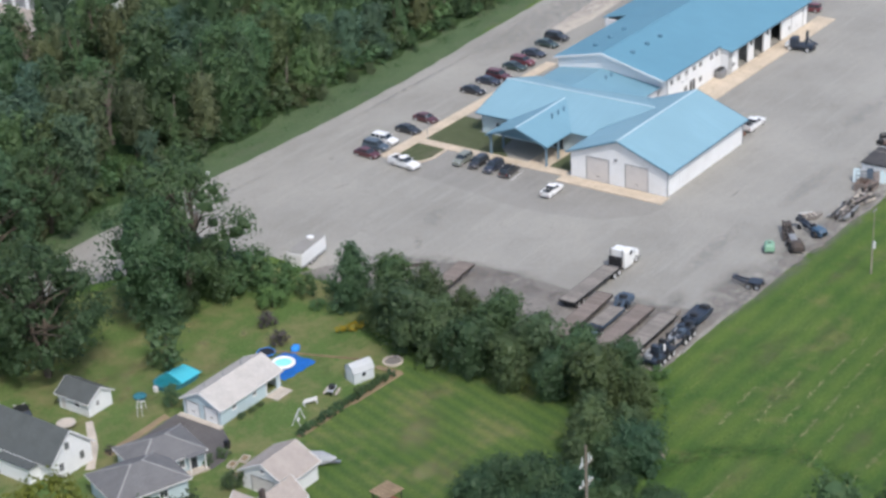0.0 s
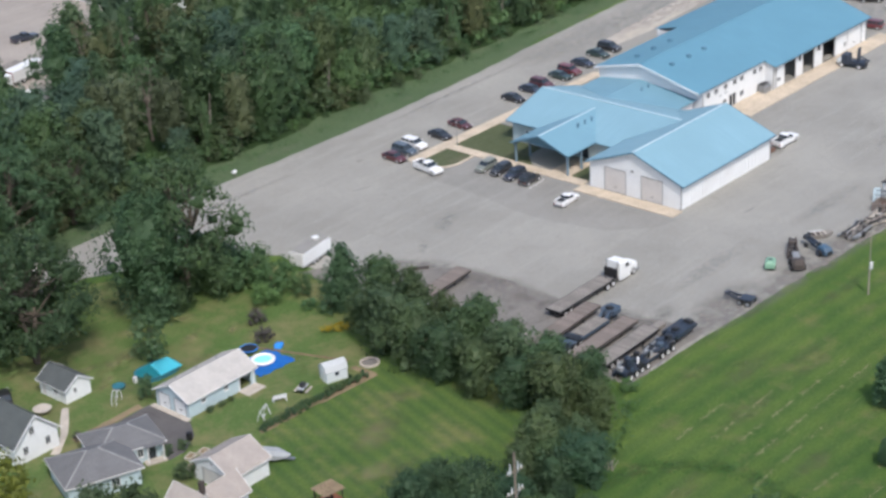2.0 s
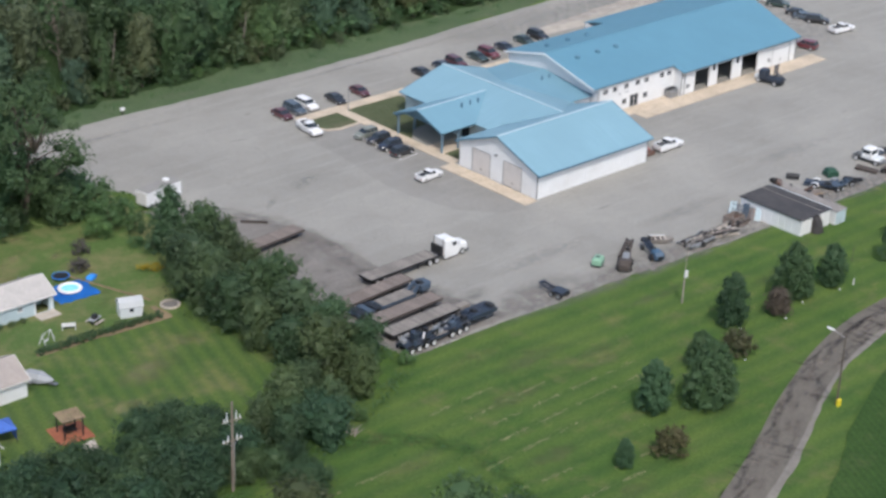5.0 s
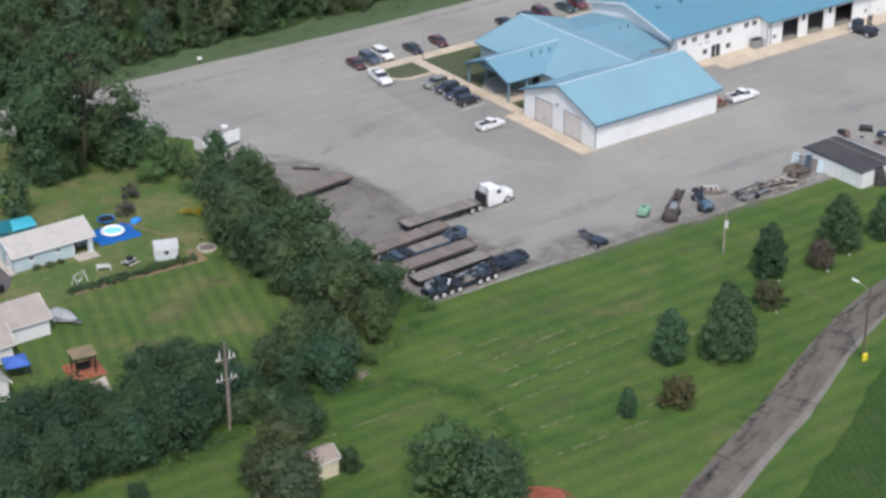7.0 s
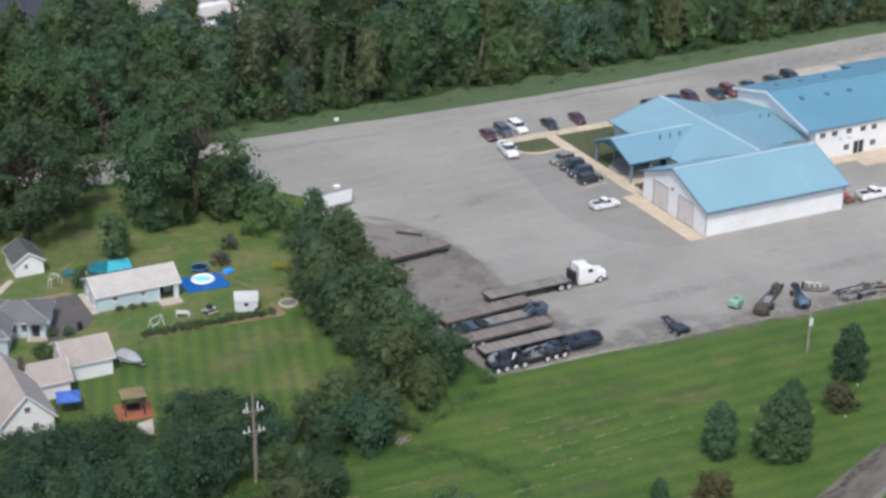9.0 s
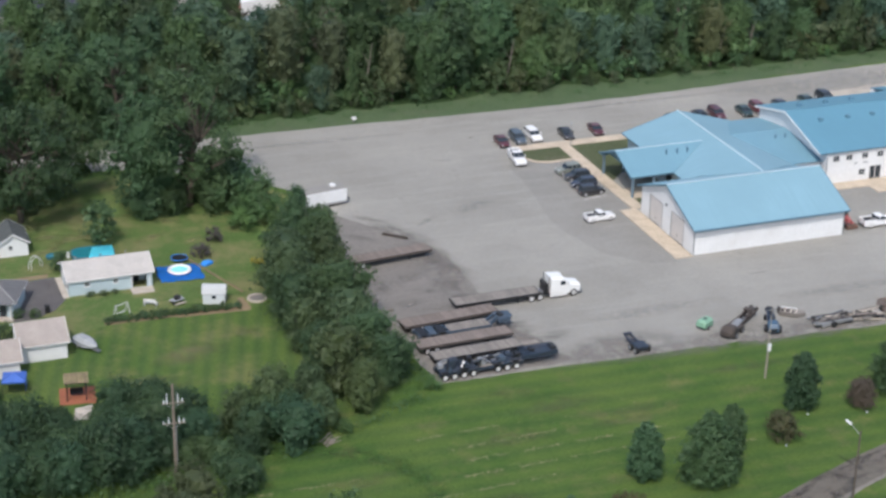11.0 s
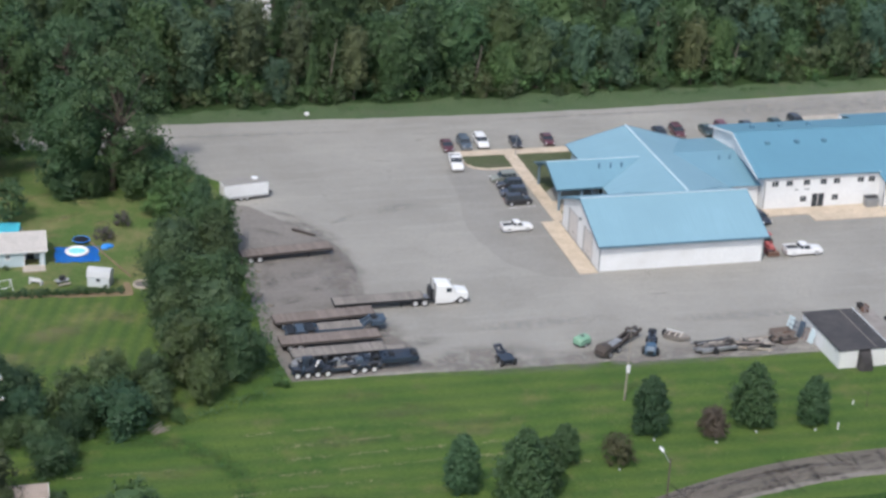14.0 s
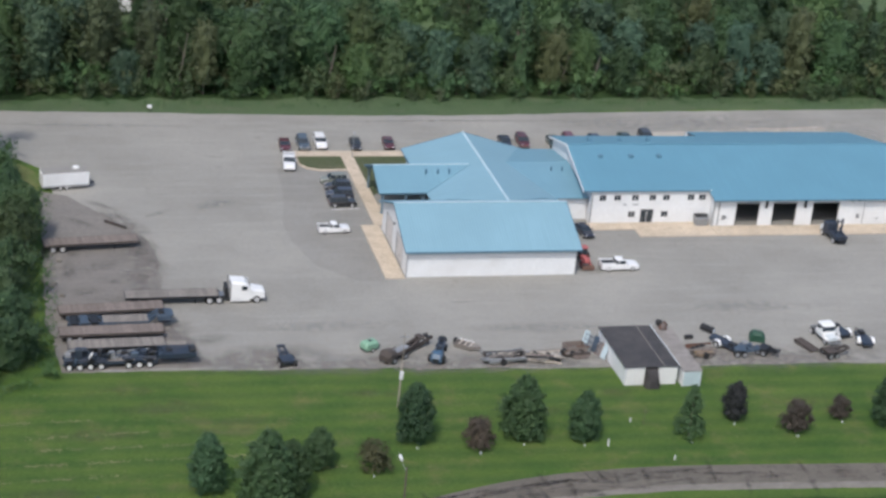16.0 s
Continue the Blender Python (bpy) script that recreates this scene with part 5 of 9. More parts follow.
for x, y, h, wd in ((-15.6, 0.3, 1.7, 0.4), (-14.3, -0.3, 2.6, 0.45), (-13.6, 0.5, 2.2, 0.35), (-12.5, -0.2, 1.75, 0.5), (-11.6, 0.4, 2.1, 0.3), (-10.2, -0.2, 1.9, 0.4), (-8.6, 0.4, 1.75, 0.4), (-7.4, -0.4, 1.85, 0.45), (-6.2, 0.3, 1.8, 0.4), (-5.2, -0.3, 1.95, 0.35)):
    small_box(heavy, "jack_block", rnd.choice(("navy", "black", "blue_paint", "grey_metal", "navy")), x - wd, x + wd, y - 0.42, y + 0.42, 0.9, h, bevel=0.1)
for x0, z0, x1, z1, y in ((-14.9, 1.2, -14.1, 2.7, -0.55), (-13.2, 2.2, -11.6, 1.4, 0.1), (-11.4, 1.4, -9.6, 2.0, -0.4), (-8.0, 1.4, -6.6, 1.9, 0.6)):
    b = bm_new()
    tube(b, (x0, y, z0), (x1, y, z1), 0.13, 0.09)
    part("hydraulic_ram", b, "black" if x0 < -12 else "navy", heavy)
b = bm_new()
beam(b, (-13.0, -0.7, 1.3), (-12.6, -0.5, 2.05), 0.2, 0.18)
part("lift_arm", b, "frame_white", heavy, "pale lift arm")
for i in range(30):
    x, y, h = rnd.uniform(-16.0, -4.6), rnd.uniform(-0.95, 0.95), rnd.uniform(1.3, 1.95)
    b = bm_new()
    if i % 3:
        beam(b, (x - rnd.uniform(0.2, 0.7), y, h - 0.3), (x + rnd.uniform(0.2, 0.7), y + rnd.uniform(-0.4, 0.4), h), rnd.uniform(0.12, 0.3), rnd.uniform(0.1, 0.3))
    else:
        tube(b, (x, y, 1.0), (x + rnd.uniform(-0.3, 0.3), y, h + 0.2), rnd.uniform(0.08, 0.2), n=7)
    part("hydraulic_fitting", b, rnd.choice(("navy", "black", "black", "blue_paint", "grey_metal")), heavy)
small_box(heavy, "neck_deck", "navy", -4.3, 0.2, -0.95, 0.95, 1.0, 1.45, bevel=0.12)
for y in (-1, 1):
    small_box(heavy, "neck_rail", "navy", -4.4, 0.3, y * 1.12 - 0.12, y * 1.12 + 0.12, 1.2, 1.75)
small_box(heavy, "neck_head", "black", -0.6, 0.3, -0.9, 0.5, 1.45, 2.1, bevel=0.15)
lowboy(pose(-34.4, -13.0, Z, 0, 0, 2), "blue lowboy trailer with a raised blue gooseneck", 13.6, "blue_paint", (0.9, 2.2, 3.5), 3.0, deck="grey_deck")
block = thing("load_block", "grey plank stack lying behind the trailer's nose", "planks", at=pose(-34.5, -20.0, Z))
small_box(block, "body", "grey_deck", -1.3, 1.3, -0.6, 0.6, 0.0, 0.7, bevel=0.05)

# white box trailer with a dish on its roof
bt = thing("box_trailer", "white enclosed cargo trailer with a grey roof", "trailer", at=pose(-46.0, 34.8, Z, 0, 0, 9) @ Matrix.Diagonal((0.93, 1, 1, 1)))
small_box(bt, "body", "white_siding", -3.8, 3.8, -1.25, 1.25, 0.55, 2.75, bevel=0.06)
small_box(bt, "roof", "roof_dull", -3.76, 3.76, -1.22, 1.22, 2.75, 2.82)
b = bm_new()
beam(b, (3.7, -0.6, 0.6), (4.9, 0, 0.55), 0.1, 0.12), beam(b, (3.7, 0.6, 0.6), (4.9, 0, 0.55), 0.1, 0.12)
part("tongue", b, "black", bt)
for x in (-0.9, 0.1):
    for y in (-1, 1):
        wheel(bt, x, y * 1.1, 0.36, 0.24)
b = bm_new()
tube(b, (1.9, 0.3, 2.8), (1.9, 0.3, 3.1), 0.45, 0.6, 12), tube(b, (1.9, 0.3, 3.1), (1.9, 0.3, 3.25), 0.6, 0.3, 12)
part("roof_dome", b, "white_paint", bt, "white domed roof vent")
small_box(bt, "rear_door", "frame_white", -3.86, -3.8, -1.1, 1.1, 0.65, 2.6)
for y in (-1, 1):
    small_box(bt, "side_stripe", "grey_metal", -3.7, 3.7, y * 1.262 - 0.008, y * 1.262 + 0.008, 0.62, 0.78)

# red tractor behind the garage's corner, forklift-like tow unit before the bays, bin by the office
rt = thing("farm_tractor", "faded red tractor beside the garage wall", "tractor", at=pose(27.5, 3.6, Z, 0, 0, -90))
b = bm_new()
loft(b, [section(-0.4, 0.35, 0.8, 1.3, 0.1), section(1.4, 0.33, 0.75, 1.4, 0.12), section(1.6, 0.3, 0.8, 1.25, 0.1)])
part("hood", b, "tractor_red", rt)
small_box(rt, "cab", "glass", -1.4, -0.4, -0.6, 0.6, 1.2, 2.3, bevel=0.08)
small_box(rt, "roof", "tractor_red", -1.55, -0.25, -0.72, 0.72, 2.3, 2.42, bevel=0.05)
small_box(rt, "seat_base", "black", -1.4, -0.4, -0.5, 0.5, 0.6, 1.2)
for y in (-1, 1):
    wheel(rt, -0.95, y * 0.85, 0.75, 0.4, "tractor_red"), wheel(rt, 1.15, y * 0.7, 0.42, 0.25, "tractor_red")
small_box(rt, "loader_bucket", "rust", 1.9, 2.6, -0.9, 0.9, 0.15, 0.7)
b = bm_new()
beam(b, (-0.2, -0.62, 1.3), (2.1, -0.62, 0.5), 0.12, 0.14), beam(b, (-0.2, 0.62, 1.3), (2.1, 0.62, 0.5), 0.12, 0.14)
part("loader_arm", b, "tractor_red", rt)
tow = thing("tow_truck", "dark navy yard truck parked before the bays", "truck", at=pose(70.9, 11.3, 0.02, 0, 0, 98))
small_box(tow, "cab", "navy", 0.6, 2.0, -0.95, 0.95, 0.7, 2.5, bevel=0.12)
small_box(tow, "window", "glass", 1.95, 2.02, -0.8, 0.8, 1.6, 2.3)
small_box(tow, "chassis", "black", -2.6, 2.2, -0.7, 0.7, 0.5, 0.8)
small_box(tow, "hood", "light_strip", 2.0, 2.9, -0.8, 0.8, 0.7, 1.45, bevel=0.1)
small_box(tow, "body", "navy", -2.4, 0.5, -0.95, 0.95, 0.8, 1.35)
b = bm_new()
beam(b, (-1.0, -0.45, 1.2), (-1.1, -0.45, 3.9), 0.2, 0.25), beam(b, (-1.0, 0.45, 1.2), (-1.1, 0.45, 3.9), 0.2, 0.25), beam(b, (-1.1, -0.45, 3.4), (-1.1, 0.45, 3.4), 0.2, 0.2), beam(b, (-1.1, 0, 2.4), (-3.2, 0, 1.5), 0.25, 0.2)
part("mast", b, "navy", tow)
for y in (-1, 1):
    wheel(tow, 1.9, y * 0.85, 0.48, 0.3), wheel(tow, -1.5, y * 0.85, 0.48, 0.45)
bn = thing("waste_bin", "dark grey waste container against the office wall", "bin", at=pose(51.0, 17.5, 0.15))
b = bm_new()
loft(b, [[(-0.95, -0.6, 0), (0.95, -0.6, 0), (0.95, 0.6, 0), (-0.95, 0.6, 0)], [(-1.05, -0.75, 1.25), (1.05, -0.75, 1.25), (1.05, 0.7, 1.5), (-1.05, 0.7, 1.5)]])
part("body", b, "grey_metal", bn)
small_box(bn, "lid", "black", -1.08, 1.08, -0.3, 0.74, 1.5, 1.56)


# ---- machine parts and trailers standing along the lawn's edge
def dolly(at, paint, label, length=3.6, rise=0.9, deck=True, name="trailer_dolly", rims="grey_metal"):
    """A short heavy axle unit with a raised hitch neck."""
    v = thing(name, label, "trailer", "machine parts along the yard's edge", at=at)
    b = bm_new()
    for y in (-0.5, 0.5):
        beam(b, (-length / 2, y, 0.75), (length * 0.15, y, 0.8), 0.22, 0.32)
        beam(b, (length * 0.1, y, 0.8), (length / 2, y * 0.6, 0.8 + rise), 0.22, 0.28)
    for i in range(4):
        x = -length / 2 + 0.2 + i * length * 0.2
        box(b, x - 0.08, x + 0.08, -0.5, 0.5, 0.65, 0.9)
    part("frame", b, paint, v)
    small_box(v, "hitch_plate", paint, length * 0.4, length * 0.52, -0.55, 0.55, 0.75 + rise, 0.95 + rise)
    if deck:
        small_box(v, "deck_plate", paint, -length / 2, -length * 0.05, -0.9, 0.9, 0.95, 1.03, bevel=0.03)
    for x in (-length * 0.4, -length * 0.1):
        for y in (-1, 1):
            wheel(v, x, y * 0.95, 0.45, 0.38, rims)
    return v


def frame_pile(at, label, n, length, materials, seed, spread=1.4, group="scrap piles along the yard's edge"):
    """Loose beams and channels stacked criss-cross."""
    v = thing("scrap_pile", label, "scrap", group, at=at)
    rnd = random.Random(seed)
    for i in range(n):
        b = bm_new()
        y, z, x = rnd.uniform(-spread, spread), 0.12 + 0.75 * i / n, rnd.uniform(-0.6, 0.6)
        l, a = length * rnd.uniform(0.5, 1.0) / 2, rnd.uniform(-0.22, 0.22)
        w, h = rnd.uniform(0.15, 0.34), rnd.uniform(0.14, 0.26)
        beam(b, (x - l * math.cos(a), y - l * math.sin(a), z), (x + l * math.cos(a), y + l * math.sin(a), z + rnd.uniform(-0.08, 0.12)), w, h)
        part("beam", b, materials[i % len(materials)], v)
    for i in range(max(2, n // 5)):
        b = bm_new()
        x, y = rnd.uniform(-length / 2.4, length / 2.4), rnd.uniform(-spread, spread)
        tube(b, (x, y - 0.3, 0.5), (x, y + 0.3, 0.5), 0.42, n=12)
        part("old_wheel", b, "rubber", v)
    return v


dolly(pose(-21.2, -24.6, Z, 0, 0, 97), "navy", "dark navy axle dolly on the gravel", 4.2, 0.35)
neck = dolly(pose(-5.6, -23.9, Z, 0, 0, 38), "rust_dark", "dark brown gooseneck frame with a long raised neck", 7.2, 0.8, True)
b = bm_new()
loft(b, [section(-4.0, 0.7, 0.5, 1.2, 0.25), section(-3.4, 0.95, 0.4, 1.75, 0.35), section(-2.2, 0.9, 0.4, 1.6, 0.35), section(-1.7, 0.6, 0.5, 1.1, 0.2)])
part("winch_housing", b, "rust_dark", neck)
b = bm_new()
plate(b, [(-1.6, -0.5, 1.12), (0.8, -0.5, 1.2), (0.8, 0.5, 1.2), (-1.6, 0.5, 1.12)], 0.06)
part("cover_plate", b, "grey_metal", neck)
jib = thing("gooseneck_section", "rusty black gooseneck section lying on the gravel", "trailer part", "machine parts along the yard's edge", at=pose(-3.4, -21.9, Z, 0, 0, 30))
b = bm_new()
for y in (-0.55, 0.55):
    beam(b, (-2.4, y, 0.35), (0.2, y, 0.6), 0.3, 0.4), beam(b, (0.2, y, 0.6), (2.4, y * 0.8, 1.2), 0.28, 0.36)
for x in (-2.0, -0.8, 0.6, 1.8):
    box(b, x - 0.08, x + 0.08, -0.5, 0.5, 0.3, 0.6)
part("frame", b, "rust_dark", jib)
b = bm_new()
tube(b, (1.9, -0.6, 1.15), (1.9, 0.6, 1.15), 0.22, n=10)
part("roller", b, "black", jib)
mach = thing("blue_tractor_unit", "worn blue tow machine with a long neck and dark wheels", "machine", "machine parts along the yard's edge", at=pose(-0.9, -24.6, Z, 0, 0, 68))
b = bm_new()
loft(b, [section(-2.9, 0.62, 0.5, 1.05, 0.15), section(-2.5, 0.74, 0.45, 1.5, 0.25), section(-1.2, 0.7, 0.45, 1.55, 0.25), section(-0.7, 0.55, 0.5, 1.2, 0.2)])
part("engine_hood", b, "machine_blue", mach)
small_box(mach, "grille", "black", -2.96, -2.86, -0.4, 0.4, 0.6, 1.0)
small_box(mach, "seat", "black", -0.75, -0.3, -0.3, 0.3, 1.15, 1.6, bevel=0.08)
b = bm_new()
for y in (-0.42, 0.42):
    beam(b, (-0.9, y, 0.8), (2.3, y * 0.8, 1.35), 0.24, 0.34)
for x in (-0.2, 0.7, 1.5):
    box(b, x - 0.1, x + 0.1, -0.42, 0.42, 0.78 + 0.16 * x, 1.1 + 0.16 * x)
part("neck", b, "navy", mach)
b = bm_new()
tube(b, (2.5, 0, 1.2), (2.5, 0, 1.55), 0.62, 0.55, 14)
part("turntable", b, "black", mach)
b = bm_new()
tube(b, (-1.5, 0.35, 1.5), (-1.5, 0.35, 2.2), 0.06, n=8)
part("exhaust", b, "steel", mach)
for y in (-1, 1):
    wheel(mach, -1.7, y * 0.92, 0.52, 0.4, "navy"), wheel(mach, 1.9, y * 0.6, 0.4, 0.3, "navy")
bo = thing("covered_boat", "small grey boat with brown deck on the gravel", "boat", "machine parts along the yard's edge", at=pose(3.5, -22.6, Z, 0, 0, -38) @ Matrix.Scale(0.9, 4))
b = bm_new()
loft(b, [[(-1.9, -0.7, 0.15), (-1.9, 0.7, 0.15), (-1.9, 0.85, 0.8), (-1.9, -0.85, 0.8)], [(0.6, -0.75, 0.15), (0.6, 0.75, 0.15), (0.6, 0.9, 0.85), (0.6, -0.9, 0.85)],
         [(2.0, -0.1, 0.45), (2.0, 0.1, 0.45), (2.0, 0.15, 0.95), (2.0, -0.15, 0.95)]])
part("hull", b, "grey_deck", bo)
small_box(bo, "deck", "rust_dark", -1.7, 0.2, -0.7, 0.2, 0.8, 0.88)
small_box(bo, "engine", "black", -2.3, -1.85, -0.35, 0.35, 0.3, 1.2, bevel=0.1)
for x in (-1.1, -0.2, 0.6):
    small_box(bo, "thwart", "patio", x - 0.14, x + 0.14, -0.78, 0.78, 0.84, 0.92)
small_box(bo, "gunwale", "frame_white", -1.9, 0.6, 0.82, 0.94, 0.8, 0.92)
frame_pile(pose(7.4, -26.2, Z, 0, 0, 4), "pile of grey and black steel frames with tyres", 44, 6.0, ("grey_deck", "black", "patio", "grey_deck", "rust_dark", "grey_metal"), 4, 1.35)
frame_pile(pose(13.0, -26.2, Z, 0, 0, -5), "pile of rusty and pale beams on gravel", 38, 5.0, ("grey_deck", "patio", "grey_metal", "patio", "black", "rust_deck"), 9, 1.25)
frame_pile(pose(17.4, -25.6, Z, 0, 0, 8), "stack of brown rusty steel crates", 20, 3.4, ("rust_deck", "grey_deck", "brown_roof", "rust_dark", "rust"), 12, 1.3)
crt = thing("steel_crate", "rust-brown open steel crate on gravel", "crate", at=pose(17.6, -24.6, Z, 0, 0, 5))
for x0, x1, y0, y1 in ((-1.4, 1.4, -1.0, -0.92), (-1.4, 1.4, 0.92, 1.0), (-1.4, -1.32, -0.92, 0.92), (1.32, 1.4, -0.92, 0.92)):
    small_box(crt, "side_panel", "rust_deck", x0, x1, y0, y1, 0.05, 1.25)
small_box(crt, "floor_panel", "rust_dark", -1.4, 1.4, -1.0, 1.0, 0.0, 0.05)
rk = thing("blue_rack", "pale blue steel rack leaning by the white boxes", "rack", "machine parts along the yard's edge", at=pose(20.3, -24.0, Z, 0, 0, -68) @ Matrix.Scale(0.95, 4))
for i, x in enumerate((-1.6, -0.8, 0.0, 0.8, 1.6)):
    b = bm_new()
    beam(b, (x, -0.5, 0.0), (x, 0.2, 1.9), 0.09, 0.09)
    part("upright", b, "blue_paint" if i % 2 else "grey_metal", rk)
for z in (0.5, 1.1, 1.8):
    b = bm_new()
    beam(b, (-1.8, -0.5 + z * 0.37, z), (1.8, -0.5 + z * 0.37, z), 0.08, 0.1)
    part("rail", b, "blue_paint", rk)
for i, (mat, h) in enumerate((("pale_blue", 2.3), ("grey_metal", 2.0), ("blue_paint", 2.4), ("brown_roof", 1.9), ("pale_blue", 2.1))):
    b = bm_new()
    x = -2.2 + 1.05 * i
    plate(b, [(x, -0.35 - 0.12 * (i % 2), 0.06), (x + 1.2, -0.4, 0.06), (x + 1.15, 0.3, h), (x + 0.05, 0.34, h - 0.15)], 0.06)
    part("leaning_panel", b, mat, rk)
gc = thing("air_compressor", "bright green portable compressor with a rounded hood", "compressor", "machine parts along the yard's edge", at=pose(-9.7, -22.2, Z, 0, 0, 28) @ Matrix.Scale(0.86, 4))
b = bm_new()
loft(b, [section(-1.2, 0.78, 0.5, 1.35, 0.3), section(-0.95, 0.85, 0.42, 1.62, 0.32), section(0.95, 0.85, 0.42, 1.62, 0.32), section(1.2, 0.78, 0.5, 1.35, 0.3)])
part("hood", b, "green_paint", gc)
small_box(gc, "vent", "black", -0.25, 0.25, -0.3, 0.3, 1.6, 1.66)
small_box(gc, "chassis", "black", -1.2, 1.2, -0.7, 0.7, 0.3, 0.42)
for y in (-1, 1):
    wheel(gc, 0, y * 0.85, 0.33, 0.2)
b = bm_new()
beam(b, (1.1, 0, 0.4), (2.2, 0, 0.35), 0.1, 0.1)
part("tow_bar", b, "black", gc)

# white storage boxes under a dark tar roof
st = thing("storage_shed", "white storage boxes joined under a dark tarred roof", "shed", at=pose(0, 0, 0))
for x0, x1 in ((21.5, 24.1), (25.9, 28.5)):
    small_box(st, "box", "white_siding", x0, x1, -34.2, -22.6, 0.03, 2.55)
    for k in range(9):
        small_box(st, "rib", "white_siding", x0 - 0.04 if x0 < 22 else x1, x0 if x0 < 22 else x1 + 0.04, -33.8 + k * 1.28, -33.6 + k * 1.28, 0.1, 2.5)
    small_box(st, "end_door", "frame_white", x0 + 0.12, (x0 + x1) / 2 - 0.03, -34.25, -34.2, 0.15, 2.4)
    small_box(st, "end_door", "frame_white", (x0 + x1) / 2 + 0.03, x1 - 0.12, -34.25, -34.2, 0.15, 2.4)
b = bm_new()
plate(b, [(21.3, -34.35, 2.66), (26.6, -34.35, 2.74), (26.6, -22.4, 2.74), (21.3, -22.4, 2.66)], 0.09)
part("roof", b, "tar_roof", st, "dark tarred felt roof")
b = bm_new()
plate(b, [(26.65, -34.35, 2.74), (28.7, -34.35, 2.66), (28.7, -22.4, 2.66), (26.65, -22.4, 2.74)], 0.09)
part("roof", b, "tar_roof", st, "dark tarred felt roof")
for x, mat in ((21.32, "tar_roof"), (26.62, "grey_deck"), (28.68, "light_strip")):
    small_box(st, "roof_strip", mat, x - 0.05, x + 0.05, -34.35, -22.4, 2.7, 2.79)
b = bm_new()
loft(b, [[(24.0, -22.5, 0.05), (26.0, -22.5, 0.05), (26.0, -22.5, 2.4), (24.0, -22.5, 2.4)], [(24.05, -34.4, 0.05), (25.95, -34.4, 0.05), (25.8, -34.3, 2.35), (24.2, -34.3, 2.45)],
         [(24.0, -35.1, 0.05), (26.1, -35.1, 0.05), (25.8, -34.9, 1.6), (24.3, -34.9, 1.9)], [(24.4, -35.5, 0.05), (25.7, -35.5, 0.05), (25.4, -35.3, 0.9), (24.6, -35.3, 1.1)]])
part("tarpaulin", b, "black_tarp", st, "black tarpaulin bulging between the boxes")
s2 = thing("storage_box", "white storage box with a weathered brown roof", "container", at=pose(0, 0, 0))
small_box(s2, "body", "white_siding", 29.1, 31.6, -34.9, -22.0, 0.03, 2.2)
small_box(s2, "roof", "felt_roof", 29.0, 31.7, -35.0, -21.9, 2.2, 2.28)
small_box(s2, "end_door", "pale_blue", 29.2, 31.5, -34.96, -34.9, 0.15, 2.1)
frame_pile(pose(30.4, -22.6, 2.28, 0, 0, 80), "rusty scraps lying on the brown roof", 6, 2.0, ("rust", "brown_roof"), 21, 0.6, "")
frame_pile(pose(34.6, -25.4, Z, 0, 0, 6), "pile of rusty pale beams beside the box", 12, 4.2, ("rust_deck", "rust", "grey_deck"), 15, 1.0)
tk = thing("fuel_tank", "dark cylindrical tank lying on the asphalt", "tank", "machine parts along the yard's edge", at=pose(38.3, -19.6, Z, 0, 0, -55) @ Matrix.Scale(0.78, 4))
b = bm_new()
tube(b, (-1.2, 0, 0.7), (1.2, 0, 0.7), 0.65, n=14), tube(b, (1.2, 0, 0.7), (1.35, 0, 0.7), 0.65, 0.4, 14), tube(b, (-1.35, 0, 0.7), (-1.2, 0, 0.7), 0.4, 0.65, 14)
part("barrel", b, "black", tk)
small_box(tk, "cradle", "grey_metal", -0.9, 0.9, -0.45, 0.45, 0.0, 0.2)
small_box(tk, "end_cap", "light_strip", 1.3, 1.40, -0.34, 0.34, 0.4, 1.0)
copy_thing(tk, pose(34.9, -21.5, Z, 0, 0, 5) @ Matrix.Scale(0.6, 4))


def mudguard_trailer(at, label, length=4.0, neck=1.6):
    """A flat frame on one axle with white mudguards standing over its wheels."""
    v = thing("utility_trailer", label, "trailer", "machine parts along the yard's edge", at=at)
    b = bm_new()
    for y in (-0.6, 0.6):
        box(b, -length / 2, length / 2, y - 0.08, y + 0.08, 0.55, 0.85)
    for i in range(5):
        x = -length / 2 + 0.1 + i * (length - 0.2) / 4
        box(b, x - 0.07, x + 0.07, -0.52, 0.52, 0.6, 0.8)
    part("frame", b, "navy", v)
    small_box(v, "bed_plate", "navy", -length / 2, length * 0.2, -0.75, 0.75, 0.86, 0.92)
    small_box(v, "tool_chest", "black", length * 0.22, length * 0.45, -0.5, 0.4, 0.86, 1.25, bevel=0.06)
    for s in (-1, 1):
        b = bm_new()
        ring_ = [(math.cos(a), math.sin(a)) for a in [math.pi * (0.04 + 0.115 * k) for k in range(9)]]
        loft(b, [[(-0.5 + c * 0.72, s * 1.0 - 0.24, 0.45 + q * 0.72), (-0.5 + c * 0.72, s * 1.0 + 0.24, 0.45 + q * 0.72), (-0.5 + c * 0.66, s * 1.0 + 0.24, 0.45 + q * 0.66), (-0.5 + c * 0.66, s * 1.0 - 0.24, 0.45 + q * 0.66)] for c, q in ring_])
        part("mudguard", b, "white_paint", v, "white curved mudguard")
        wheel(v, -0.5, s * 1.0, 0.45, 0.34)
    b = bm_new()
    beam(b, (length / 2, -0.5, 0.7), (length / 2 + neck, 0, 0.6), 0.14, 0.16), beam(b, (length / 2, 0.5, 0.7), (length / 2 + neck, 0, 0.6), 0.14, 0.16)
    part("tow_bar", b, "black", v)
    return v


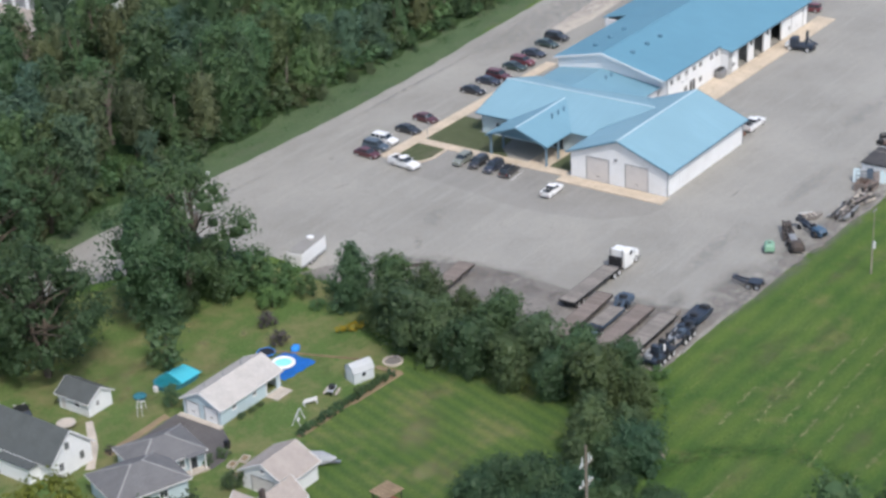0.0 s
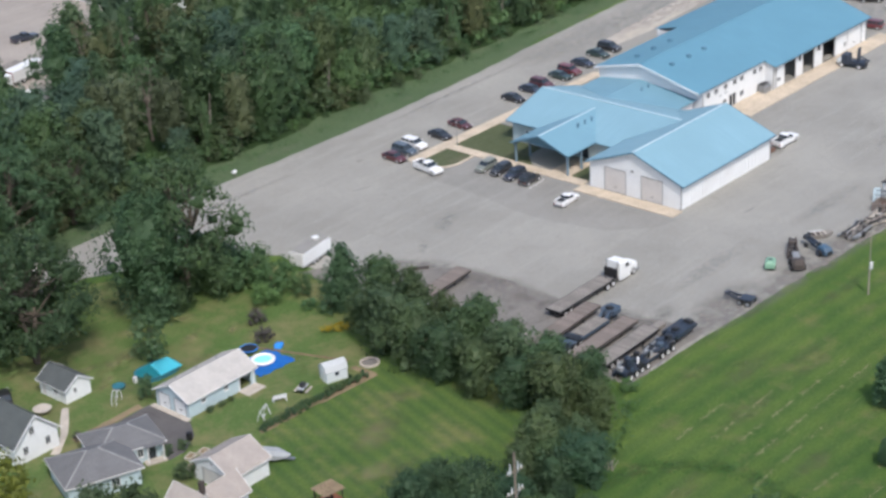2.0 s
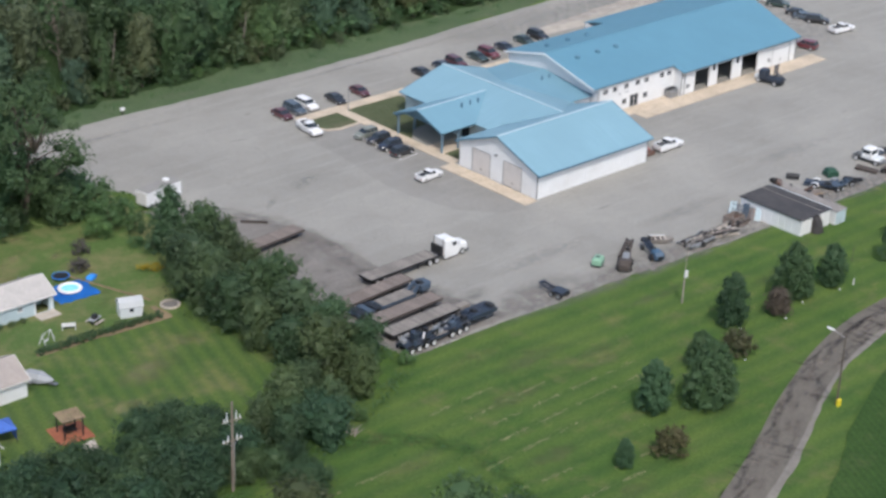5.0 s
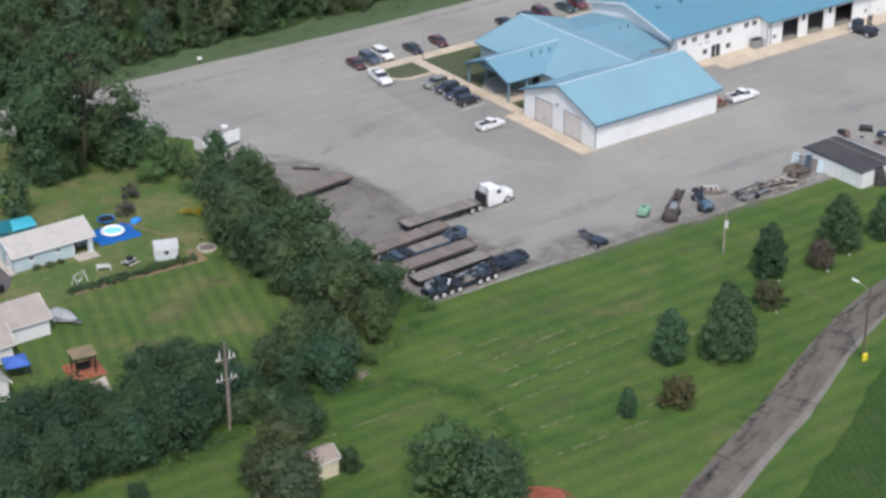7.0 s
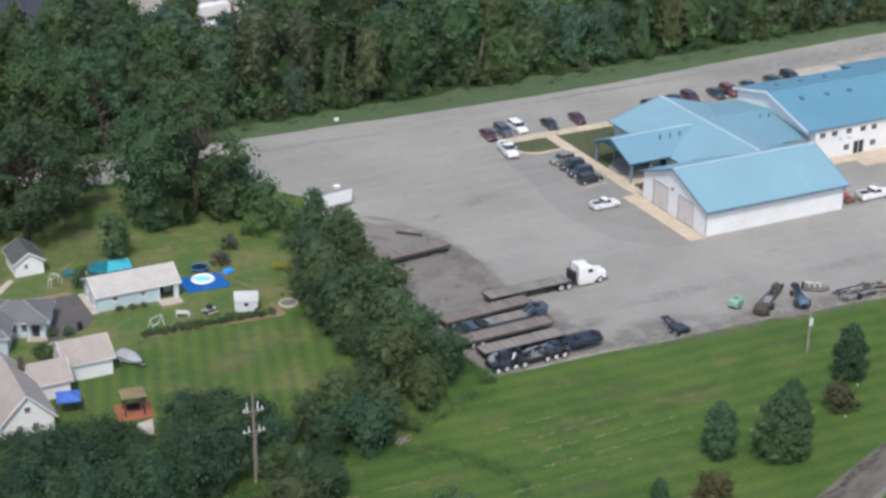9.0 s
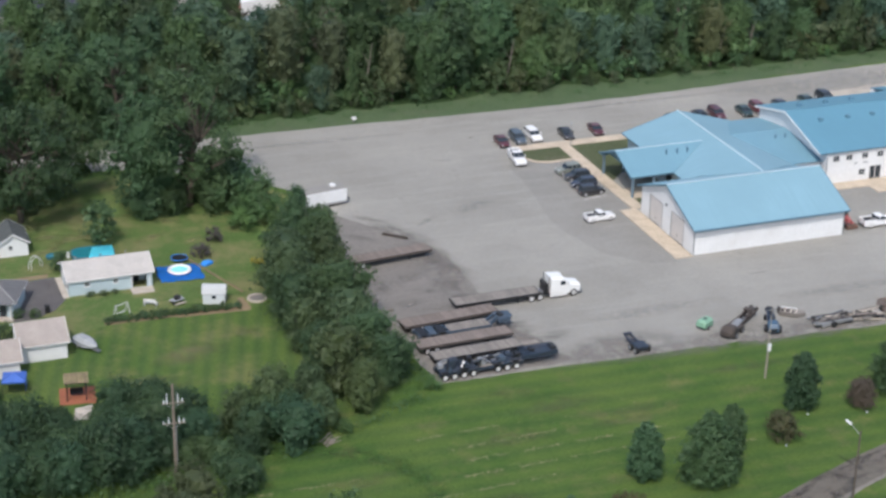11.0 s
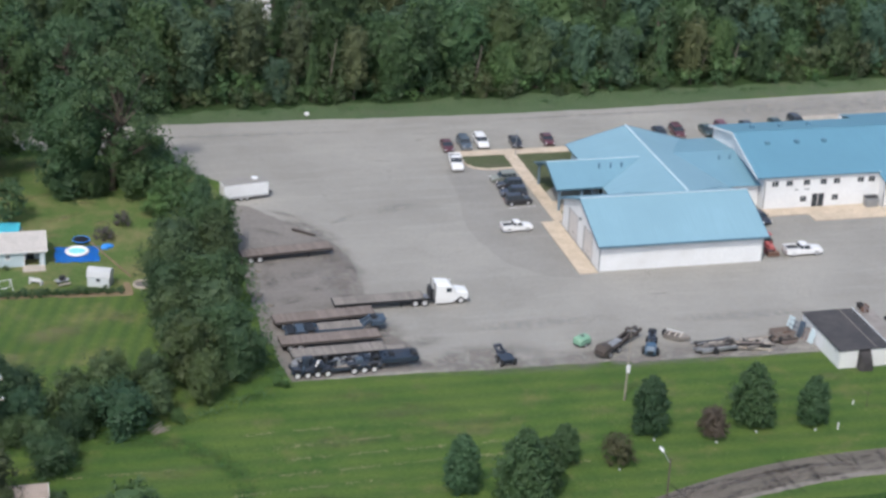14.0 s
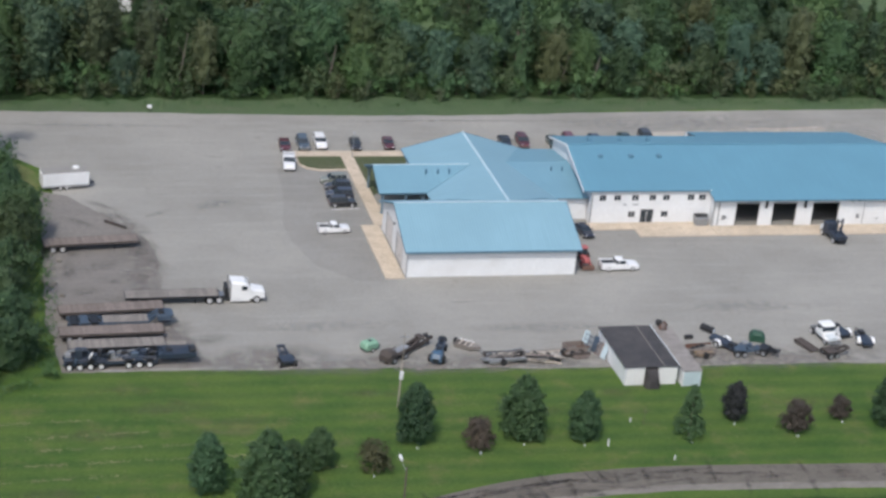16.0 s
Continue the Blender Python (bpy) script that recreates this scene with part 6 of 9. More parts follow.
mudguard_trailer(pose(39.0, -24.2, Z, 0, 0, -62), "navy trailer frame with white mudguards on gravel", 4.4, 1.0)
dolly(pose(41.2, -26.6, Z, 0, 0, -8), "blue_paint", "faded blue axle group standing on gravel", 3.4, 0.3)
gearbox = thing("gearbox", "blue-grey machine block on the gravel", "machine part", "machine parts along the yard's edge", at=pose(41.6, -25.2, Z, 0, 0, 20))
small_box(gearbox, "housing", "blue_paint", -0.8, 0.8, -0.55, 0.55, 0.0, 1.1, bevel=0.15)
small_box(gearbox, "cover", "grey_metal", -0.5, 0.4, -0.4, 0.4, 1.1, 1.3, bevel=0.08)
b = bm_new()
tube(b, (0.8, 0, 0.6), (1.3, 0, 0.6), 0.28, 0.2, 10)
part("shaft", b, "steel", gearbox)
dolly(pose(44.4, -26.9, Z, 0, 0, -48), "black", "black axle group near the lawn", 2.8, 0.2, True)
tb = thing("covered_machine", "machine under a dark green tarpaulin", "machine", "machine parts along the yard's edge", at=pose(44.5, -22.4, Z, 0, 0, -18) @ Matrix.Scale(0.85, 4))
b = bm_new()
loft(b, [section(-1.2, 1.0, 0.0, 1.0, 0.3), section(-0.8, 0.95, 0.0, 1.6, 0.4), section(0.7, 0.95, 0.0, 1.5, 0.4), section(1.25, 1.0, 0.0, 0.9, 0.3)])
part("tarpaulin", b, "tarp_green", tb)
ramp = thing("loading_ramp", "rust-brown steel loading ramp lying on gravel", "ramp", "machine parts along the yard's edge", at=pose(50.8, -24.9, Z, 0, 0, -68))
b = bm_new()
plate(b, [(-1.8, -0.6, 0.55), (1.8, -0.6, 0.3), (1.8, 0.6, 0.3), (-1.8, 0.6, 0.55)], 0.1)
part("tread_plate", b, "rust_dark", ramp)
for y in (-0.6, 0.6):
    b = bm_new()
    beam(b, (-1.8, y, 0.45), (1.8, y, 0.2), 0.12, 0.36)
    part("side_rail", b, "rust_dark", ramp)
for x in (-1.5, 1.5):
    small_box(ramp, "foot", "rust_dark", x - 0.08, x + 0.08, -0.5, 0.5, 0.0, 0.3)
wt = thing("work_truck", "white service truck with round white roof and bare frame", "truck", "machine parts along the yard's edge", at=pose(54.6, -23.2, Z, 0, 0, -84))
b = bm_new()
loft(b, [section(-1.5, 1.0, 0.75, 1.55, 0.08), section(0.3, 1.05, 0.75, 1.55, 0.08), section(0.4, 1.0, 0.75, 1.4, 0.1)])
part("cab", b, "white_paint", wt)
b = bm_new()
loft(b, [[(-1.45, -0.95, 1.5), (0.3, -0.95, 1.5), (0.3, 0.95, 1.5), (-1.45, 0.95, 1.5)], [(-1.3, -0.85, 2.3), (0.0, -0.85, 2.3), (0.0, 0.85, 2.3), (-1.3, 0.85, 2.3)]])
part("windows", b, "glass", wt, "dark glass round the cab")
b = bm_new()
loft(b, [section(-1.55, 0.8, 2.26, 2.42, 0.08), section(-1.2, 1.0, 2.26, 2.55, 0.18), section(-0.1, 1.0, 2.26, 2.55, 0.18), section(0.3, 0.8, 2.26, 2.42, 0.08)])
part("roof", b, "white_paint", wt, "rounded white cab roof")
b = bm_new()
loft(b, [section(0.35, 0.72, 0.7, 1.35, 0.2), section(1.7, 0.6, 0.7, 1.2, 0.2)])
part("hood", b, "light_strip", wt)
small_box(wt, "chassis", "black", -3.4, 2.0, -0.45, 0.45, 0.5, 0.75)
for x in (-3.1, -2.4, -1.8):
    small_box(wt, "cross_member", "grey_metal", x - 0.1, x + 0.1, -1.0, 1.0, 0.75, 0.95)
small_box(wt, "bumper", "grey_metal", 1.9, 2.1, -1.0, 1.0, 0.45, 0.75)
for y in (-1, 1):
    small_box(wt, "front_fender", "white_paint", 0.6, 1.7, y * 0.95 - 0.22, y * 0.95 + 0.22, 0.85, 1.15, bevel=0.12)
    small_box(wt, "mirror", "white_paint", 0.1, 0.3, y * 1.3 - 0.12, y * 1.3 + 0.12, 1.5, 2.1)
    wheel(wt, 1.15, y * 0.95, 0.46, 0.3), wheel(wt, -2.4, y * 0.95, 0.46, 0.45)
dolly(pose(53.9, -27.6, Z, 0, 0, 10), "rust_dark", "dark rusty axle frame with many tyres", 3.6, 0.3)
mudguard_trailer(pose(59.6, -24.2, Z, 0, 0, 84), "navy trailer with tall white mudguards on the gravel", 4.2, 1.4)
mudguard_trailer(pose(57.2, -21.6, Z, 0, 0, 100), "dark navy frame with white mudguards behind the truck", 3.2, 0.6)
frame_pile(pose(35.0, -26.6, Z, 0, 0, 2), "stack of pale brown timbers beside the box", 12, 3.0, ("grey_deck", "rust_deck", "wood"), 18, 0.9)
bm_ = thing("steel_beam", "long dark steel beam lying on the gravel", "beam", at=pose(-39.4, 19.8, Z, 0, 0, -42) @ Matrix.Scale(0.78, 4))
small_box(bm_, "web", "rust_dark", -2.6, 2.6, -0.04, 0.04, 0.05, 0.42)
small_box(bm_, "flange", "rust_dark", -2.6, 2.6, -0.16, 0.16, 0.0, 0.05)
small_box(bm_, "flange", "rust_dark", -2.6, 2.6, -0.16, 0.16, 0.42, 0.47)


# ---- the houses and gardens west of the hedge
def gabled_house(name, label, x0, x1, y0, y1, eave, ridge, along, wall_mat, roof_mat, over=0.4, category="house", cut=None, hip=False):
    """Four walls and a gabled roof with its ridge along x (0) or y (1), or a hipped one along x. Returns the house. cut: openings (side, a, b, z0, z1)."""
    h = thing(name, label, category)
    cut = cut or []
    holes = lambda s: [c[1:] for c in cut if c[0] == s]
    t = 0.2
    ym, xm = (y0 + y1) / 2, (x0 + x1) / 2
    for side, axis, at, th, a0, a1 in (("s", 0, y0, t, x0 + t, x1 - t), ("n", 0, y1, -t, x0 + t, x1 - t), ("w", 1, x0, t, y0, y1), ("e", 1, x1, -t, y0, y1)):
        b = bm_new()
        wall(b, axis, at, th, a0, a1, 0.0, eave, holes(side))
        if along == 0 and axis == 1 and not hip:
            gable(b, 1, at, th, y0, ym, y1, eave, ridge - 0.12)
        if along == 1 and axis == 0:
            gable(b, 0, at, th, x0, xm, x1, eave, ridge - 0.12)
        part("wall", b, wall_mat, h)
    if hip:
        sl = (ridge - eave) / (ym - y0)
        ze, ins = ridge - sl * (ym - y0 + over), ym - y0 + over
        xa, xb, ya, yb = x0 - over, x1 + over, y0 - over, y1 + over
        for pts in ([(xa, ya, ze), (xb, ya, ze), (xb - ins, ym, ridge), (xa + ins, ym, ridge)], [(xb, yb, ze), (xa, yb, ze), (xa + ins, ym, ridge), (xb - ins, ym, ridge)],
                    [(xb, ya, ze), (xb, yb, ze), (xb - ins, ym, ridge)], [(xa, yb, ze), (xa, ya, ze), (xa + ins, ym, ridge)]):
            b = bm_new()
            plate(b, pts, 0.12)
            part("roof", b, roof_mat, h)
        for xe, xr in ((xa, xa + ins), (xb, xb - ins)):
            for ye in (ya, yb):
                edge_trim(h, "hip_cap", (xe, ye, ze + 0.03), (xr, ym, ridge + 0.03), 0.2, 0.05, "roof_cap_grey")
        for p, q in (((xa, ya), (xb, ya)), ((xb, ya), (xb, yb)), ((xb, yb), (xa, yb)), ((xa, yb), (xa, ya))):
            edge_trim(h, "fascia", (*p, ze - 0.12), (*q, ze - 0.12), 0.06, 0.16, "frame_white")
    elif along == 0:
        sl = (ridge - eave) / (ym - y0)
        ze = ridge - sl * (ym - y0 + over)
        for ye in (y0 - over, y1 + over):
            b = bm_new()
            plate(b, [(x0 - over, ym, ridge + 0.03), (x0 - over, ye, ze), (x1 + over, ye, ze), (x1 + over, ym, ridge + 0.03)], 0.12)
            part("roof", b, roof_mat, h)
            edge_trim(h, "fascia", (x0 - over, ye, ze - 0.1), (x1 + over, ye, ze - 0.1), 0.05, 0.16, "frame_white")
            for xe in (x0 - over - 0.03, x1 + over + 0.03):
                edge_trim(h, "barge_board", (xe, ye, ze - 0.08), (xe, ym, ridge - 0.05), 0.05, 0.18, "frame_white")
    else:
        sl = (ridge - eave) / (xm - x0)
        ze = ridge - sl * (xm - x0 + over)
        for xe in (x0 - over, x1 + over):
            b = bm_new()
            plate(b, [(xm, y0 - over, ridge + 0.03), (xe, y0 - over, ze), (xe, y1 + over, ze), (xm, y1 + over, ridge + 0.03)], 0.12)
            part("roof", b, roof_mat, h)
            edge_trim(h, "fascia", (xe, y0 - over, ze - 0.1), (xe, y1 + over, ze - 0.1), 0.05, 0.16, "frame_white")
            for ye in (y0 - over - 0.03, y1 + over + 0.03):
                edge_trim(h, "barge_board", (xe, ye, ze - 0.08), (xm, ye, ridge - 0.05), 0.05, 0.18, "frame_white")
    return h


# pale blue garage with a light grey roof and two doors
gh = gabled_house("garage", "long pale blue garage with a light grey roof", -88.75, -77.15, 14.0, 20.3, 2.5, 4.0, 0, "pale_blue", "roof_pale", 0.32, "garage",
                  [("w", 14.5, 16.8, 0.05, 2.2), ("w", 17.6, 19.9, 0.05, 2.2), ("s", -86.6, -85.8, 1.2, 1.9), ("s", -82.6, -81.9, 1.2, 1.9), ("s", -80.1, -77.9, 0.05, 2.3)])
for a0, a1 in ((14.5, 16.8), (17.6, 19.9)):
    overhead_door(gh, 1, -88.75, a0, a1, 0.05, 2.2, -1, 4, "white_siding")
for a0, a1 in ((-86.6, -85.8), (-82.6, -81.9)):
    window_at(gh, 0, 14.0, a0, a1, 1.2, 1.9)
small_box(gh, "porch_wall", "pale_blue", -80.3, -77.6, 16.4, 16.5, 0.02, 2.5)
small_box(gh, "porch_door", "glass", -79.6, -78.6, 16.34, 16.4, 0.05, 2.1)
for x in (-80.0, -77.5):
    small_box(gh, "post", "frame_white", x - 0.07, x + 0.07, 13.93, 14.07, 0.0, 2.5)
for x in (-87, -83.5, -80):
    b = bm_new()
    tube(b, (x, 18.0, 3.5), (x, 18.0, 4.15), 0.08)
    part("roof_vent", b, "grey_metal", gh)
flat("patio", [(-80.3, 12.0), (-77.2, 12.0), (-77.2, 14.0), (-80.3, 14.0)], 0.1, "patio", "pale concrete slab before the porch", "patio")
flat("patio", [(-89.6, 13.6), (-88.75, 13.6), (-88.75, 20.8), (-89.6, 20.8)], 0.06, "patio", "pale concrete strip before the garage doors", "patio")
flat("driveway", [(-101, 20.6), (-94, 20.8), (-89.6, 21.0), (-89.4, 13.2), (-91.2, 10.2), (-94.5, 8.2), (-97, 8.2), (-99.5, 13.5)], 0.03, "drive", "dark grey asphalt driveway", "driveway", 0.12)
flat("flower_bed", [(-101.5, 21.0), (-90.6, 21.1), (-90.4, 22.2), (-101.3, 22.3)], 0.05, "dirt", "strip of reddish brown bare soil", "bed", 0.15, 1.0)

# the little gambrel shed
sh = thing("garden_shed", "small pale grey gambrel garden shed with white trim", "shed", at=pose(-70.1, 6.5, 0.01, 0, 0, -20) @ Matrix.Scale(0.95, 4))
prof = [(-1.15, 0.0), (1.15, 0.0), (1.15, 1.6), (0.8, 2.25), (0.0, 2.65), (-0.8, 2.25), (-1.15, 1.6)]
b = bm_new()
loft(b, [[(x, y, z) for y, z in prof] for x in (-1.6, 1.6)])
part("body", b, "light_strip", sh)
for s in (-1, 1):
    for (ya, za), (yb, zb) in (((1.2, 1.55), (0.82, 2.29)), ((0.82, 2.29), (0.0, 2.71))):
        b = bm_new()
        quads(b, [(-1.75, s * ya, za), (1.75, s * ya, za), (1.75, s * yb, zb), (-1.75, s * yb, zb), (-1.75, s * ya, za + 0.06), (1.75, s * ya, za + 0.06), (1.75, s * yb, zb + 0.06), (-1.75, s * yb, zb + 0.06)],
              [(0, 1, 2, 3), (7, 6, 5, 4), (0, 4, 5, 1), (1, 5, 6, 2), (2, 6, 7, 3), (3, 7, 4, 0)])
        part("roof", b, "shed_grey", sh)
small_box(sh, "door", "frame_white", -1.66, -1.6, -0.55, 0.55, 0.05, 1.8)
small_box(sh, "door_brace", "pale_blue", -1.69, -1.66, -0.05, 0.05, 0.05, 1.8)
small_box(sh, "window", "glass", -0.3, 0.3, -1.18, -1.15, 0.9, 1.4)

# pools
tp = thing("ground_tarp", "bright blue plastic sheet spread on the lawn", "tarpaulin", at=pose(-72.6, 17.0, 0.02, 0, 0, -3))
b = bm_new()
n = 10
grid = [[b.verts.new((-3.1 + 6.2 * i / n + 0.12 * math.sin(j), -2.7 + 5.4 * j / n + 0.1 * math.sin(2 * i), 0.05 + 0.05 * math.sin(i * 1.7) * math.cos(j * 1.3))) for j in range(n + 1)] for i in range(n + 1)]
for i in range(n):
    for j in range(n):
        b.faces.new((grid[i][j], grid[i + 1][j], grid[i + 1][j + 1], grid[i][j + 1]))
bmesh.ops.solidify(b, geom=b.faces[:], thickness=0.02)
part("sheet", b, "tarp_blue", tp)
pp = thing("paddling_pool", "round inflatable pool with a white rim and cyan water", "pool", at=pose(-72.5, 17.5, 0.13) @ Matrix.Diagonal((1.25, 1.25, 1, 1)))
b = bm_new()
ang = [2 * math.pi * i / 24 for i in range(24)]
loft(b, [[((1.15 + 0.22 * math.cos(p)) * math.cos(a), (1.15 + 0.22 * math.cos(p)) * math.sin(a), 0.22 + 0.22 * math.sin(p)) for a in ang] for p in [2 * math.pi * k / 9 for k in range(10)]], False)
part("rim", b, "white_paint", pp, "white inflatable rim", True)
b = bm_new()
tube(b, (0, 0, 0), (0, 0, 0.24), 1.1, n=24)
part("water", b, "cyan_water", pp, "pale cyan water")
fl = thing("pool_float", "crumpled blue pool float on the lawn", "float", at=pose(-68.2, 18.9, 0.02, 0, 0, 30))
b = bm_new()
loft(b, [section(-0.9, 0.4, 0, 0.25, 0.1), section(-0.3, 0.6, 0, 0.5, 0.2), section(0.6, 0.55, 0, 0.4, 0.2), section(1.0, 0.3, 0, 0.2, 0.1)])
part("body", b, "tarp_blue", fl)
trm = thing("trampoline", "small trampoline with a dark mat", "trampoline", at=pose(-71.7, 21.1, 0.01))
b = bm_new()
tube(b, (0, 0, 0.55), (0, 0, 0.6), 1.1, n=20)
part("mat", b, "black", trm)
b = bm_new()
loft(b, [[((1.2 + 0.06 * math.cos(p)) * math.cos(a), (1.2 + 0.06 * math.cos(p)) * math.sin(a), 0.58 + 0.06 * math.sin(p)) for a in ang] for p in [2 * math.pi * k / 6 for k in range(7)]], False)
part("ring", b, "tarp_blue", trm)
for a in range(4):
    b = bm_new()
    tube(b, (1.2 * math.cos(a * 1.57), 1.2 * math.sin(a * 1.57), 0), (1.2 * math.cos(a * 1.57), 1.2 * math.sin(a * 1.57), 0.55), 0.03)
    part("leg", b, "steel", trm)
po = thing("swimming_pool", "above-ground pool under a turquoise cover", "pool", at=pose(-83.1, 26.9, 0.01, 0, 0, -6) @ Matrix.Diagonal((0.95, 0.95, 0.5, 1)))


def oval(rx, ry, z, n=28, k=3.0):
    return [(rx * math.copysign(abs(math.cos(a)) ** (2 / k), math.cos(a)), ry * math.copysign(abs(math.sin(a)) ** (2 / k), math.sin(a)), z) for a in [2 * math.pi * i / n for i in range(n)]]


b = bm_new()
loft(b, [oval(3.2, 2.1, 0), oval(3.2, 2.1, 1.15), oval(3.3, 2.2, 1.2), oval(3.3, 2.2, 1.25), oval(3.0, 1.9, 1.2), oval(2.9, 1.8, 0.4)])
part("shell", b, "pool_teal", po)
b = bm_new()
n = 9
sheet = []
for i in range(n + 1):
    row_ = []
    for j in range(n + 1):
        u, w = i / n, j / n
        x = -0.3 + 3.4 * u + 0.9 * (w - 0.5) * (1 - u)
        y = -2.15 + 4.3 * w + 0.5 * (0.5 - w) * u
        row_.append(b.verts.new((x, y, 1.34 + 0.07 * math.sin(3 * u + 5 * w) - 0.10 * (abs(w - 0.5) * 2) ** 4)))
    sheet.append(row_)
for i in range(n):
    for j in range(n):
        b.faces.new((sheet[i][j], sheet[i + 1][j], sheet[i + 1][j + 1], sheet[i][j + 1]))
bmesh.ops.solidify(b, geom=b.faces[:], thickness=0.03)
part("cover", b, "cover_turquoise", po, "taut turquoise cover")
b = bm_new()
loft(b, [oval(3.0, 1.9, 1.0), oval(3.0, 1.9, 1.22)])
part("water", b, "teal_water", po, "dark teal water beside the cover")
small_box(po, "ladder", "frame_white", -3.9, -3.5, -0.3, 0.3, 0.0, 1.5)

# pink-roofed garage, the covered boat and the house
pg = gabled_house("garage", "cream garage with a dusty pink shingle roof", -98.0, -92.1, -4.2, 2.5, 2.6, 4.3, 0, "white_siding", "roof_pink", 0.35, "garage", [("w", -2.5, 1.1, 0.05, 2.2)])
overhead_door(pg, 1, -98.0, -2.5, 1.1, 0.05, 2.2, -1, 4, "door_panel")
window_at(pg, 1, -98.07, -1.1, -0.5, 2.9, 3.5)
bt2 = thing("covered_boat", "boat on its trailer under a grey cover", "boat", at=pose(-89.4, -2.0, 0.01, 0, 0, -62))
b = bm_new()
loft(b, [section(-2.0, 0.8, 0.5, 1.1, 0.3), section(-1.2, 0.95, 0.45, 1.5, 0.45), section(0.6, 0.95, 0.45, 1.55, 0.5), section(1.6, 0.6, 0.6, 1.2, 0.35), section(2.3, 0.15, 0.8, 1.0, 0.1)])
part("cover", b, "grey_cover", bt2, "grey canvas cover")
small_box(bt2, "trailer_frame", "steel", -2.0, 2.8, -0.3, 0.3, 0.35, 0.45)
for y in (-1, 1):
    wheel(bt2, -0.6, y * 0.75, 0.32, 0.2)
hp = gabled_house("house", "cream house with a broad dusty pink shingle roof", -109.3, -103.0, -16.4, -4.2, 3.0, 6.1, 1, "white_siding", "roof_pink", 0.4, "house",
                  [("s", -107.6, -106.8, 1.0, 2.2), ("s", -105.6, -104.8, 1.0, 2.2)])
for a0, a1, p, q in ((-107.6, -106.8, 1.0, 2.2), (-105.6, -104.8, 1.0, 2.2), (-106.5, -105.7, 3.6, 4.5)):
    window_at(hp, 0, -16.4 - (0.07 if p > 3 else 0), a0, a1, p, q)
small_box(hp, "chimney", "rust_dark", -104.5, -103.9, -6.5, -6.0, 4.2, 5.9)
wing = gabled_house("house_wing", "low cream wing with a pink shingle roof", -103.3, -98.6, -7.6, -3.4, 2.6, 4.4, 0, "white_siding", "roof_pink", 0.35, "house", [("e", -6.2, -5.2, 0.1, 2.1)])
small_box(wing, "door", "door_panel", -98.72, -98.66, -6.2, -5.2, 0.1, 2.1)
gabled_house("dormer", "small white porch gable on the house", -110.6, -109.0, -9.5, -7.5, 2.4, 3.4, 0, "white_siding", "roof_pink", 0.2, "porch")
tent = thing("pop_up_tent", "blue pop-up tent standing on the lawn", "tent", at=pose(-99.9, -11.4, 0.01, 0, 0, -12))
b = bm_new()
loft(b, [[(-1.45, -1.45, 1.85), (1.45, -1.45, 1.85), (1.45, 1.45, 1.85), (-1.45, 1.45, 1.85)], [(-1.45, -1.45, 2.05), (1.45, -1.45, 2.05), (1.45, 1.45, 2.05), (-1.45, 1.45, 2.05)],
         [(-0.25, -0.25, 2.65), (0.25, -0.25, 2.65), (0.25, 0.25, 2.65), (-0.25, 0.25, 2.65)]])
part("canopy", b, "tent_blue", tent)
for x in (-1.4, 1.4):
    for y in (-1.4, 1.4):
        b = bm_new()
        tube(b, (x, y, 0), (x, y, 1.9), 0.035)
        part("leg", b, "black", tent)
small_box(tent, "side_wall", "tent_blue", 1.4, 1.43, -1.35, 1.35, 0.5, 1.9)
pr = thing("pergola", "dark timber pergola with a pale slatted roof", "pergola", at=pose(-92.9, -15.1, 0.07, 0, 0, -8) @ Matrix.Diagonal((0.8, 0.8, 0.95, 1)))
for x in (-1.45, 1.45):
    for y in (-1.45, 1.45):
        small_box(pr, "post", "black", x - 0.09, x + 0.09, y - 0.09, y + 0.09, 0, 2.45)
for y in (-1.45, 1.45):
    small_box(pr, "beam", "black", -1.8, 1.8, y - 0.07, y + 0.07, 2.45, 2.62)
for i in range(14):
    small_box(pr, "slat", "wood", -1.85 + i * 0.27, -1.66 + i * 0.27, -1.75, 1.75, 2.62, 2.68)
small_box(pr, "swing_seat", "black", -1.0, 1.0, -0.3, 0.3, 0.45, 0.55)
small_box(pr, "swing_back", "black", -1.0, 1.0, 0.26, 0.32, 0.55, 1.1)
dk = thing("deck", "terracotta coloured square deck under the pergola", "deck", at=pose(-92.8, -15.0, 0.0, 0, 0, -8), kind="structure")
for i in range(12):
    small_box(dk, "plank", "terracotta", -2.2 + i * 0.37, -1.86 + i * 0.37, -2.2, 2.2, 0.02, 0.07)
flat("patio", [(-93.6, -18.2), (-91.4, -17.8), (-92.2, -21.4), (-94.6, -21.6)], 0.04, "patio", "pale stone patio beside the shrubs", "patio", 0.1, 1.0)

# pale blue house with a grey roof
bh = gabled_house("house", "pale blue house with a charcoal shingle roof", -111.8, -102.8, 4.6, 12.2, 2.8, 4.5, 0, "pale_blue", "roof_grey", 0.45, "house", [("e", 6.0, 7.2, 0.9, 2.0), ("s", -106.5, -105.4, 0.9, 2.0)], True)
window_at(bh, 1, -102.8, 6.0, 7.2, 0.9, 2.0, 1)
window_at(bh, 0, 4.6, -106.5, -105.4, 0.9, 2.0)
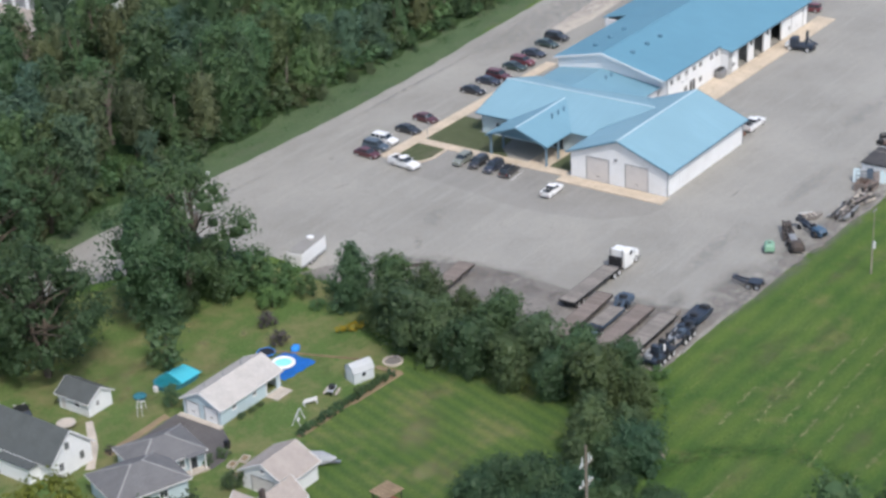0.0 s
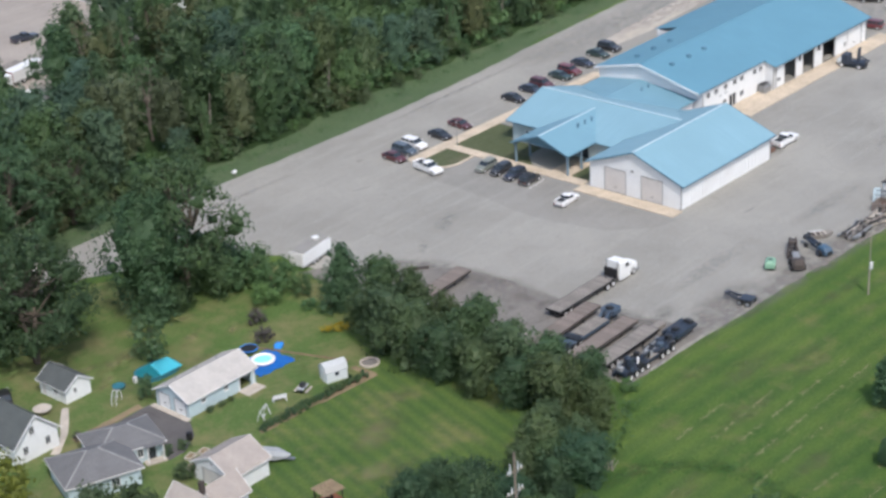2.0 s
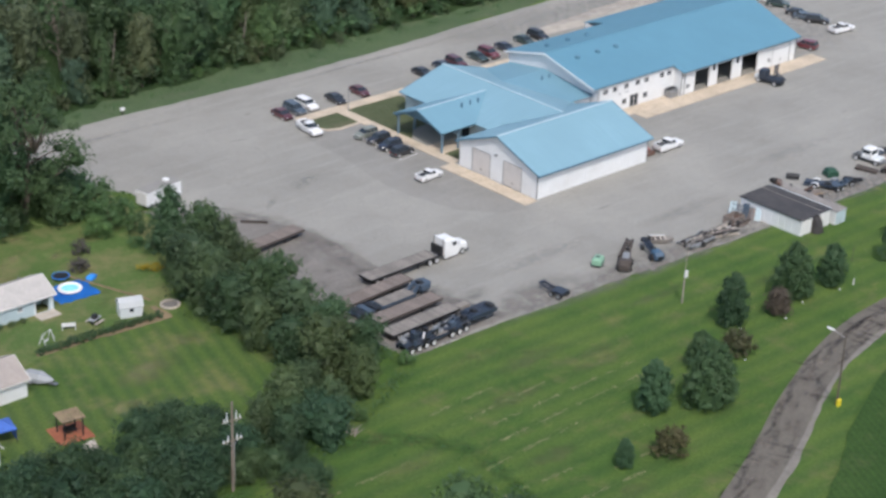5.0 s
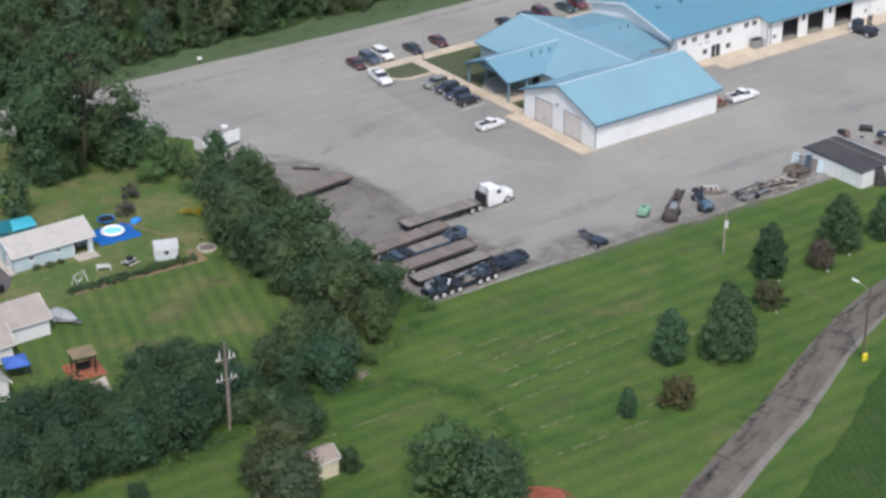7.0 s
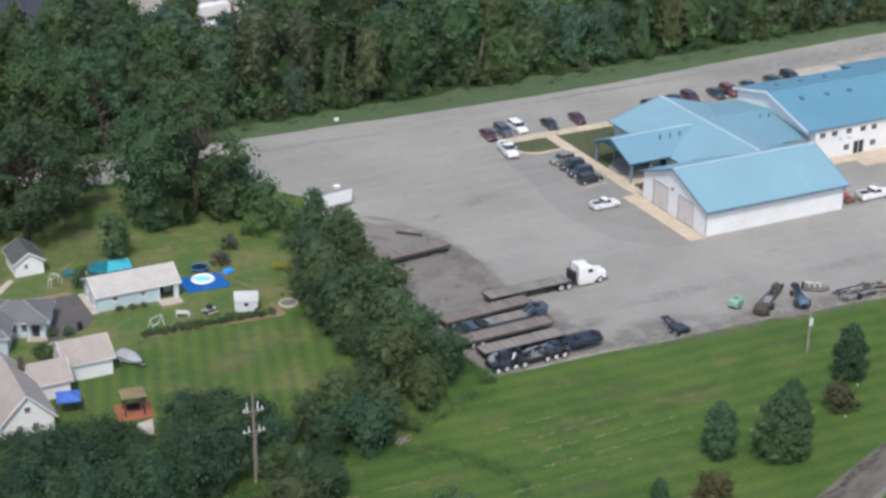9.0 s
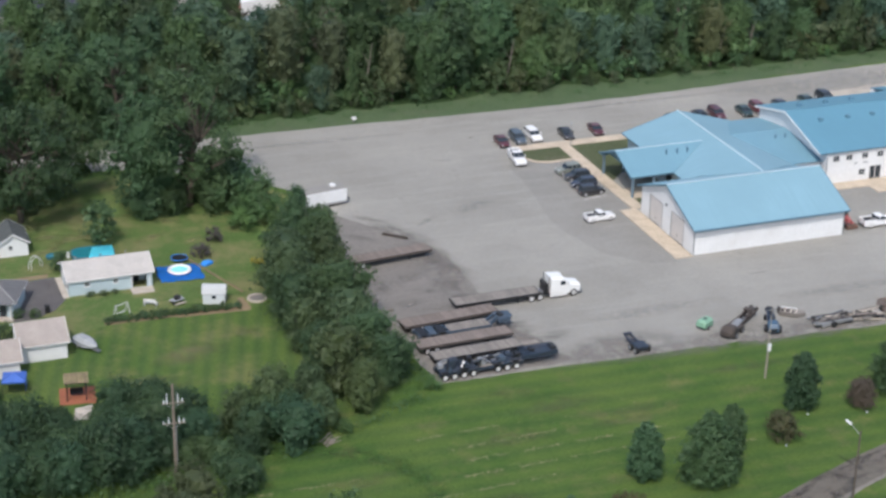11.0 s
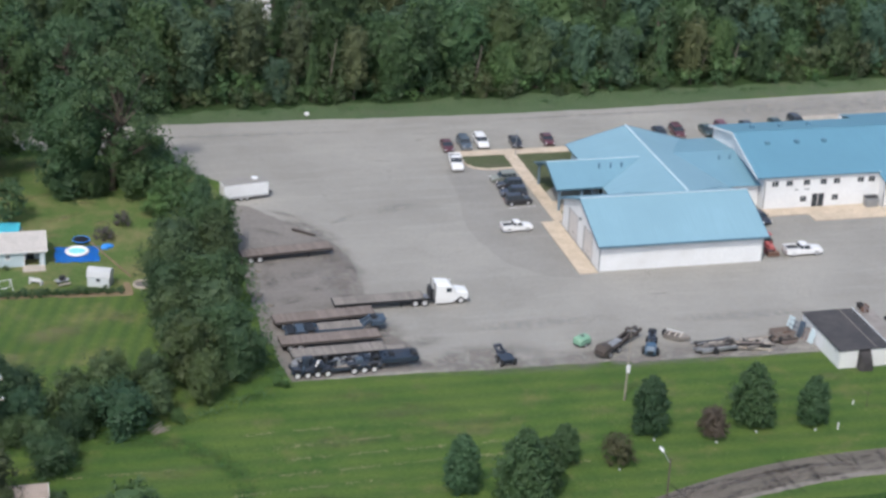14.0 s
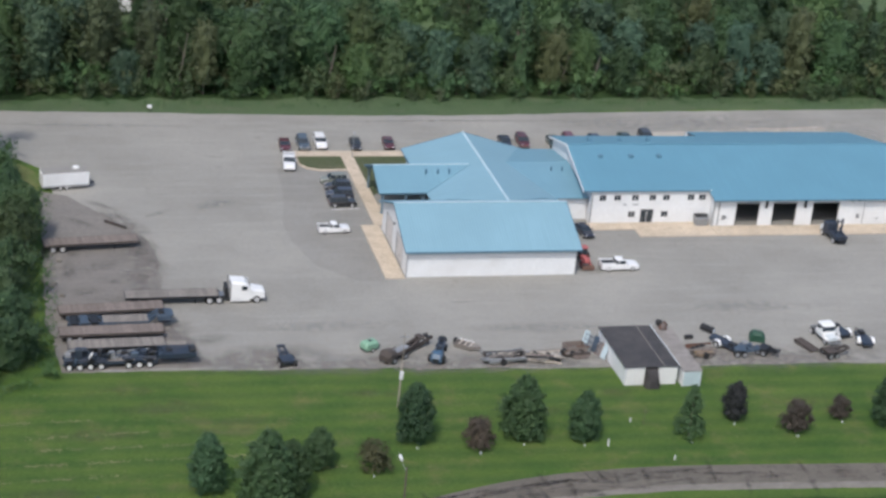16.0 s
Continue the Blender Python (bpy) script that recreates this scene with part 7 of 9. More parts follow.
bw = gabled_house("house_wing", "pale blue wing with a porch and charcoal roof", -105.6, -97.2, 9.7, 16.3, 2.6, 4.1, 0, "pale_blue", "roof_grey", 0.4, "house",
                  [("s", -101.9, -101.1, 0.8, 2.1), ("s", -100.6, -99.8, 0.8, 2.1), ("e", 11.2, 12.0, 0.9, 2.0), ("s", -99.2, -98.2, 0.1, 2.1)], True)
for a0, a1 in ((-101.9, -101.1), (-100.6, -99.8)):
    window_at(bw, 0, 9.7, a0, a1, 0.8, 2.1)
window_at(bw, 1, -97.2, 11.2, 12.0, 0.9, 2.0, 1)
small_box(bw, "door", "glass", -99.2, -98.2, 9.8, 9.86, 0.1, 2.1)
for x in (-99.5, -97.5):
    small_box(bw, "post", "frame_white", x - 0.07, x + 0.07, 8.8, 8.94, 0.0, 2.4)
small_box(bw, "step", "patio", -99.9, -97.2, 8.5, 9.7, 0.0, 0.2)
small_box(bw, "porch_roof", "roof_grey", -99.8, -97.2, 8.6, 9.5, 2.4, 2.5)

bh.matrix_basis = pose(-102.6, 6.1, 0, 0, 0, -21) @ Matrix.Translation((102.35, -4.15, 0))
bw.matrix_basis = pose(-96.6, 9.0, 0, 0, 0, -21) @ Matrix.Translation((96.8, -9.3, 0))

# white houses with dark roofs
wh = gabled_house("house", "small white house with a dark grey-green roof", -95.9, -91.8, 30.0, 35.4, 2.3, 3.6, 1, "white_siding", "roof_dark", 0.35, "house",
                  [("w", 31.6, 32.5, 0.9, 1.9), ("w", 34.2, 35.0, 0.1, 2.0), ("s", -94.6, -94.0, 1.0, 1.8)])
window_at(wh, 1, -95.9, 31.6, 32.5, 0.9, 1.9)
window_at(wh, 0, 30.0, -94.6, -94.0, 1.0, 1.8)
small_box(wh, "door", "door_panel", -95.84, -95.78, 34.2, 35.0, 0.1, 2.0)
wb = gabled_house("house", "white gabled house with a dark green-grey roof", -109.6, -103.0, 22.4, 34.5, 3.0, 6.0, 1, "white_siding", "roof_dark", 0.4, "house",
                  [("s", -105.0, -104.2, 1.0, 2.2), ("s", -108.4, -107.6, 1.0, 2.2), ("e", 24, 25, 1, 2.2)])
for a0, a1, p, q in ((-107.2, -106.4, 3.4, 4.5), (-105.0, -104.2, 1.0, 2.2), (-108.4, -107.6, 1.0, 2.2)):
    window_at(wb, 0, 22.4 - (0.07 if p > 3 else 0), a0, a1, p, q)
window_at(wb, 1, -103.0, 24, 25, 1, 2.2, 1)
small_box(wb, "bay", "white_siding", -111.2, -109.6, 24.5, 30.0, 0.0, 2.4)
small_box(wb, "bay_roof", "roof_dark", -111.5, -109.6, 24.2, 30.3, 2.4, 2.55)
gt = thing("garden_table", "round pale garden table between the houses", "table", at=pose(-99.2, 30.8, 0.01))
b = bm_new()
tube(b, (0, 0, 0.68), (0, 0, 0.74), 1.25, n=20)
part("tabletop", b, "patio", gt)
b = bm_new()
tube(b, (0, 0, 0), (0, 0, 0.68), 0.12)
part("stem", b, "grey_metal", gt)
car(pose(-100.2, 37.5, 0.02, 0, 0, 60), "car_black", "black car parked behind the white house", "sedan", "")
flat("patio", [(-105.2, 21.4), (-104.4, 20.6), (-100.6, 23.8), (-98.4, 26.4), (-96.2, 29.2), (-97.0, 29.6), (-99.4, 27.0), (-101.4, 24.4)], 0.03, "patio", "narrow pale garden path", "path", 0.1)

# garden clutter
sw = thing("swing_set", "white metal garden swing frame", "swing", at=pose(-83.0, 6.3, 0.01, 0, 0, 24) @ Matrix.Scale(0.8, 4))
b = bm_new()
for x in (-1.2, 1.2):
    beam(b, (x, -0.7, 0), (x, 0, 1.9), 0.09, 0.09), beam(b, (x, 0.7, 0), (x, 0, 1.9), 0.09, 0.09)
beam(b, (-1.3, 0, 1.9), (1.3, 0, 1.9), 0.09, 0.09)
part("frame", b, "frame_white", sw)
small_box(sw, "seat", "frame_white", -0.5, 0.5, -0.15, 0.15, 0.45, 0.5)
arch = thing("garden_arch", "white metal hoop arch standing on the lawn", "arch", at=pose(-91.6, 25.0, 0.01, 0, 0, 30))
for y in (-0.3, 0.3):
    b = bm_new()
    hoop = [(1.0 * math.cos(math.pi * k / 10), y, 0.5 + 1.3 * math.sin(math.pi * k / 10)) for k in range(11)]
    hoop = [(1.0, y, 0.0)] + hoop + [(-1.0, y, 0.0)]
    for p, q in zip(hoop, hoop[1:]):
        beam(b, p, q, 0.06, 0.06)
    part("hoop", b, "frame_white", arch)
for k in (2, 5, 8):
    b = bm_new()
    beam(b, (1.0 * math.cos(math.pi * k / 10), -0.3, 0.5 + 1.3 * math.sin(math.pi * k / 10)), (1.0 * math.cos(math.pi * k / 10), 0.3, 0.5 + 1.3 * math.sin(math.pi * k / 10)), 0.05, 0.05)
    part("rung", b, "frame_white", arch)
gb = thing("garden_bench", "white garden bench with a backrest", "bench", at=pose(-78.7, 7.9, 0.01, 0, 0, 150))
for i in range(4):
    small_box(gb, "slat", "frame_white", -0.9, 0.9, -0.3 + i * 0.16, -0.18 + i * 0.16, 0.44, 0.48)
    small_box(gb, "back_slat", "frame_white", -0.9, 0.9, 0.34, 0.38, 0.55 + i * 0.14, 0.65 + i * 0.14)
for x in (-0.85, 0.85):
    small_box(gb, "leg", "frame_white", x - 0.05, x + 0.05, -0.3, 0.38, 0.0, 0.44)
pt = thing("picnic_table", "dark picnic table with a grey cover", "table", at=pose(-75.2, 7.1, 0.01, 0, 0, 20))
small_box(pt, "tabletop", "grey_cover", -0.9, 0.9, -0.45, 0.45, 0.72, 0.82)
for y in (-0.8, 0.8):
    small_box(pt, "seat", "patio", -0.9, 0.9, y - 0.15, y + 0.15, 0.42, 0.47)
for x in (-0.6, 0.6):
    small_box(pt, "leg", "black", x - 0.05, x + 0.05, -0.8, 0.8, 0.3, 0.36)
    small_box(pt, "upright", "black", x - 0.05, x + 0.05, -0.08, 0.08, 0.0, 0.72)
small_box(pt, "grill", "black", -0.4, 0.4, -0.35, 0.35, 0.82, 1.35, bevel=0.08)
fr = thing("fire_ring", "ring of pale stones round a fire pit", "fire pit", at=pose(-64.4, 5.4, 0.01))
me_s = bm_new()
box(me_s, -0.2, 0.2, -0.13, 0.13, 0, 0.26, 0.04)
me_s = mesh_of("stone", me_s, "patio")
for i in range(20):
    a = 2 * math.pi * i / 20
    shared("stone", me_s, fr, pose(1.25 * math.cos(a), 1.25 * math.sin(a), 0, 0, 0, math.degrees(a) + 90))
b = bm_new()
tube(b, (0, 0, 0), (0, 0, 0.05), 1.1, n=20)
part("ash_bed", b, "gravel", fr)
tc = thing("sand_toy", "small turquoise play pool on the grass", "toy", at=pose(-88.8, 28.0, 0.01))
b = bm_new()
loft(b, [[(q * math.cos(a), q * math.sin(a), z) for a in ang] for q, z in ((0.8, 0), (0.9, 0.3), (0.8, 0.3), (0.75, 0.08))])
part("shell", b, "pool_teal", tc)
for x, y in ((-95.2, 6.6), (-93.4, 6.2), (-96.9, 4.6), (-94.9, 4.2)):
    pb = thing("planter_bed", "raised stone bed with brown soil", "planter", "raised beds by the garage", at=pose(x, y, 0.01, 0, 0, 15))
    for x0, x1, y0, y1 in ((-0.7, 0.7, -0.5, -0.4), (-0.7, 0.7, 0.4, 0.5), (-0.7, -0.6, -0.4, 0.4), (0.6, 0.7, -0.4, 0.4)):
        small_box(pb, "edge_board", "patio", x0, x1, y0, y1, 0, 0.35)
    small_box(pb, "soil", "dirt", -0.6, 0.6, -0.4, 0.4, 0, 0.25)
bnn = thing("rubbish_bin", "dark wheeled bin on the driveway", "bin", at=pose(-92.4, 9.9, 0.03))
small_box(bnn, "body", "black", -0.3, 0.3, -0.3, 0.3, 0, 1.0, bevel=0.05)
small_box(bnn, "lid", "black", -0.33, 0.33, -0.33, 0.33, 1.0, 1.06)
# low wire fence with white posts along the pool lawn, and the board edging
fe = thing("garden_fence", "low timber edging and posts across the lawn", "fence")
for i in range(10):
    k = i / 9
    small_box(fe, "post", "wood", -71.0 + 5.2 * k - 0.05, -71.0 + 5.2 * k + 0.05, 22.6 - 14.5 * k - 0.05, 22.6 - 14.5 * k + 0.05, 0, 0.4)
b = bm_new()
beam(b, (-71.0, 22.6, 0.15), (-65.8, 8.1, 0.15), 0.1, 0.24)
part("rail", b, "wood", fe)
bd = thing("bed_edging", "pale gravel strip along the low hedge", "edging", kind="structure")
b = bm_new()
slab(b, [(-76, 2.9), (-66.2, 2.2), (-65.9, 2.9), (-66.2, 6.5), (-67.0, 6.5), (-67, 3.6), (-76, 3.6)], -0.02, 0.05)
part("strip", b, "dirt", bd)
flat("flower_bed", [(-85.8, 3.6), (-76, 3.2), (-67.5, 2.8), (-67.5, 3.6), (-76, 4.0), (-85.8, 4.5)], 0.04, "dirt", "dark soil under the low hedge", "bed", 0.1, 1.0)

# beige shed among the lower trees, the mulch bed and the poles
bs = gabled_house("garden_shed", "small beige timber shed with a weathered roof", -84.2, -80.4, -52.4, -49.4, 2.3, 3.1, 0, "cream", "shed_roof", 0.2, "shed", [("w", -51.4, -50.6, 0.05, 1.8)])
small_box(bs, "door", "wood", -84.16, -84.1, -51.4, -50.6, 0.05, 1.8)
flat("mulch_bed", [(-68.4, -67.2), (-66.2, -66.4), (-63.9, -67.6), (-62.8, -69.4), (-63.4, -71.1), (-66.3, -72.9), (-68.6, -73.2)], 0.08, "mulch", "red mulch bed edged with brick", "bed", 0.1, 0.8)
be = thing("brick_edging", "curved brick edging of the mulch bed", "edging", kind="structure")
bk = bm_new()
box(bk, -0.2, 0.2, -0.1, 0.1, 0, 0.16)
bk = mesh_of("brick", bk, "brick_red")
for i in range(22):
    a = radians(120 - i * 10)
    shared("brick", bk, be, pose(-65.6 + 2.9 * math.cos(a), -70.4 + 2.9 * math.sin(a), 0, 0, 0, math.degrees(a) + 90))

up = thing("utility_pole", "weathered timber power pole with crossarms and insulators", "pole", at=pose(-85.5, -37.4, 0))
b = bm_new()
tube(b, (0, 0, 0), (0, 0, 11.7), 0.2, 0.13, 10)
part("post", b, "pole_wood", up)
for z, w, tall in ((9.3, 2.5, ((-0.28, 1.25), (0.22, 1.15), (-0.42, 0.5), (0.42, 0.5))), (6.7, 2.6, ((-0.22, 0.85), (0.24, 0.75), (0.44, 0.4), (-0.44, 0.4)))):
    b = bm_new()
    beam(b, (-w / 2, 0.12, z), (w / 2, -0.12, z), 0.11, 0.13)
    arm = part("crossarm", b, "bark_pale", up)
    for k, hh in tall:
        b = bm_new()
        tube(b, (w * k, -0.1 * k, z + 0.06), (w * k, -0.1 * k, z + hh * 0.6), 0.10, 0.08)
        tube(b, (w * k, -0.1 * k, z + hh * 0.6), (w * k, -0.1 * k, z + hh), 0.06, 0.05)
        part("insulator", b, "light_strip", arm, "pale cut-out fuse or insulator on the crossarm")
    b = bm_new()
    beam(b, (0, 0, z - 0.8), (w * 0.35, 0, z - 0.05), 0.06, 0.06), beam(b, (0, 0, z - 0.8), (-w * 0.35, 0, z - 0.05), 0.06, 0.06)
    part("brace", b, "steel", up)
b = bm_new()
tube(b, (0.24, -0.05, 1.2), (0.22, -0.05, 6.4), 0.05, n=6)
part("conduit", b, "grey_metal", up)
fp = thing("yard_pole", "slim weathered pole with a white box", "pole", at=pose(-9.1, -37.7, 0, 0, 0.8, 0))
b = bm_new()
tube(b, (0, 0, 0), (0, 0, 4.4), 0.13, 0.12, 8), tube(b, (0, 0, 4.4), (0, 0, 10.2), 0.07, 0.04, 8)
part("post", b, "bark_pale", fp)
small_box(fp, "box", "frame_white", -0.22, 0.22, -0.36, -0.1, 4.0, 5.0)
small_box(fp, "crossarm", "grey_metal", -0.6, 0.6, -0.05, 0.05, 9.6, 9.7)
for x, y, s in ((-15.4, -68.8, 1), (-69.7, -88.0, 1)):
    lp = thing("street_lamp", "dark timber lane pole with a white lamp arm", "street lamp", "lane lamps", at=pose(x, y, 0))
    b = bm_new()
    tube(b, (0, 0, 0), (0, 0, 10.0), 0.14, 0.1, 8)
    part("post", b, "bark", lp)
    b = bm_new()
    tube(b, (0, 0, 9.4), (-0.2, 1.7, 9.95), 0.04)
    part("arm", b, "steel", lp)
    b = bm_new()
    loft(b, [[(-0.2 + q * math.cos(a) * 0.19, 1.6 + k, 9.95 + 0.1 * math.sin(a)) for a in ang[::3]] for k, q in ((0.0, 0.5), (0.2, 1.0), (0.9, 1.0), (1.1, 0.5))])
    part("lamp_head", b, "white_paint", lp)
    small_box(lp, "marker", "yellow", -0.32, 0.32, -0.45, -0.15, 0.0, 0.9)
for x, y, h in ((14.5, -49.2, 0.9), (19.2, -43.5, 0.5), (21.7, -53.0, 0.5)):
    mk = thing("marker_post", "short white marker post in the grass", "post", "white marker posts", at=pose(x, y, 0))
    b = bm_new()
    tube(b, (0, 0, 0), (0, 0, h), 0.09, 0.08)
    part("tube", b, "frame_white", mk)
    b = bm_new()
    tube(b, (0, 0, h), (0, 0, h + 0.05), 0.1)
    part("cap", b, "frame_white", mk)
ms = thing("sign_box", "small white box on a post in the verge", "sign", at=pose(-30.2, 68.6, 0.014))
small_box(ms, "post", "bark", -0.05, 0.05, -0.05, 0.05, 0, 0.8)
small_box(ms, "box", "frame_white", -0.36, 0.36, -0.22, 0.22, 0.8, 1.25)

# beyond the wood: a long white store and smaller sheds, half hidden by crowns
fs = gabled_house("warehouse", "long pale warehouse beyond the wood", 19.6, 44, 146, 174, 4.6, 6.2, 1, "white_siding", "roof_pale", 0.5, "warehouse", [("w", 147.2 + 4.2 * k, 150.2 + 4.2 * k, 0.1, 3.6) for k in range(6)])
for k in range(6):
    overhead_door(fs, 1, 19.6, 147.2 + 4.2 * k, 150.2 + 4.2 * k, 0.1, 3.6, -1, 4, "grey_metal")
gabled_house("warehouse", "white shed roof beyond the trees", -38.8, -34.0, 163, 182, 4.0, 5.2, 1, "white_siding", "roof_pale", 0.5, "warehouse")
for x, y, t, lab in ((-31, 125.2, 8, 0), (-36.5, 139.0, 15, 0), (-28.6, 137.4, 6, 0), (-32.4, 158.5, 70, 1), (-19.5, 139.5, 10, 0), (-12.5, 126.2, 40, 1), (-7, 134, 60, 1), (-19.5, 146.6, 12, 2), (-4.4, 159.5, -8, 3), (-6, 141.5, 95, 1)):
    if lab == 1:
        car(pose(x, y, 0.03, 0, 0, t), "car_white", "white vehicle on the far lot", "suv", "vehicles beyond the wood")
    elif lab == 3:
        car(pose(x, y, 0.045, 0, 0, t), "car_navy", "dark pickup truck on the far lot", "pickup", "vehicles beyond the wood")
    elif lab == 2:
        flatbed(pose(x + 4, y, 0.04, 0, 0, t), 9.0, "grey_deck", "black", "empty grey flatbed on the far lot", 18, group="flatbeds beyond the wood")
    else:
        v = thing("cargo_trailer", "white cargo trailer with red end on the far lot", "trailer", "vehicles beyond the wood", at=pose(x, y, 0.03, 0, 0, t))
        small_box(v, "body", "white_siding", -4.2, 4.2, -1.25, 1.25, 0.9, 3.1, bevel=0.06)
        small_box(v, "end_door", "brick_red", -4.25, -4.2, -1.1, 1.1, 1.0, 2.9)
        for xx in (-2.6, -1.4, 2.6):
            for s in (-1, 1):
                wheel(v, xx, s * 1.0, 0.48, 0.3)

lpost = thing("lamp_post", "slim dark lamp post at the footpath's junction", "street lamp", at=pose(0.9, 46.6, 0.11))
b = bm_new()
tube(b, (0, 0, 0), (0, 0, 4.2), 0.07, 0.05, 8)
part("post", b, "grey_metal", lpost)
b = bm_new()
tube(b, (0, 0, 4.2), (0, 0, 4.5), 0.16, 0.1, 8)
part("lamp_head", b, "grey_cover", lpost)


# ---- trees: tapered trunk with limbs, and a crown of many small leaves in uneven clumps
def leaf_quads(rng, p, nrm, size):
    n = len(p)
    nrm = nrm / np.linalg.norm(nrm, axis=1, keepdims=True)
    t = np.cross(nrm, rng.normal(size=(n, 3)))
    t /= np.linalg.norm(t, axis=1, keepdims=True)
    s = np.cross(nrm, t)
    a, b_ = size * rng.uniform(0.55, 1.35, (n, 1)), size * rng.uniform(0.35, 0.8, (n, 1))
    return np.stack([p + t * a, p + s * b_ + nrm * 0.15 * a, p - t * a, p - s * b_ - nrm * 0.15 * a], 1).reshape(-1, 3)


def leaf_cloud(rng, centres, radii, size, per_area, core=0.55, buried=None):
    """Vertices and faces of leaves round uneven, tilted clumps, with a rough heart in each and stray leaves between; buried(p) tells which would lie inside the crown's solid heart."""
    vs, base = [], 0
    ico = bmesh.new()
    bmesh.ops.create_icosphere(ico, subdivisions=1, radius=1.0)
    ico.verts.ensure_lookup_table()
    iv = np.array([v.co for v in ico.verts])
    ifa = np.array([[v.index for v in f.verts] for f in ico.faces])
    ico.free()
    faces3, quads4 = [], []
    mid = centres.mean(0)
    for c, r in zip(centres, radii):
        q, _ = np.linalg.qr(rng.normal(size=(3, 3)))
        ax = r * rng.uniform((0.8, 0.7, 0.6), (1.35, 1.15, 1.0))
        if core:
            vs.append((iv * (core * ax * rng.uniform(0.72, 1.18, (len(iv), 1)))) @ q.T + c)
            faces3.append(ifa + base)
            base += len(iv)
        n = max(12, int(per_area * 12.6 * r * r))
        d = rng.normal(size=(n, 3))
        d /= np.linalg.norm(d, axis=1, keepdims=True)
        d = d @ q.T
        d[:, 2] = np.where(d[:, 2] < -0.45, -d[:, 2], d[:, 2])
        rad = np.clip(rng.normal(0.96, 0.19, (n, 1)), 0.6, 1.5)
        p = c + ((d @ q) * ax) @ q.T * rad
        if buried is not None:
            keep = ~buried(p)
            p, d = p[keep], d[keep]
            n = len(p)
        out = (p - mid) / (np.linalg.norm(p - mid, axis=1, keepdims=True) + 1e-6)
        vs.append(leaf_quads(rng, p, d * 0.6 + out * 0.5 + rng.normal(scale=0.6, size=(n, 3)) + [0, 0, 0.3], size))
        quads4.append(np.arange(base, base + 4 * n).reshape(-1, 4))
        base += 4 * n
    m = sum(len(q) for q in quads4) // 12
    k = rng.integers(0, len(centres), (m, 2))
    w = rng.uniform(0, 1, (m, 1))
    p = centres[k[:, 0]] * w + centres[k[:, 1]] * (1 - w)
    p = mid + (p - mid) * rng.uniform(0.95, 1.15, (m, 1)) + rng.normal(scale=np.mean(radii) * 0.55, size=(m, 3))
    vs.append(leaf_quads(rng, p, rng.normal(size=(m, 3)) + [0, 0, 0.7], size))
    quads4.append(np.arange(base, base + 4 * m).reshape(-1, 4))
    return np.concatenate(vs), (np.concatenate(faces3).tolist() if faces3 else []) + np.concatenate(quads4).tolist()


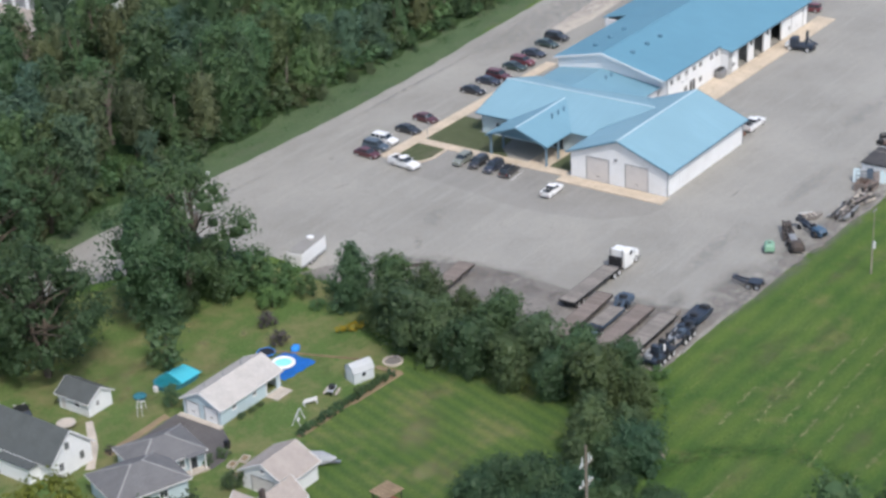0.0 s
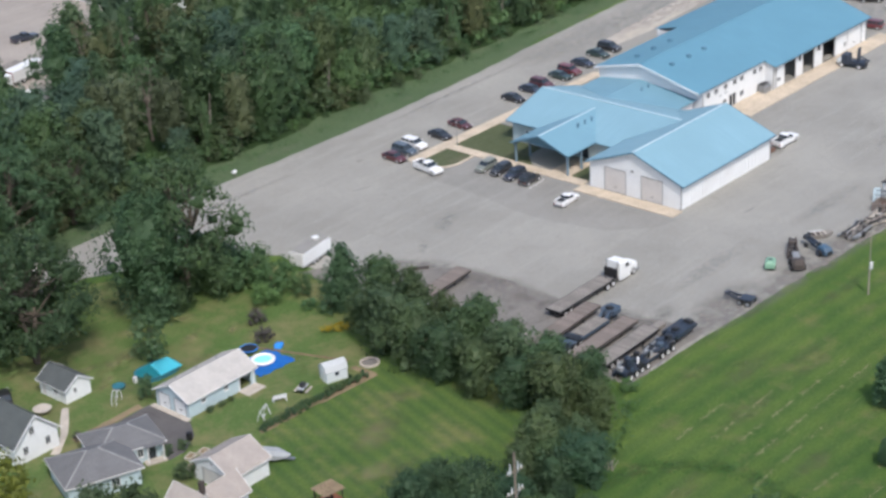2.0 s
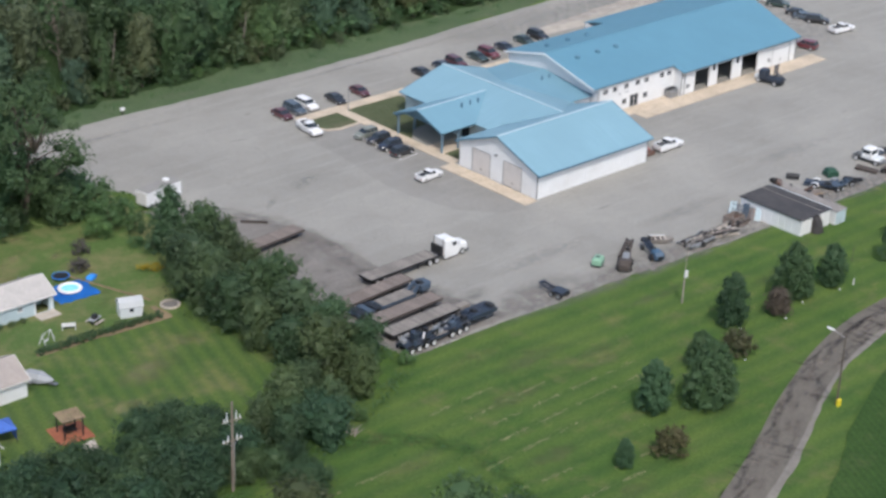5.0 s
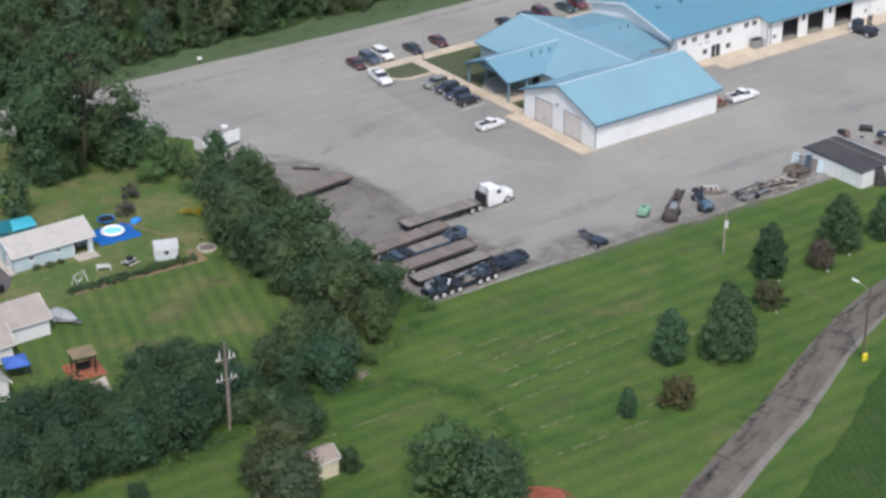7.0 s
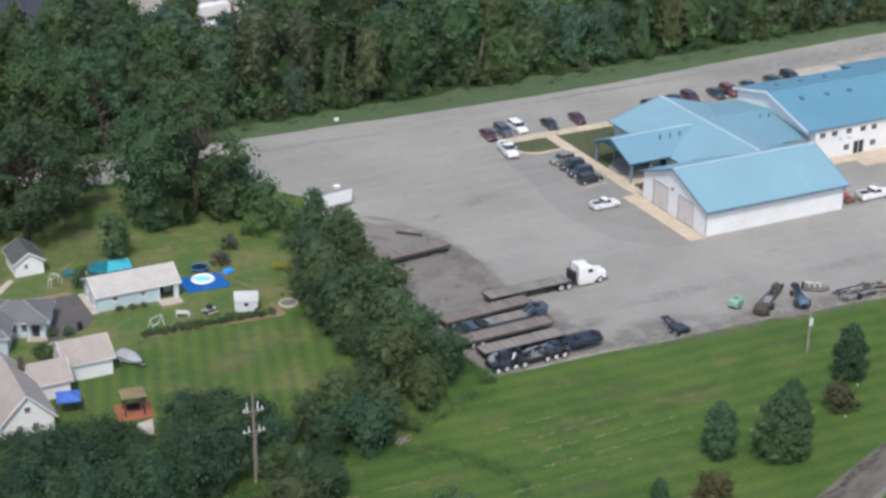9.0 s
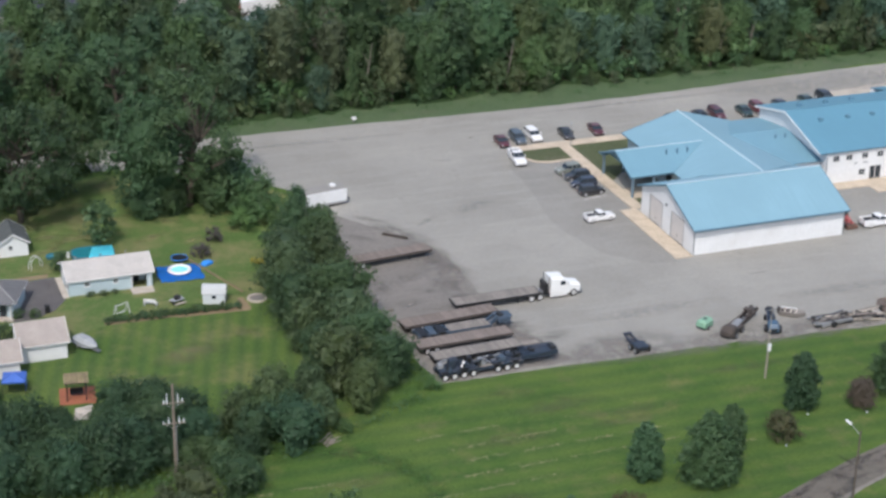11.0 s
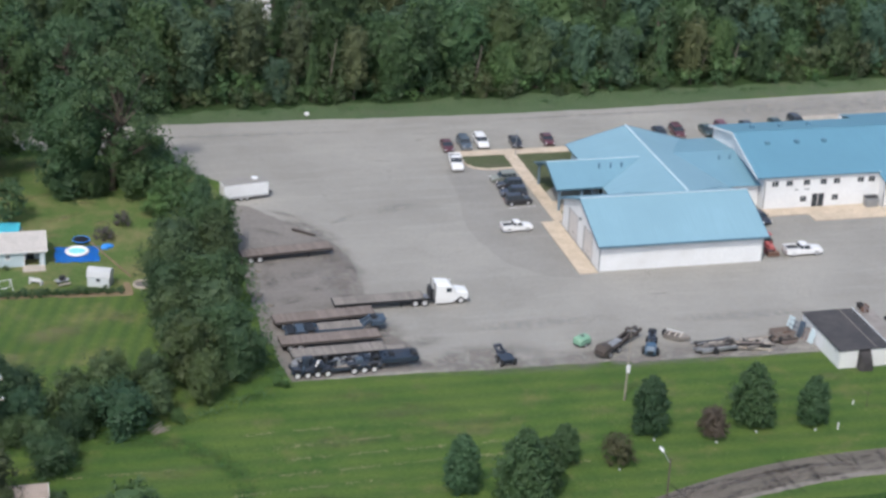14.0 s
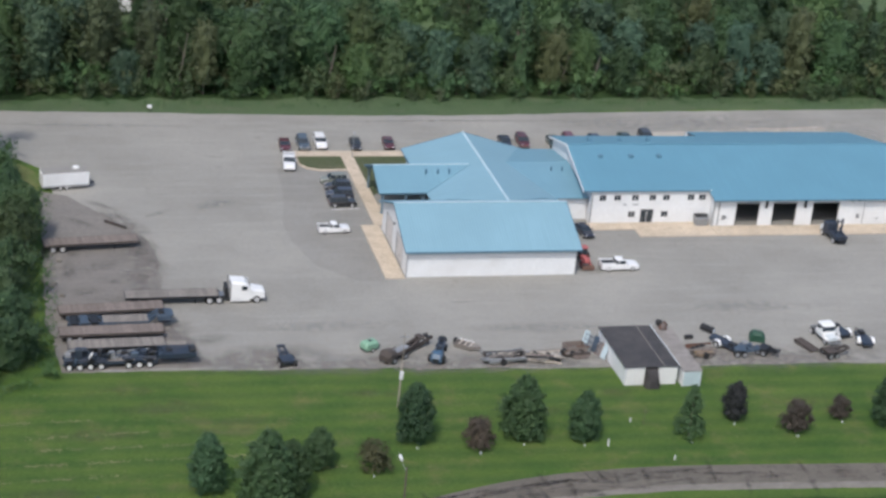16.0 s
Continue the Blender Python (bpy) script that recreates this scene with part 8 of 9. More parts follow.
def crown_mesh(name, seed, material, height, radius, low, clumps, clump_r, size, per_area, form="round", core=0.55, rough=0.3):
    """rough: how far the crown's outline swells and shrinks round the trunk. A dense crown (core 0.6 or more) has a closed leafy heart from which its boughs bulge."""
    rng = np.random.default_rng(seed)
    cs, rs = [], []
    ph = rng.uniform(0, 6.28, 6)

    def reach(f, a):
        f = np.clip(f, 0.0, 1.0)
        if form == "cone":
            env = radius * (1.0 - f) ** 0.8
        elif form == "pear":
            env = radius * (np.sin(math.pi * np.minimum(1, 0.18 + 0.82 * (1 - f)) * 0.62) / 0.93) * np.where(f < 0.85, 1.0, (1 - f) / 0.15 * 0.8 + 0.2)
        else:
            env = radius * np.sqrt(np.maximum(0.05, 1 - (2 * np.abs(f - 0.42) / 1.25) ** 2))
        env = env * (1 + rough * (0.6 * np.sin(2 * a + ph[0] + 2 * f) + 0.5 * np.sin(3 * a + ph[1] - 4 * f) + 0.5 * np.sin(7 * f + ph[2])))
        return np.maximum(0.1, env)
    dense = core >= 0.6
    for i in range(clumps):
        k = (i + 0.5) / clumps
        h = low + (height - low) * (k ** 0.85)
        f = (h - low) / (height - low)
        a = i * 2.4 + rng.uniform(-0.7, 0.7)
        env = float(reach(f, a))
        if rough < 0.12:
            d, r = env * rng.uniform(0.5, 0.9), clump_r * rng.uniform(0.8, 1.1) * (0.55 + 0.45 * env / radius)
        elif dense:
            d, r = env * rng.uniform(0.5, 0.95), clump_r * (0.55 + 0.8 * rng.uniform() ** 1.5) * (0.6 + 0.4 * min(1.2, env / radius))
        else:
            d, r = env * rng.uniform(0.25, 1.0) ** 0.6, clump_r * (0.5 + 0.95 * rng.uniform() ** 1.7) * (0.6 + 0.4 * min(1.2, env / radius))
        cs.append((d * math.cos(a), d * math.sin(a), min(h + rng.normal(0, 0.03 * height), height - r * 0.5)))
        rs.append(r)

    def buried(p):
        f = (p[:, 2] - low) / (height - low)
        return (np.hypot(p[:, 0], p[:, 1]) < 0.6 * reach(f, np.arctan2(p[:, 1], p[:, 0]))) & (f > 0.02) & (f < 0.9)
    v, f = leaf_cloud(rng, np.array(cs), rs, size, per_area, core if not dense else core * 0.8, buried if dense else None)
    if dense:
        # the heart, and a coat of leaves over it
        n, rows = 12, 9
        base = len(v)
        fs = np.linspace(0.0, 0.93, rows)
        an = np.arange(n) * 2 * math.pi / n
        rho = np.array([0.58 * reach(np.full(n, q), an) for q in fs]) * rng.uniform(0.7, 1.12, (rows, n))
        heart = np.stack([rho * np.cos(an), rho * np.sin(an), np.repeat(low + (height - low) * fs[:, None], n, 1)], -1).reshape(-1, 3)
        hf = [(base + i * n + j, base + i * n + (j + 1) % n, base + (i + 1) * n + (j + 1) % n, base + (i + 1) * n + j) for i in range(rows - 1) for j in range(n)]
        hf.append(tuple(base + (rows - 1) * n + j for j in range(n)))
        m = int(per_area * 6.3 * radius * (height - low) * 0.9)
        ff, aa = rng.uniform(0.0, 0.97, m), rng.uniform(0, 2 * math.pi, m)
        rr = reach(ff, aa) * np.clip(rng.normal(0.78, 0.13, m), 0.55, 1.08)
        p = np.stack([rr * np.cos(aa), rr * np.sin(aa), low + (height - low) * ff], 1)
        nrm = np.stack([np.cos(aa), np.sin(aa), 1.5 * (ff - 0.3)], 1) + rng.normal(scale=0.75, size=(m, 3))
        lv = leaf_quads(rng, p, nrm, size)
        lf = np.arange(base + len(heart), base + len(heart) + 4 * m).reshape(-1, 4).tolist()
        v, f = np.concatenate([v, heart, lv]), f + hf + lf
    v[:, 2] = np.maximum(v[:, 2], 0.12)
    me = bpy.data.meshes.new(name)
    me.from_pydata(v.tolist(), [], f)
    me.materials.append(M[material])
    return me, cs


def tree(name, label, seed, material, height, radius, low=None, clumps=34, clump_r=1.5, size=0.3, per_area=1.6, form="round", bark="bark", group="", trunk_r=None, core=0.55, lean=0.3, category="tree", at=None, rough=0.3, forks=1):
    """One tree at the origin, as a thing with trunk and crown; forks: the stems that rise from its foot."""
    low = height * 0.22 if low is None else low
    t = thing(name, label, category, group, at=at)
    me, cs = crown_mesh("crown", seed, material, height, radius, low, clumps, clump_r, size, per_area, form, core, rough)
    rnd = random.Random(seed)
    r = trunk_r or height * 0.02
    b = bm_new()
    for fk in range(forks):
        way = rnd.uniform(0, 6.28)
        pts = [Vector((0.25 * fk, 0.1 * fk, -0.1))]
        for k in range(1, 6):
            pts.append(Vector((rnd.uniform(-lean, lean) * k * 0.3 + (radius * 0.07 * k * math.cos(way) if forks > 1 else 0), rnd.uniform(-lean, lean) * k * 0.3 + (radius * 0.07 * k * math.sin(way) if forks > 1 else 0), height * 0.8 * k / 5)))
        for k, (p, q) in enumerate(zip(pts, pts[1:])):
            tube(b, p, q, r * (1 - 0.17 * k), r * (1 - 0.17 * (k + 1)), 7)
        for c in cs[fk::4]:
            j = min(4, max(1, int(c[2] / (height * 0.8) * 5)))
            e = Vector(c)
            m = pts[j].lerp(e, 0.5) + Vector((0, 0, -0.06 * height))
            tube(b, pts[j] - Vector((0, 0, 0.12 * height)) if j > 1 else pts[j], m, r * 0.4, r * 0.26, 5), tube(b, m, e, r * 0.26, r * 0.1, 5)
    part("trunk", b, bark, t)
    shared("crown", me, t)
    return t


def scatter(proto, places, jitter=0.15, seed=1):
    """Stand copies of the prototypes at the places (x, y, scale); the first use of each prototype is the prototype itself."""
    rnd = random.Random(seed)
    used = set()
    for i, (x, y, s) in enumerate(places):
        p = proto[rnd.randrange(len(proto))] if i >= len(proto) else proto[i]
        sc = s * rnd.uniform(1 - jitter, 1 + jitter)
        m = Matrix.LocRotScale((x, y, 0.0), Euler((0, 0, rnd.uniform(0, 6.283))), (sc * rnd.uniform(0.92, 1.08), sc * rnd.uniform(0.92, 1.08), sc * rnd.uniform(0.9, 1.12)))
        if p not in used:
            used.add(p)
            p.matrix_basis = m
        else:
            c = copy_thing(p, Matrix.Identity(4))
            c.matrix_basis = m


wood = "trees of the wood behind the road"
forest = []
for k, (mt, h, rad, low, n, cr, form, lab) in enumerate((
        ("leaf_forest", 15.0, 4.8, 0.7, 44, 1.65, "round", "tall dark green tree of the dense wood"),
        ("leaf_oak", 16.5, 4.4, 1.2, 42, 1.6, "round", "tall dark tree of the dense wood"),
        ("leaf_forest", 14.0, 5.2, 1.0, 46, 1.5, "round", "broad green tree of the dense wood"),
        ("leaf_hedge", 13.0, 4.2, 0.8, 38, 1.5, "pear", "grey-green tree of the dense wood"),
        ("leaf_haze", 15.5, 4.0, 1.8, 36, 1.5, "round", "tall tree of the dense wood, tinted blue for haze"),
        ("leaf_haze", 12.5, 4.6, 0.8, 40, 1.5, "round", "full tree of the dense wood, tinted blue for haze"),
        ("leaf_oak", 17.5, 3.0, 2.2, 34, 1.25, "cone", "tall narrow dark tree of the wood"),
        ("leaf_olive", 14.0, 3.6, 2.6, 26, 1.2, "round", "thin olive-green tree in the wood"))):
    forest.append(tree("tree", lab, 11 + k, mt, h, rad * 0.9, low, n, cr, 0.28, 2.1, form, group=wood, rough=0.34, core=0.7, forks=1 + (k % 3 == 0)))
forest.append(tree("tree", "half-bare brownish tree in the wood", 37, "leaf_dead", 13.5, 3.0, 4.5, 24, 1.0, 0.19, 1.8, bark="bark_dull", group=wood, core=0, forks=2))
rnd = random.Random(5)
spots = []
for row, (y0, step) in enumerate(((78.5, 7.2), (85.5, 7.6), (93.5, 8.2), (102.5, 8.8), (112, 9.4), (122.5, 9.8), (131, 10.5))):
    x = -124 + rnd.uniform(0, 5)
    while x < (150 if row < 4 else 120):
        y = y0 + rnd.uniform(-2.2, 2.2) + (1.5 if x > 40 else 0)
        far = 138 if x > 30 else (128 if x > 8 else (117 if x > -30 else 121))
        if y < far and not (-56 < x < -20 and y > 112):
            if row > 0 or rnd.random() < 0.62:
                spots.append((x, y, rnd.uniform(0.7, 1.2) * (0.84 if row == 0 else 1.0)))
        x += step * rnd.uniform(0.8, 1.2)
spots += [(-19, 117, 0.95), (-12.5, 120.5, 1.0), (-8.7, 125.0, 0.95), (-17, 123.5, 0.9), (-25, 113.5, 1.0), (-14, 129.5, 1.05), (-22.5, 123.5, 1.0), (-15, 121, 1.1), (-9, 123, 1.1), (-4, 119, 1.0), (1, 126, 1.0), (8, 132, 1.0),
          (-80, 113, 0.9), (-73, 116, 0.95), (-66.5, 117, 1.0), (-61.5, 119.5, 1.0), (-57, 115.5, 1.0), (-53, 117, 0.95), (-66, 110, 1.0), (-59, 109, 1.0), (-51.5, 109, 0.8), (-44, 112.5, 0.95), (-40.5, 116, 0.9), (-38, 120.5, 0.85), (-49, 114, 0.6)]
first = forest[:8] * 3 + forest[8:]
scatter(first, spots, 0.1, 3)
# undergrowth along the wood's edge
brush = [tree("bush", "leafy green bush at the wood's edge", 51 + k, mt, 2.6 + 0.5 * k, 2.0, 0.3, 12, 0.9, 0.22, 2.6, group="bushes along the wood", category="bush", trunk_r=0.06) for k, mt in enumerate(("leaf_forest", "leaf_bright", "leaf_hedge", "leaf_olive"))]
mounds = []
for x in np.arange(-118, 150, 2.4):
    y, lump = 75.6 + (1.6 if x > 45 else 0), 0.5 + 0.5 * math.sin(x * 0.31) * math.sin(x * 0.113 + 1)
    if rnd.random() < 0.35 + 0.5 * lump:
        mounds.append((x + rnd.uniform(-1.2, 1.2), y + rnd.uniform(-0.6, 1.6), rnd.uniform(0.35, 0.75) + 0.5 * lump * rnd.random()))
    mounds.append((x + rnd.uniform(-1.2, 1.2), y + rnd.uniform(2.0, 4.6), rnd.uniform(0.7, 1.2) + 0.8 * lump * rnd.random()))
scatter(brush, mounds, 0.2, 4)
for x, y, l in ((2, 79, 9.0), (46, 80.5, 7.0), (52, 80, 8.0), (-24, 82, 10.0), (30, 81, 8.5), (72, 81.5, 8.0), (-8, 90, 13.0)):
    s = thing("dead_trunk", "bare pale leaning trunk at the wood's edge", "tree", "bare trunks at the wood's edge", at=pose(x, y, 0))
    b = bm_new()
    tube(b, (0, 0, -0.1), (0.8, -0.5, l * 0.6), 0.16, 0.12, 7), tube(b, (0.8, -0.5, l * 0.6), (1.4, -0.3, l), 0.12, 0.05, 7)
    tube(b, (0.8, -0.5, l * 0.6), (-0.6, -0.9, l * 0.85), 0.07, 0.03, 6)
    part("trunk", b, "bark_dull", s)

# the big old trees at the north end of the gardens
old = "old broad trees by the west road"
o1 = tree("tree", "huge old green oak with a thick bare trunk", 61, "leaf_forest", 17.0, 5.8, 1.8, 60, 1.75, 0.25, 2.8, group=old, trunk_r=0.42, lean=0.5, rough=0.32, core=0.6)
o4 = tree("tree", "tall dark oak with an open crown of long limbs", 68, "leaf_oak", 18.5, 7.4, 5.0, 62, 1.65, 0.24, 3.0, group=old, trunk_r=0.45, lean=0.7, forks=2, rough=0.42, core=0.5)
o2 = tree("tree", "huge dark spreading tree beside the gardens", 62, "leaf_oak", 18.0, 7.6, 2.4, 70, 2.0, 0.27, 2.6, group=old, trunk_r=0.5, rough=0.3, forks=2)
o3 = tree("tree", "tall full-crowned green tree by the west road", 63, "leaf_forest", 17.0, 6.6, 2.6, 56, 1.9, 0.28, 2.6, group=old, trunk_r=0.45, rough=0.3)
o1.matrix_basis = pose(-71.6, 41.0, 0, 0, 0, 40) @ Matrix.Scale(1.08, 4)
o4.matrix_basis = pose(-65.4, 41.0, 0, 0, 0, 160) @ Matrix.Scale(1.14, 4)
scatter([o2, o3], [(-91.0, 42.5, 1.0), (-80.5, 73.5, 0.95), (-96, 49.5, 0.9), (-69, 75, 0.85), (-92, 76, 1.0), (-104, 52, 0.95), (-58, 76, 0.8), (-106, 74, 1.0), (-114, 60, 0.9), (-84.5, 52.5, 0.8)], 0.03, 7)

# hedgerow between the gardens and the yard
hg = "hedgerow trees beside the truck yard"
hedge = [tree("tree", "grey-green hedgerow tree with a dense crown", 71 + k, mt, 9.0, 3.7, 0.6, 30, 1.5, 0.22, 3.4, group=hg, rough=0.22, core=0.66) for k, mt in enumerate(("leaf_hedge", "leaf_oak", "leaf_hedge", "leaf_hedge"))]
row = []
for x, y, s in ((-58.0, 12.5, 0.92), (-53.0, 13.5, 1.02), (-60.0, 6.5, 0.95), (-54.2, 6.8, 1.05), (-61.0, 0.5, 0.95), (-55.0, 0.0, 1.02), (-62.2, -5.6, 0.92), (-56.2, -6.5, 0.95), (-62.5, -11.8, 0.86), (-57.0, -12.8, 0.9),
                (-62.0, -18.0, 0.88), (-56.2, -18.6, 0.98), (-61.5, -24.2, 0.9), (-55.6, -24.6, 0.9), (-60.2, -29.4, 0.72), (-53.2, -22.0, 0.72), (-66.4, -26.6, 0.72), (-72.0, -29.6, 0.76), (-66.6, -31.8, 0.66), (-76.4, -30.6, 0.62)):
    row.append((x, y, s))
scatter(hedge, [(x, y, s * (0.80 + 0.36 * ((i * 7) % 5) / 4)) for i, (x, y, s) in enumerate(row)], 0.06, 8)
cf = tree("conifer", "dark narrow conifer beside the hedgerow", 81, "leaf_oak", 9.8, 3.1, 0.3, 44, 0.95, 0.2, 4.5, "pear", rough=0.15, core=0.66)
cf.matrix_basis = pose(-54.6, 19.4, 0)
low_hedge = [tree("bush", "bright green bush at the hedgerow's foot", 85 + k, mt, 4.6, 2.9, 0.2, 20, 1.2, 0.22, 3.0, group="bushes north of the hedgerow", category="bush", trunk_r=0.08) for k, mt in enumerate(("leaf_bright", "leaf_forest"))]
scatter(low_hedge, [(-52.2, 25.5, 0.4), (-55.0, 27.6, 0.6), (-54.4, 31.2, 0.6), (-57.0, 31.5, 1.0), (-56.4, 36.4, 1.1), (-58.6, 37.8, 1.2), (-60.5, 29.5, 0.7), (-57.6, 41.5, 1.2), (-57.6, 23.6, 0.4), (-50.6, -27.2, 0.4), (-64.2, -34.2, 0.35), (-69.5, -34.8, 0.4)], 0.1, 9)
# bushes in the crowns' shade, which the darker leaf colour helps to paint
dim = [tree("bush", "bush under the old trees, darker leaves for their shade", 88, "leaf_oak", 5.6, 3.2, 0.2, 24, 1.2, 0.22, 3.0, group="bushes north of the hedgerow", category="bush", trunk_r=0.08, core=0.62)]
scatter(dim, [(-62.0, 38.0, 1.15), (-63.0, 42.0, 1.2), (-60.2, 42.5, 1.25), (-61.5, 46.5, 1.1), (-68.5, 38.6, 0.8), (-73.0, 38.2, 0.9)], 0.08, 19)
# the thicket round the power pole
thick = [tree("tree", "low dark thicket tree by the power pole", 91 + k, mt, 6.4, 3.5, 0.3, 28, 1.45, 0.17, 5.0, rough=0.2, core=0.65, group="thicket round the power pole") for k, mt in enumerate(("leaf_thicket", "leaf_oak", "leaf_thicket"))]
rnd = random.Random(41)
spots = []
for k in range(70):
    x = -119.5 + 3.7 * (k % 10) + rnd.uniform(-0.8, 0.8)
    y = -25.2 - 3.0 * (k // 10) + rnd.uniform(-0.7, 0.7)
    # the south edge runs straight down from the pole, the clearing with the grill stays open
    if y > -37.2 + 0.16 * (x + 88) and not (x < -93.5 and y > -27.0) and (x + 93) ** 2 + (y + 27.4) ** 2 > 5.0:
        spots.append((x, y, rnd.uniform(0.72, 1.0)))
scatter(thick, spots + [(-82.6, -28.6, 0.9), (-86.4, -26.6, 0.8), (-90.2, -26.2, 0.6), (-97.6, -27.4, 0.75), (-82.6, -33.4, 0.8), (-84.0, -36.2, 0.5), (-104.6, -25.5, 0.8), (-110, -25, 0.9)], 0.08, 10)
mid = [tree("tree", "leafy mid-green tree at the hedgerow's end", 95 + k, mt, 6.6, 3.4, 0.25, 30, 1.35, 0.19, 4.4, rough=0.2, core=0.64, group="trees at the hedgerow's end") for k, mt in enumerate(("leaf_oak", "leaf_thicket"))]
scatter(mid, [(-72.6, -31.6, 0.95), (-70.8, -35.4, 0.92), (-75.6, -34.8, 0.8), (-80.2, -38.0, 0.55), (-77.6, -37.6, 0.5), (-79.6, -43.6, 0.8), (-77.8, -41.2, 0.5), (-82.0, -36.0, 0.55), (-79.2, -52.6, 0.4), (-100.8, -44.4, 0.36)], 0.06, 21)
rnd2 = [tree("tree", "rounded dark green tree on the mown slope", 101 + k, "leaf_oak" if k else "leaf_forest", 7.6, 4.3, 0.4, 38, 1.4, 0.23, 3.2, rough=0.15, core=0.68, group="round trees by the mulch bed") for k in range(2)]
scatter(rnd2, [(-72.4, -61.0, 0.98), (-71.2, -68.2, 1.0)], 0.04, 11)
dusk = [tree("tree", "dark olive open-crowned tree beside the beige shed", 105 + k, "leaf_dusky", 8.6, 3.3, 0.3, 34, 1.25, 0.2, 3.6, rough=0.3, core=0.6, group="olive trees beside the shed") for k in range(2)]
scatter(dusk, [(-86.2, -50.6, 0.95), (-88.6, -54.4, 0.9), (-89.2, -49.6, 0.6), (-85.6, -54.6, 0.55), (-90.8, -60.0, 0.9)], 0.04, 22)
yt = tree("tree", "sunlit yellow-green garden tree", 111, "leaf_yellow", 8.4, 4.3, 0.8, 36, 1.5, 0.32, 1.8)
yt.matrix_basis = pose(-119.5, 12.5, 0)
gtree = [tree("tree", "dark green garden tree near the houses", 115, "leaf_hedge", 6.4, 2.9, 0.6, 26, 1.2, 0.30, 2.0, group="garden trees near the houses"), tree("tree", "small dark garden tree by the pool", 116, "leaf_oak", 5.6, 2.1, 0.8, 22, 0.9, 0.26, 2.2, group="garden trees near the houses")]
scatter(gtree, [(-109.5, 1.0, 0.85), (-81.4, 30.0, 1.15), (-113.6, -14.0, 0.9), (-99.0, 3.0, 0.35), (-102, -24, 0.8), (-88.6, 22.6, 0.55), (-113, 3, 0.85)], 0.05, 12)
gold = tree("flower_bush", "yellow flowering bush under the hedgerow", 119, "leaf_gold", 1.1, 1.2, 0.1, 9, 0.5, 0.16, 4.0, category="bush", trunk_r=0.04)
gold.matrix_basis = pose(-60.4, 15.6, 0, 0, 0, -35) @ Matrix.Diagonal((1.7, 0.9, 1.0, 1))
shr = [tree("bush", "low dark purple-leaved shrub on the lawn", 121, "leaf_purple", 1.8, 1.3, 0.15, 12, 0.6, 0.18, 3.0, group="low shrubs in the garden", category="bush", trunk_r=0.05), tree("bush", "low green shrub beside the wall", 122, "leaf_hedge", 1.3, 1.0, 0.1, 10, 0.5, 0.18, 3.0, group="low shrubs in the garden", category="bush", trunk_r=0.05)]
scatter(shr, [(-68.2, 21.6, 1.15), (-86.0, 13.1, 0.7), (-65.3, 26.4, 1.0), (-84.2, 12.9, 0.6), (-82.6, 12.9, 0.5), (-96.4, 9.6, 0.8), (-94.2, 9.0, 0.9), (-73.4, 4.2, 0.7), (-100.8, 21.6, 0.6)], 0.1, 13)
lh = [tree("hedge_shrub", "clipped dark shrub of a low hedge", 125, "leaf_oak", 0.9, 0.7, 0.1, 8, 0.42, 0.15, 4.0, group="low hedge across the garden", category="hedge", trunk_r=0.04)]
scatter(lh, [(-85.4 + 0.98 * k, 4.1 - 0.045 * k, 1.0) for k in range(19)], 0.15, 14)

# young trees planted in the mown field, most with a white guard at the foot
field = "young trees on the mown field"
young = tree("tree", "young dark green tree on the mown field", 131, "leaf_young", 7.0, 2.35, 0.5, 110, 0.62, 0.17, 7.0, "pear", group=field, rough=0.06, core=0.75)
young2 = tree("tree", "young broad green tree on the mown field", 132, "leaf_young", 7.4, 2.75, 0.4, 120, 0.68, 0.17, 7.0, "pear", group=field, rough=0.06, core=0.75)
scatter([young, young2], [(-8.9, -46.2, 0.95), (4.4, -46.2, 1.0), (11.9, -47.2, 0.94), (52.8, -46.5, 1.0), (-34.6, -55.4, 0.94), (-28.4, -59.0, 1.12), (-25.4, -57.2, 1.05), (-21.4, -51.4, 0.8), (-47.0, -62.0, 0.5), (66, -47, 1.0)], 0.03, 15)
cone = tree("tree", "young conical green tree on the mown field", 133, "leaf_young", 6.9, 2.4, 0.4, 70, 0.72, 0.17, 6.0, "cone", group=field, rough=0.1)
cone.matrix_basis = pose(25.4, -47.6, 0)
plum = tree("tree", "dark plum-leaved young tree on the field", 134, "leaf_plum", 5.2, 1.75, 0.4, 80, 0.5, 0.12, 10.0, "pear", group=field, rough=0.08, core=0.7)
plum.matrix_basis = pose(32.8, -43.8, 0)
pur = [tree("tree", "thin purple-brown young tree on the field", 135, "leaf_purple", 3.9, 1.9, 0.3, 60, 0.62, 0.15, 6.0, group=field, core=0.6, rough=0.12, trunk_r=0.07)]
scatter(pur, [(-1.6, -48.2, 1.0), (39.8, -47.2, 1.0), (47.0, -44.4, 0.82)], 0.05, 16)
rus = [tree("tree", "reddish green low tree on the field", 136, "leaf_russet", 3.3, 2.0, 0.25, 50, 0.7, 0.15, 5.5, group=field, core=0.55, rough=0.14, trunk_r=0.07)]
scatter(rus, [(-15.0, -52.4, 1.0), (-40.8, -63.6, 1.15)], 0.05, 17)
sap = thing("sapling", "thin bare sapling with a white foot tag", "tree", field, at=pose(20.6, -44.4, 0))
b = bm_new()
tube(b, (0, 0, 0), (0.1, 0, 2.6), 0.05, 0.02, 6), tube(b, (0.05, 0, 1.4), (0.6, 0.1, 2.2), 0.025, 0.01, 5), tube(b, (0.05, 0, 1.7), (-0.5, -0.2, 2.5), 0.025, 0.01, 5)
part("trunk", b, "bark", sap)
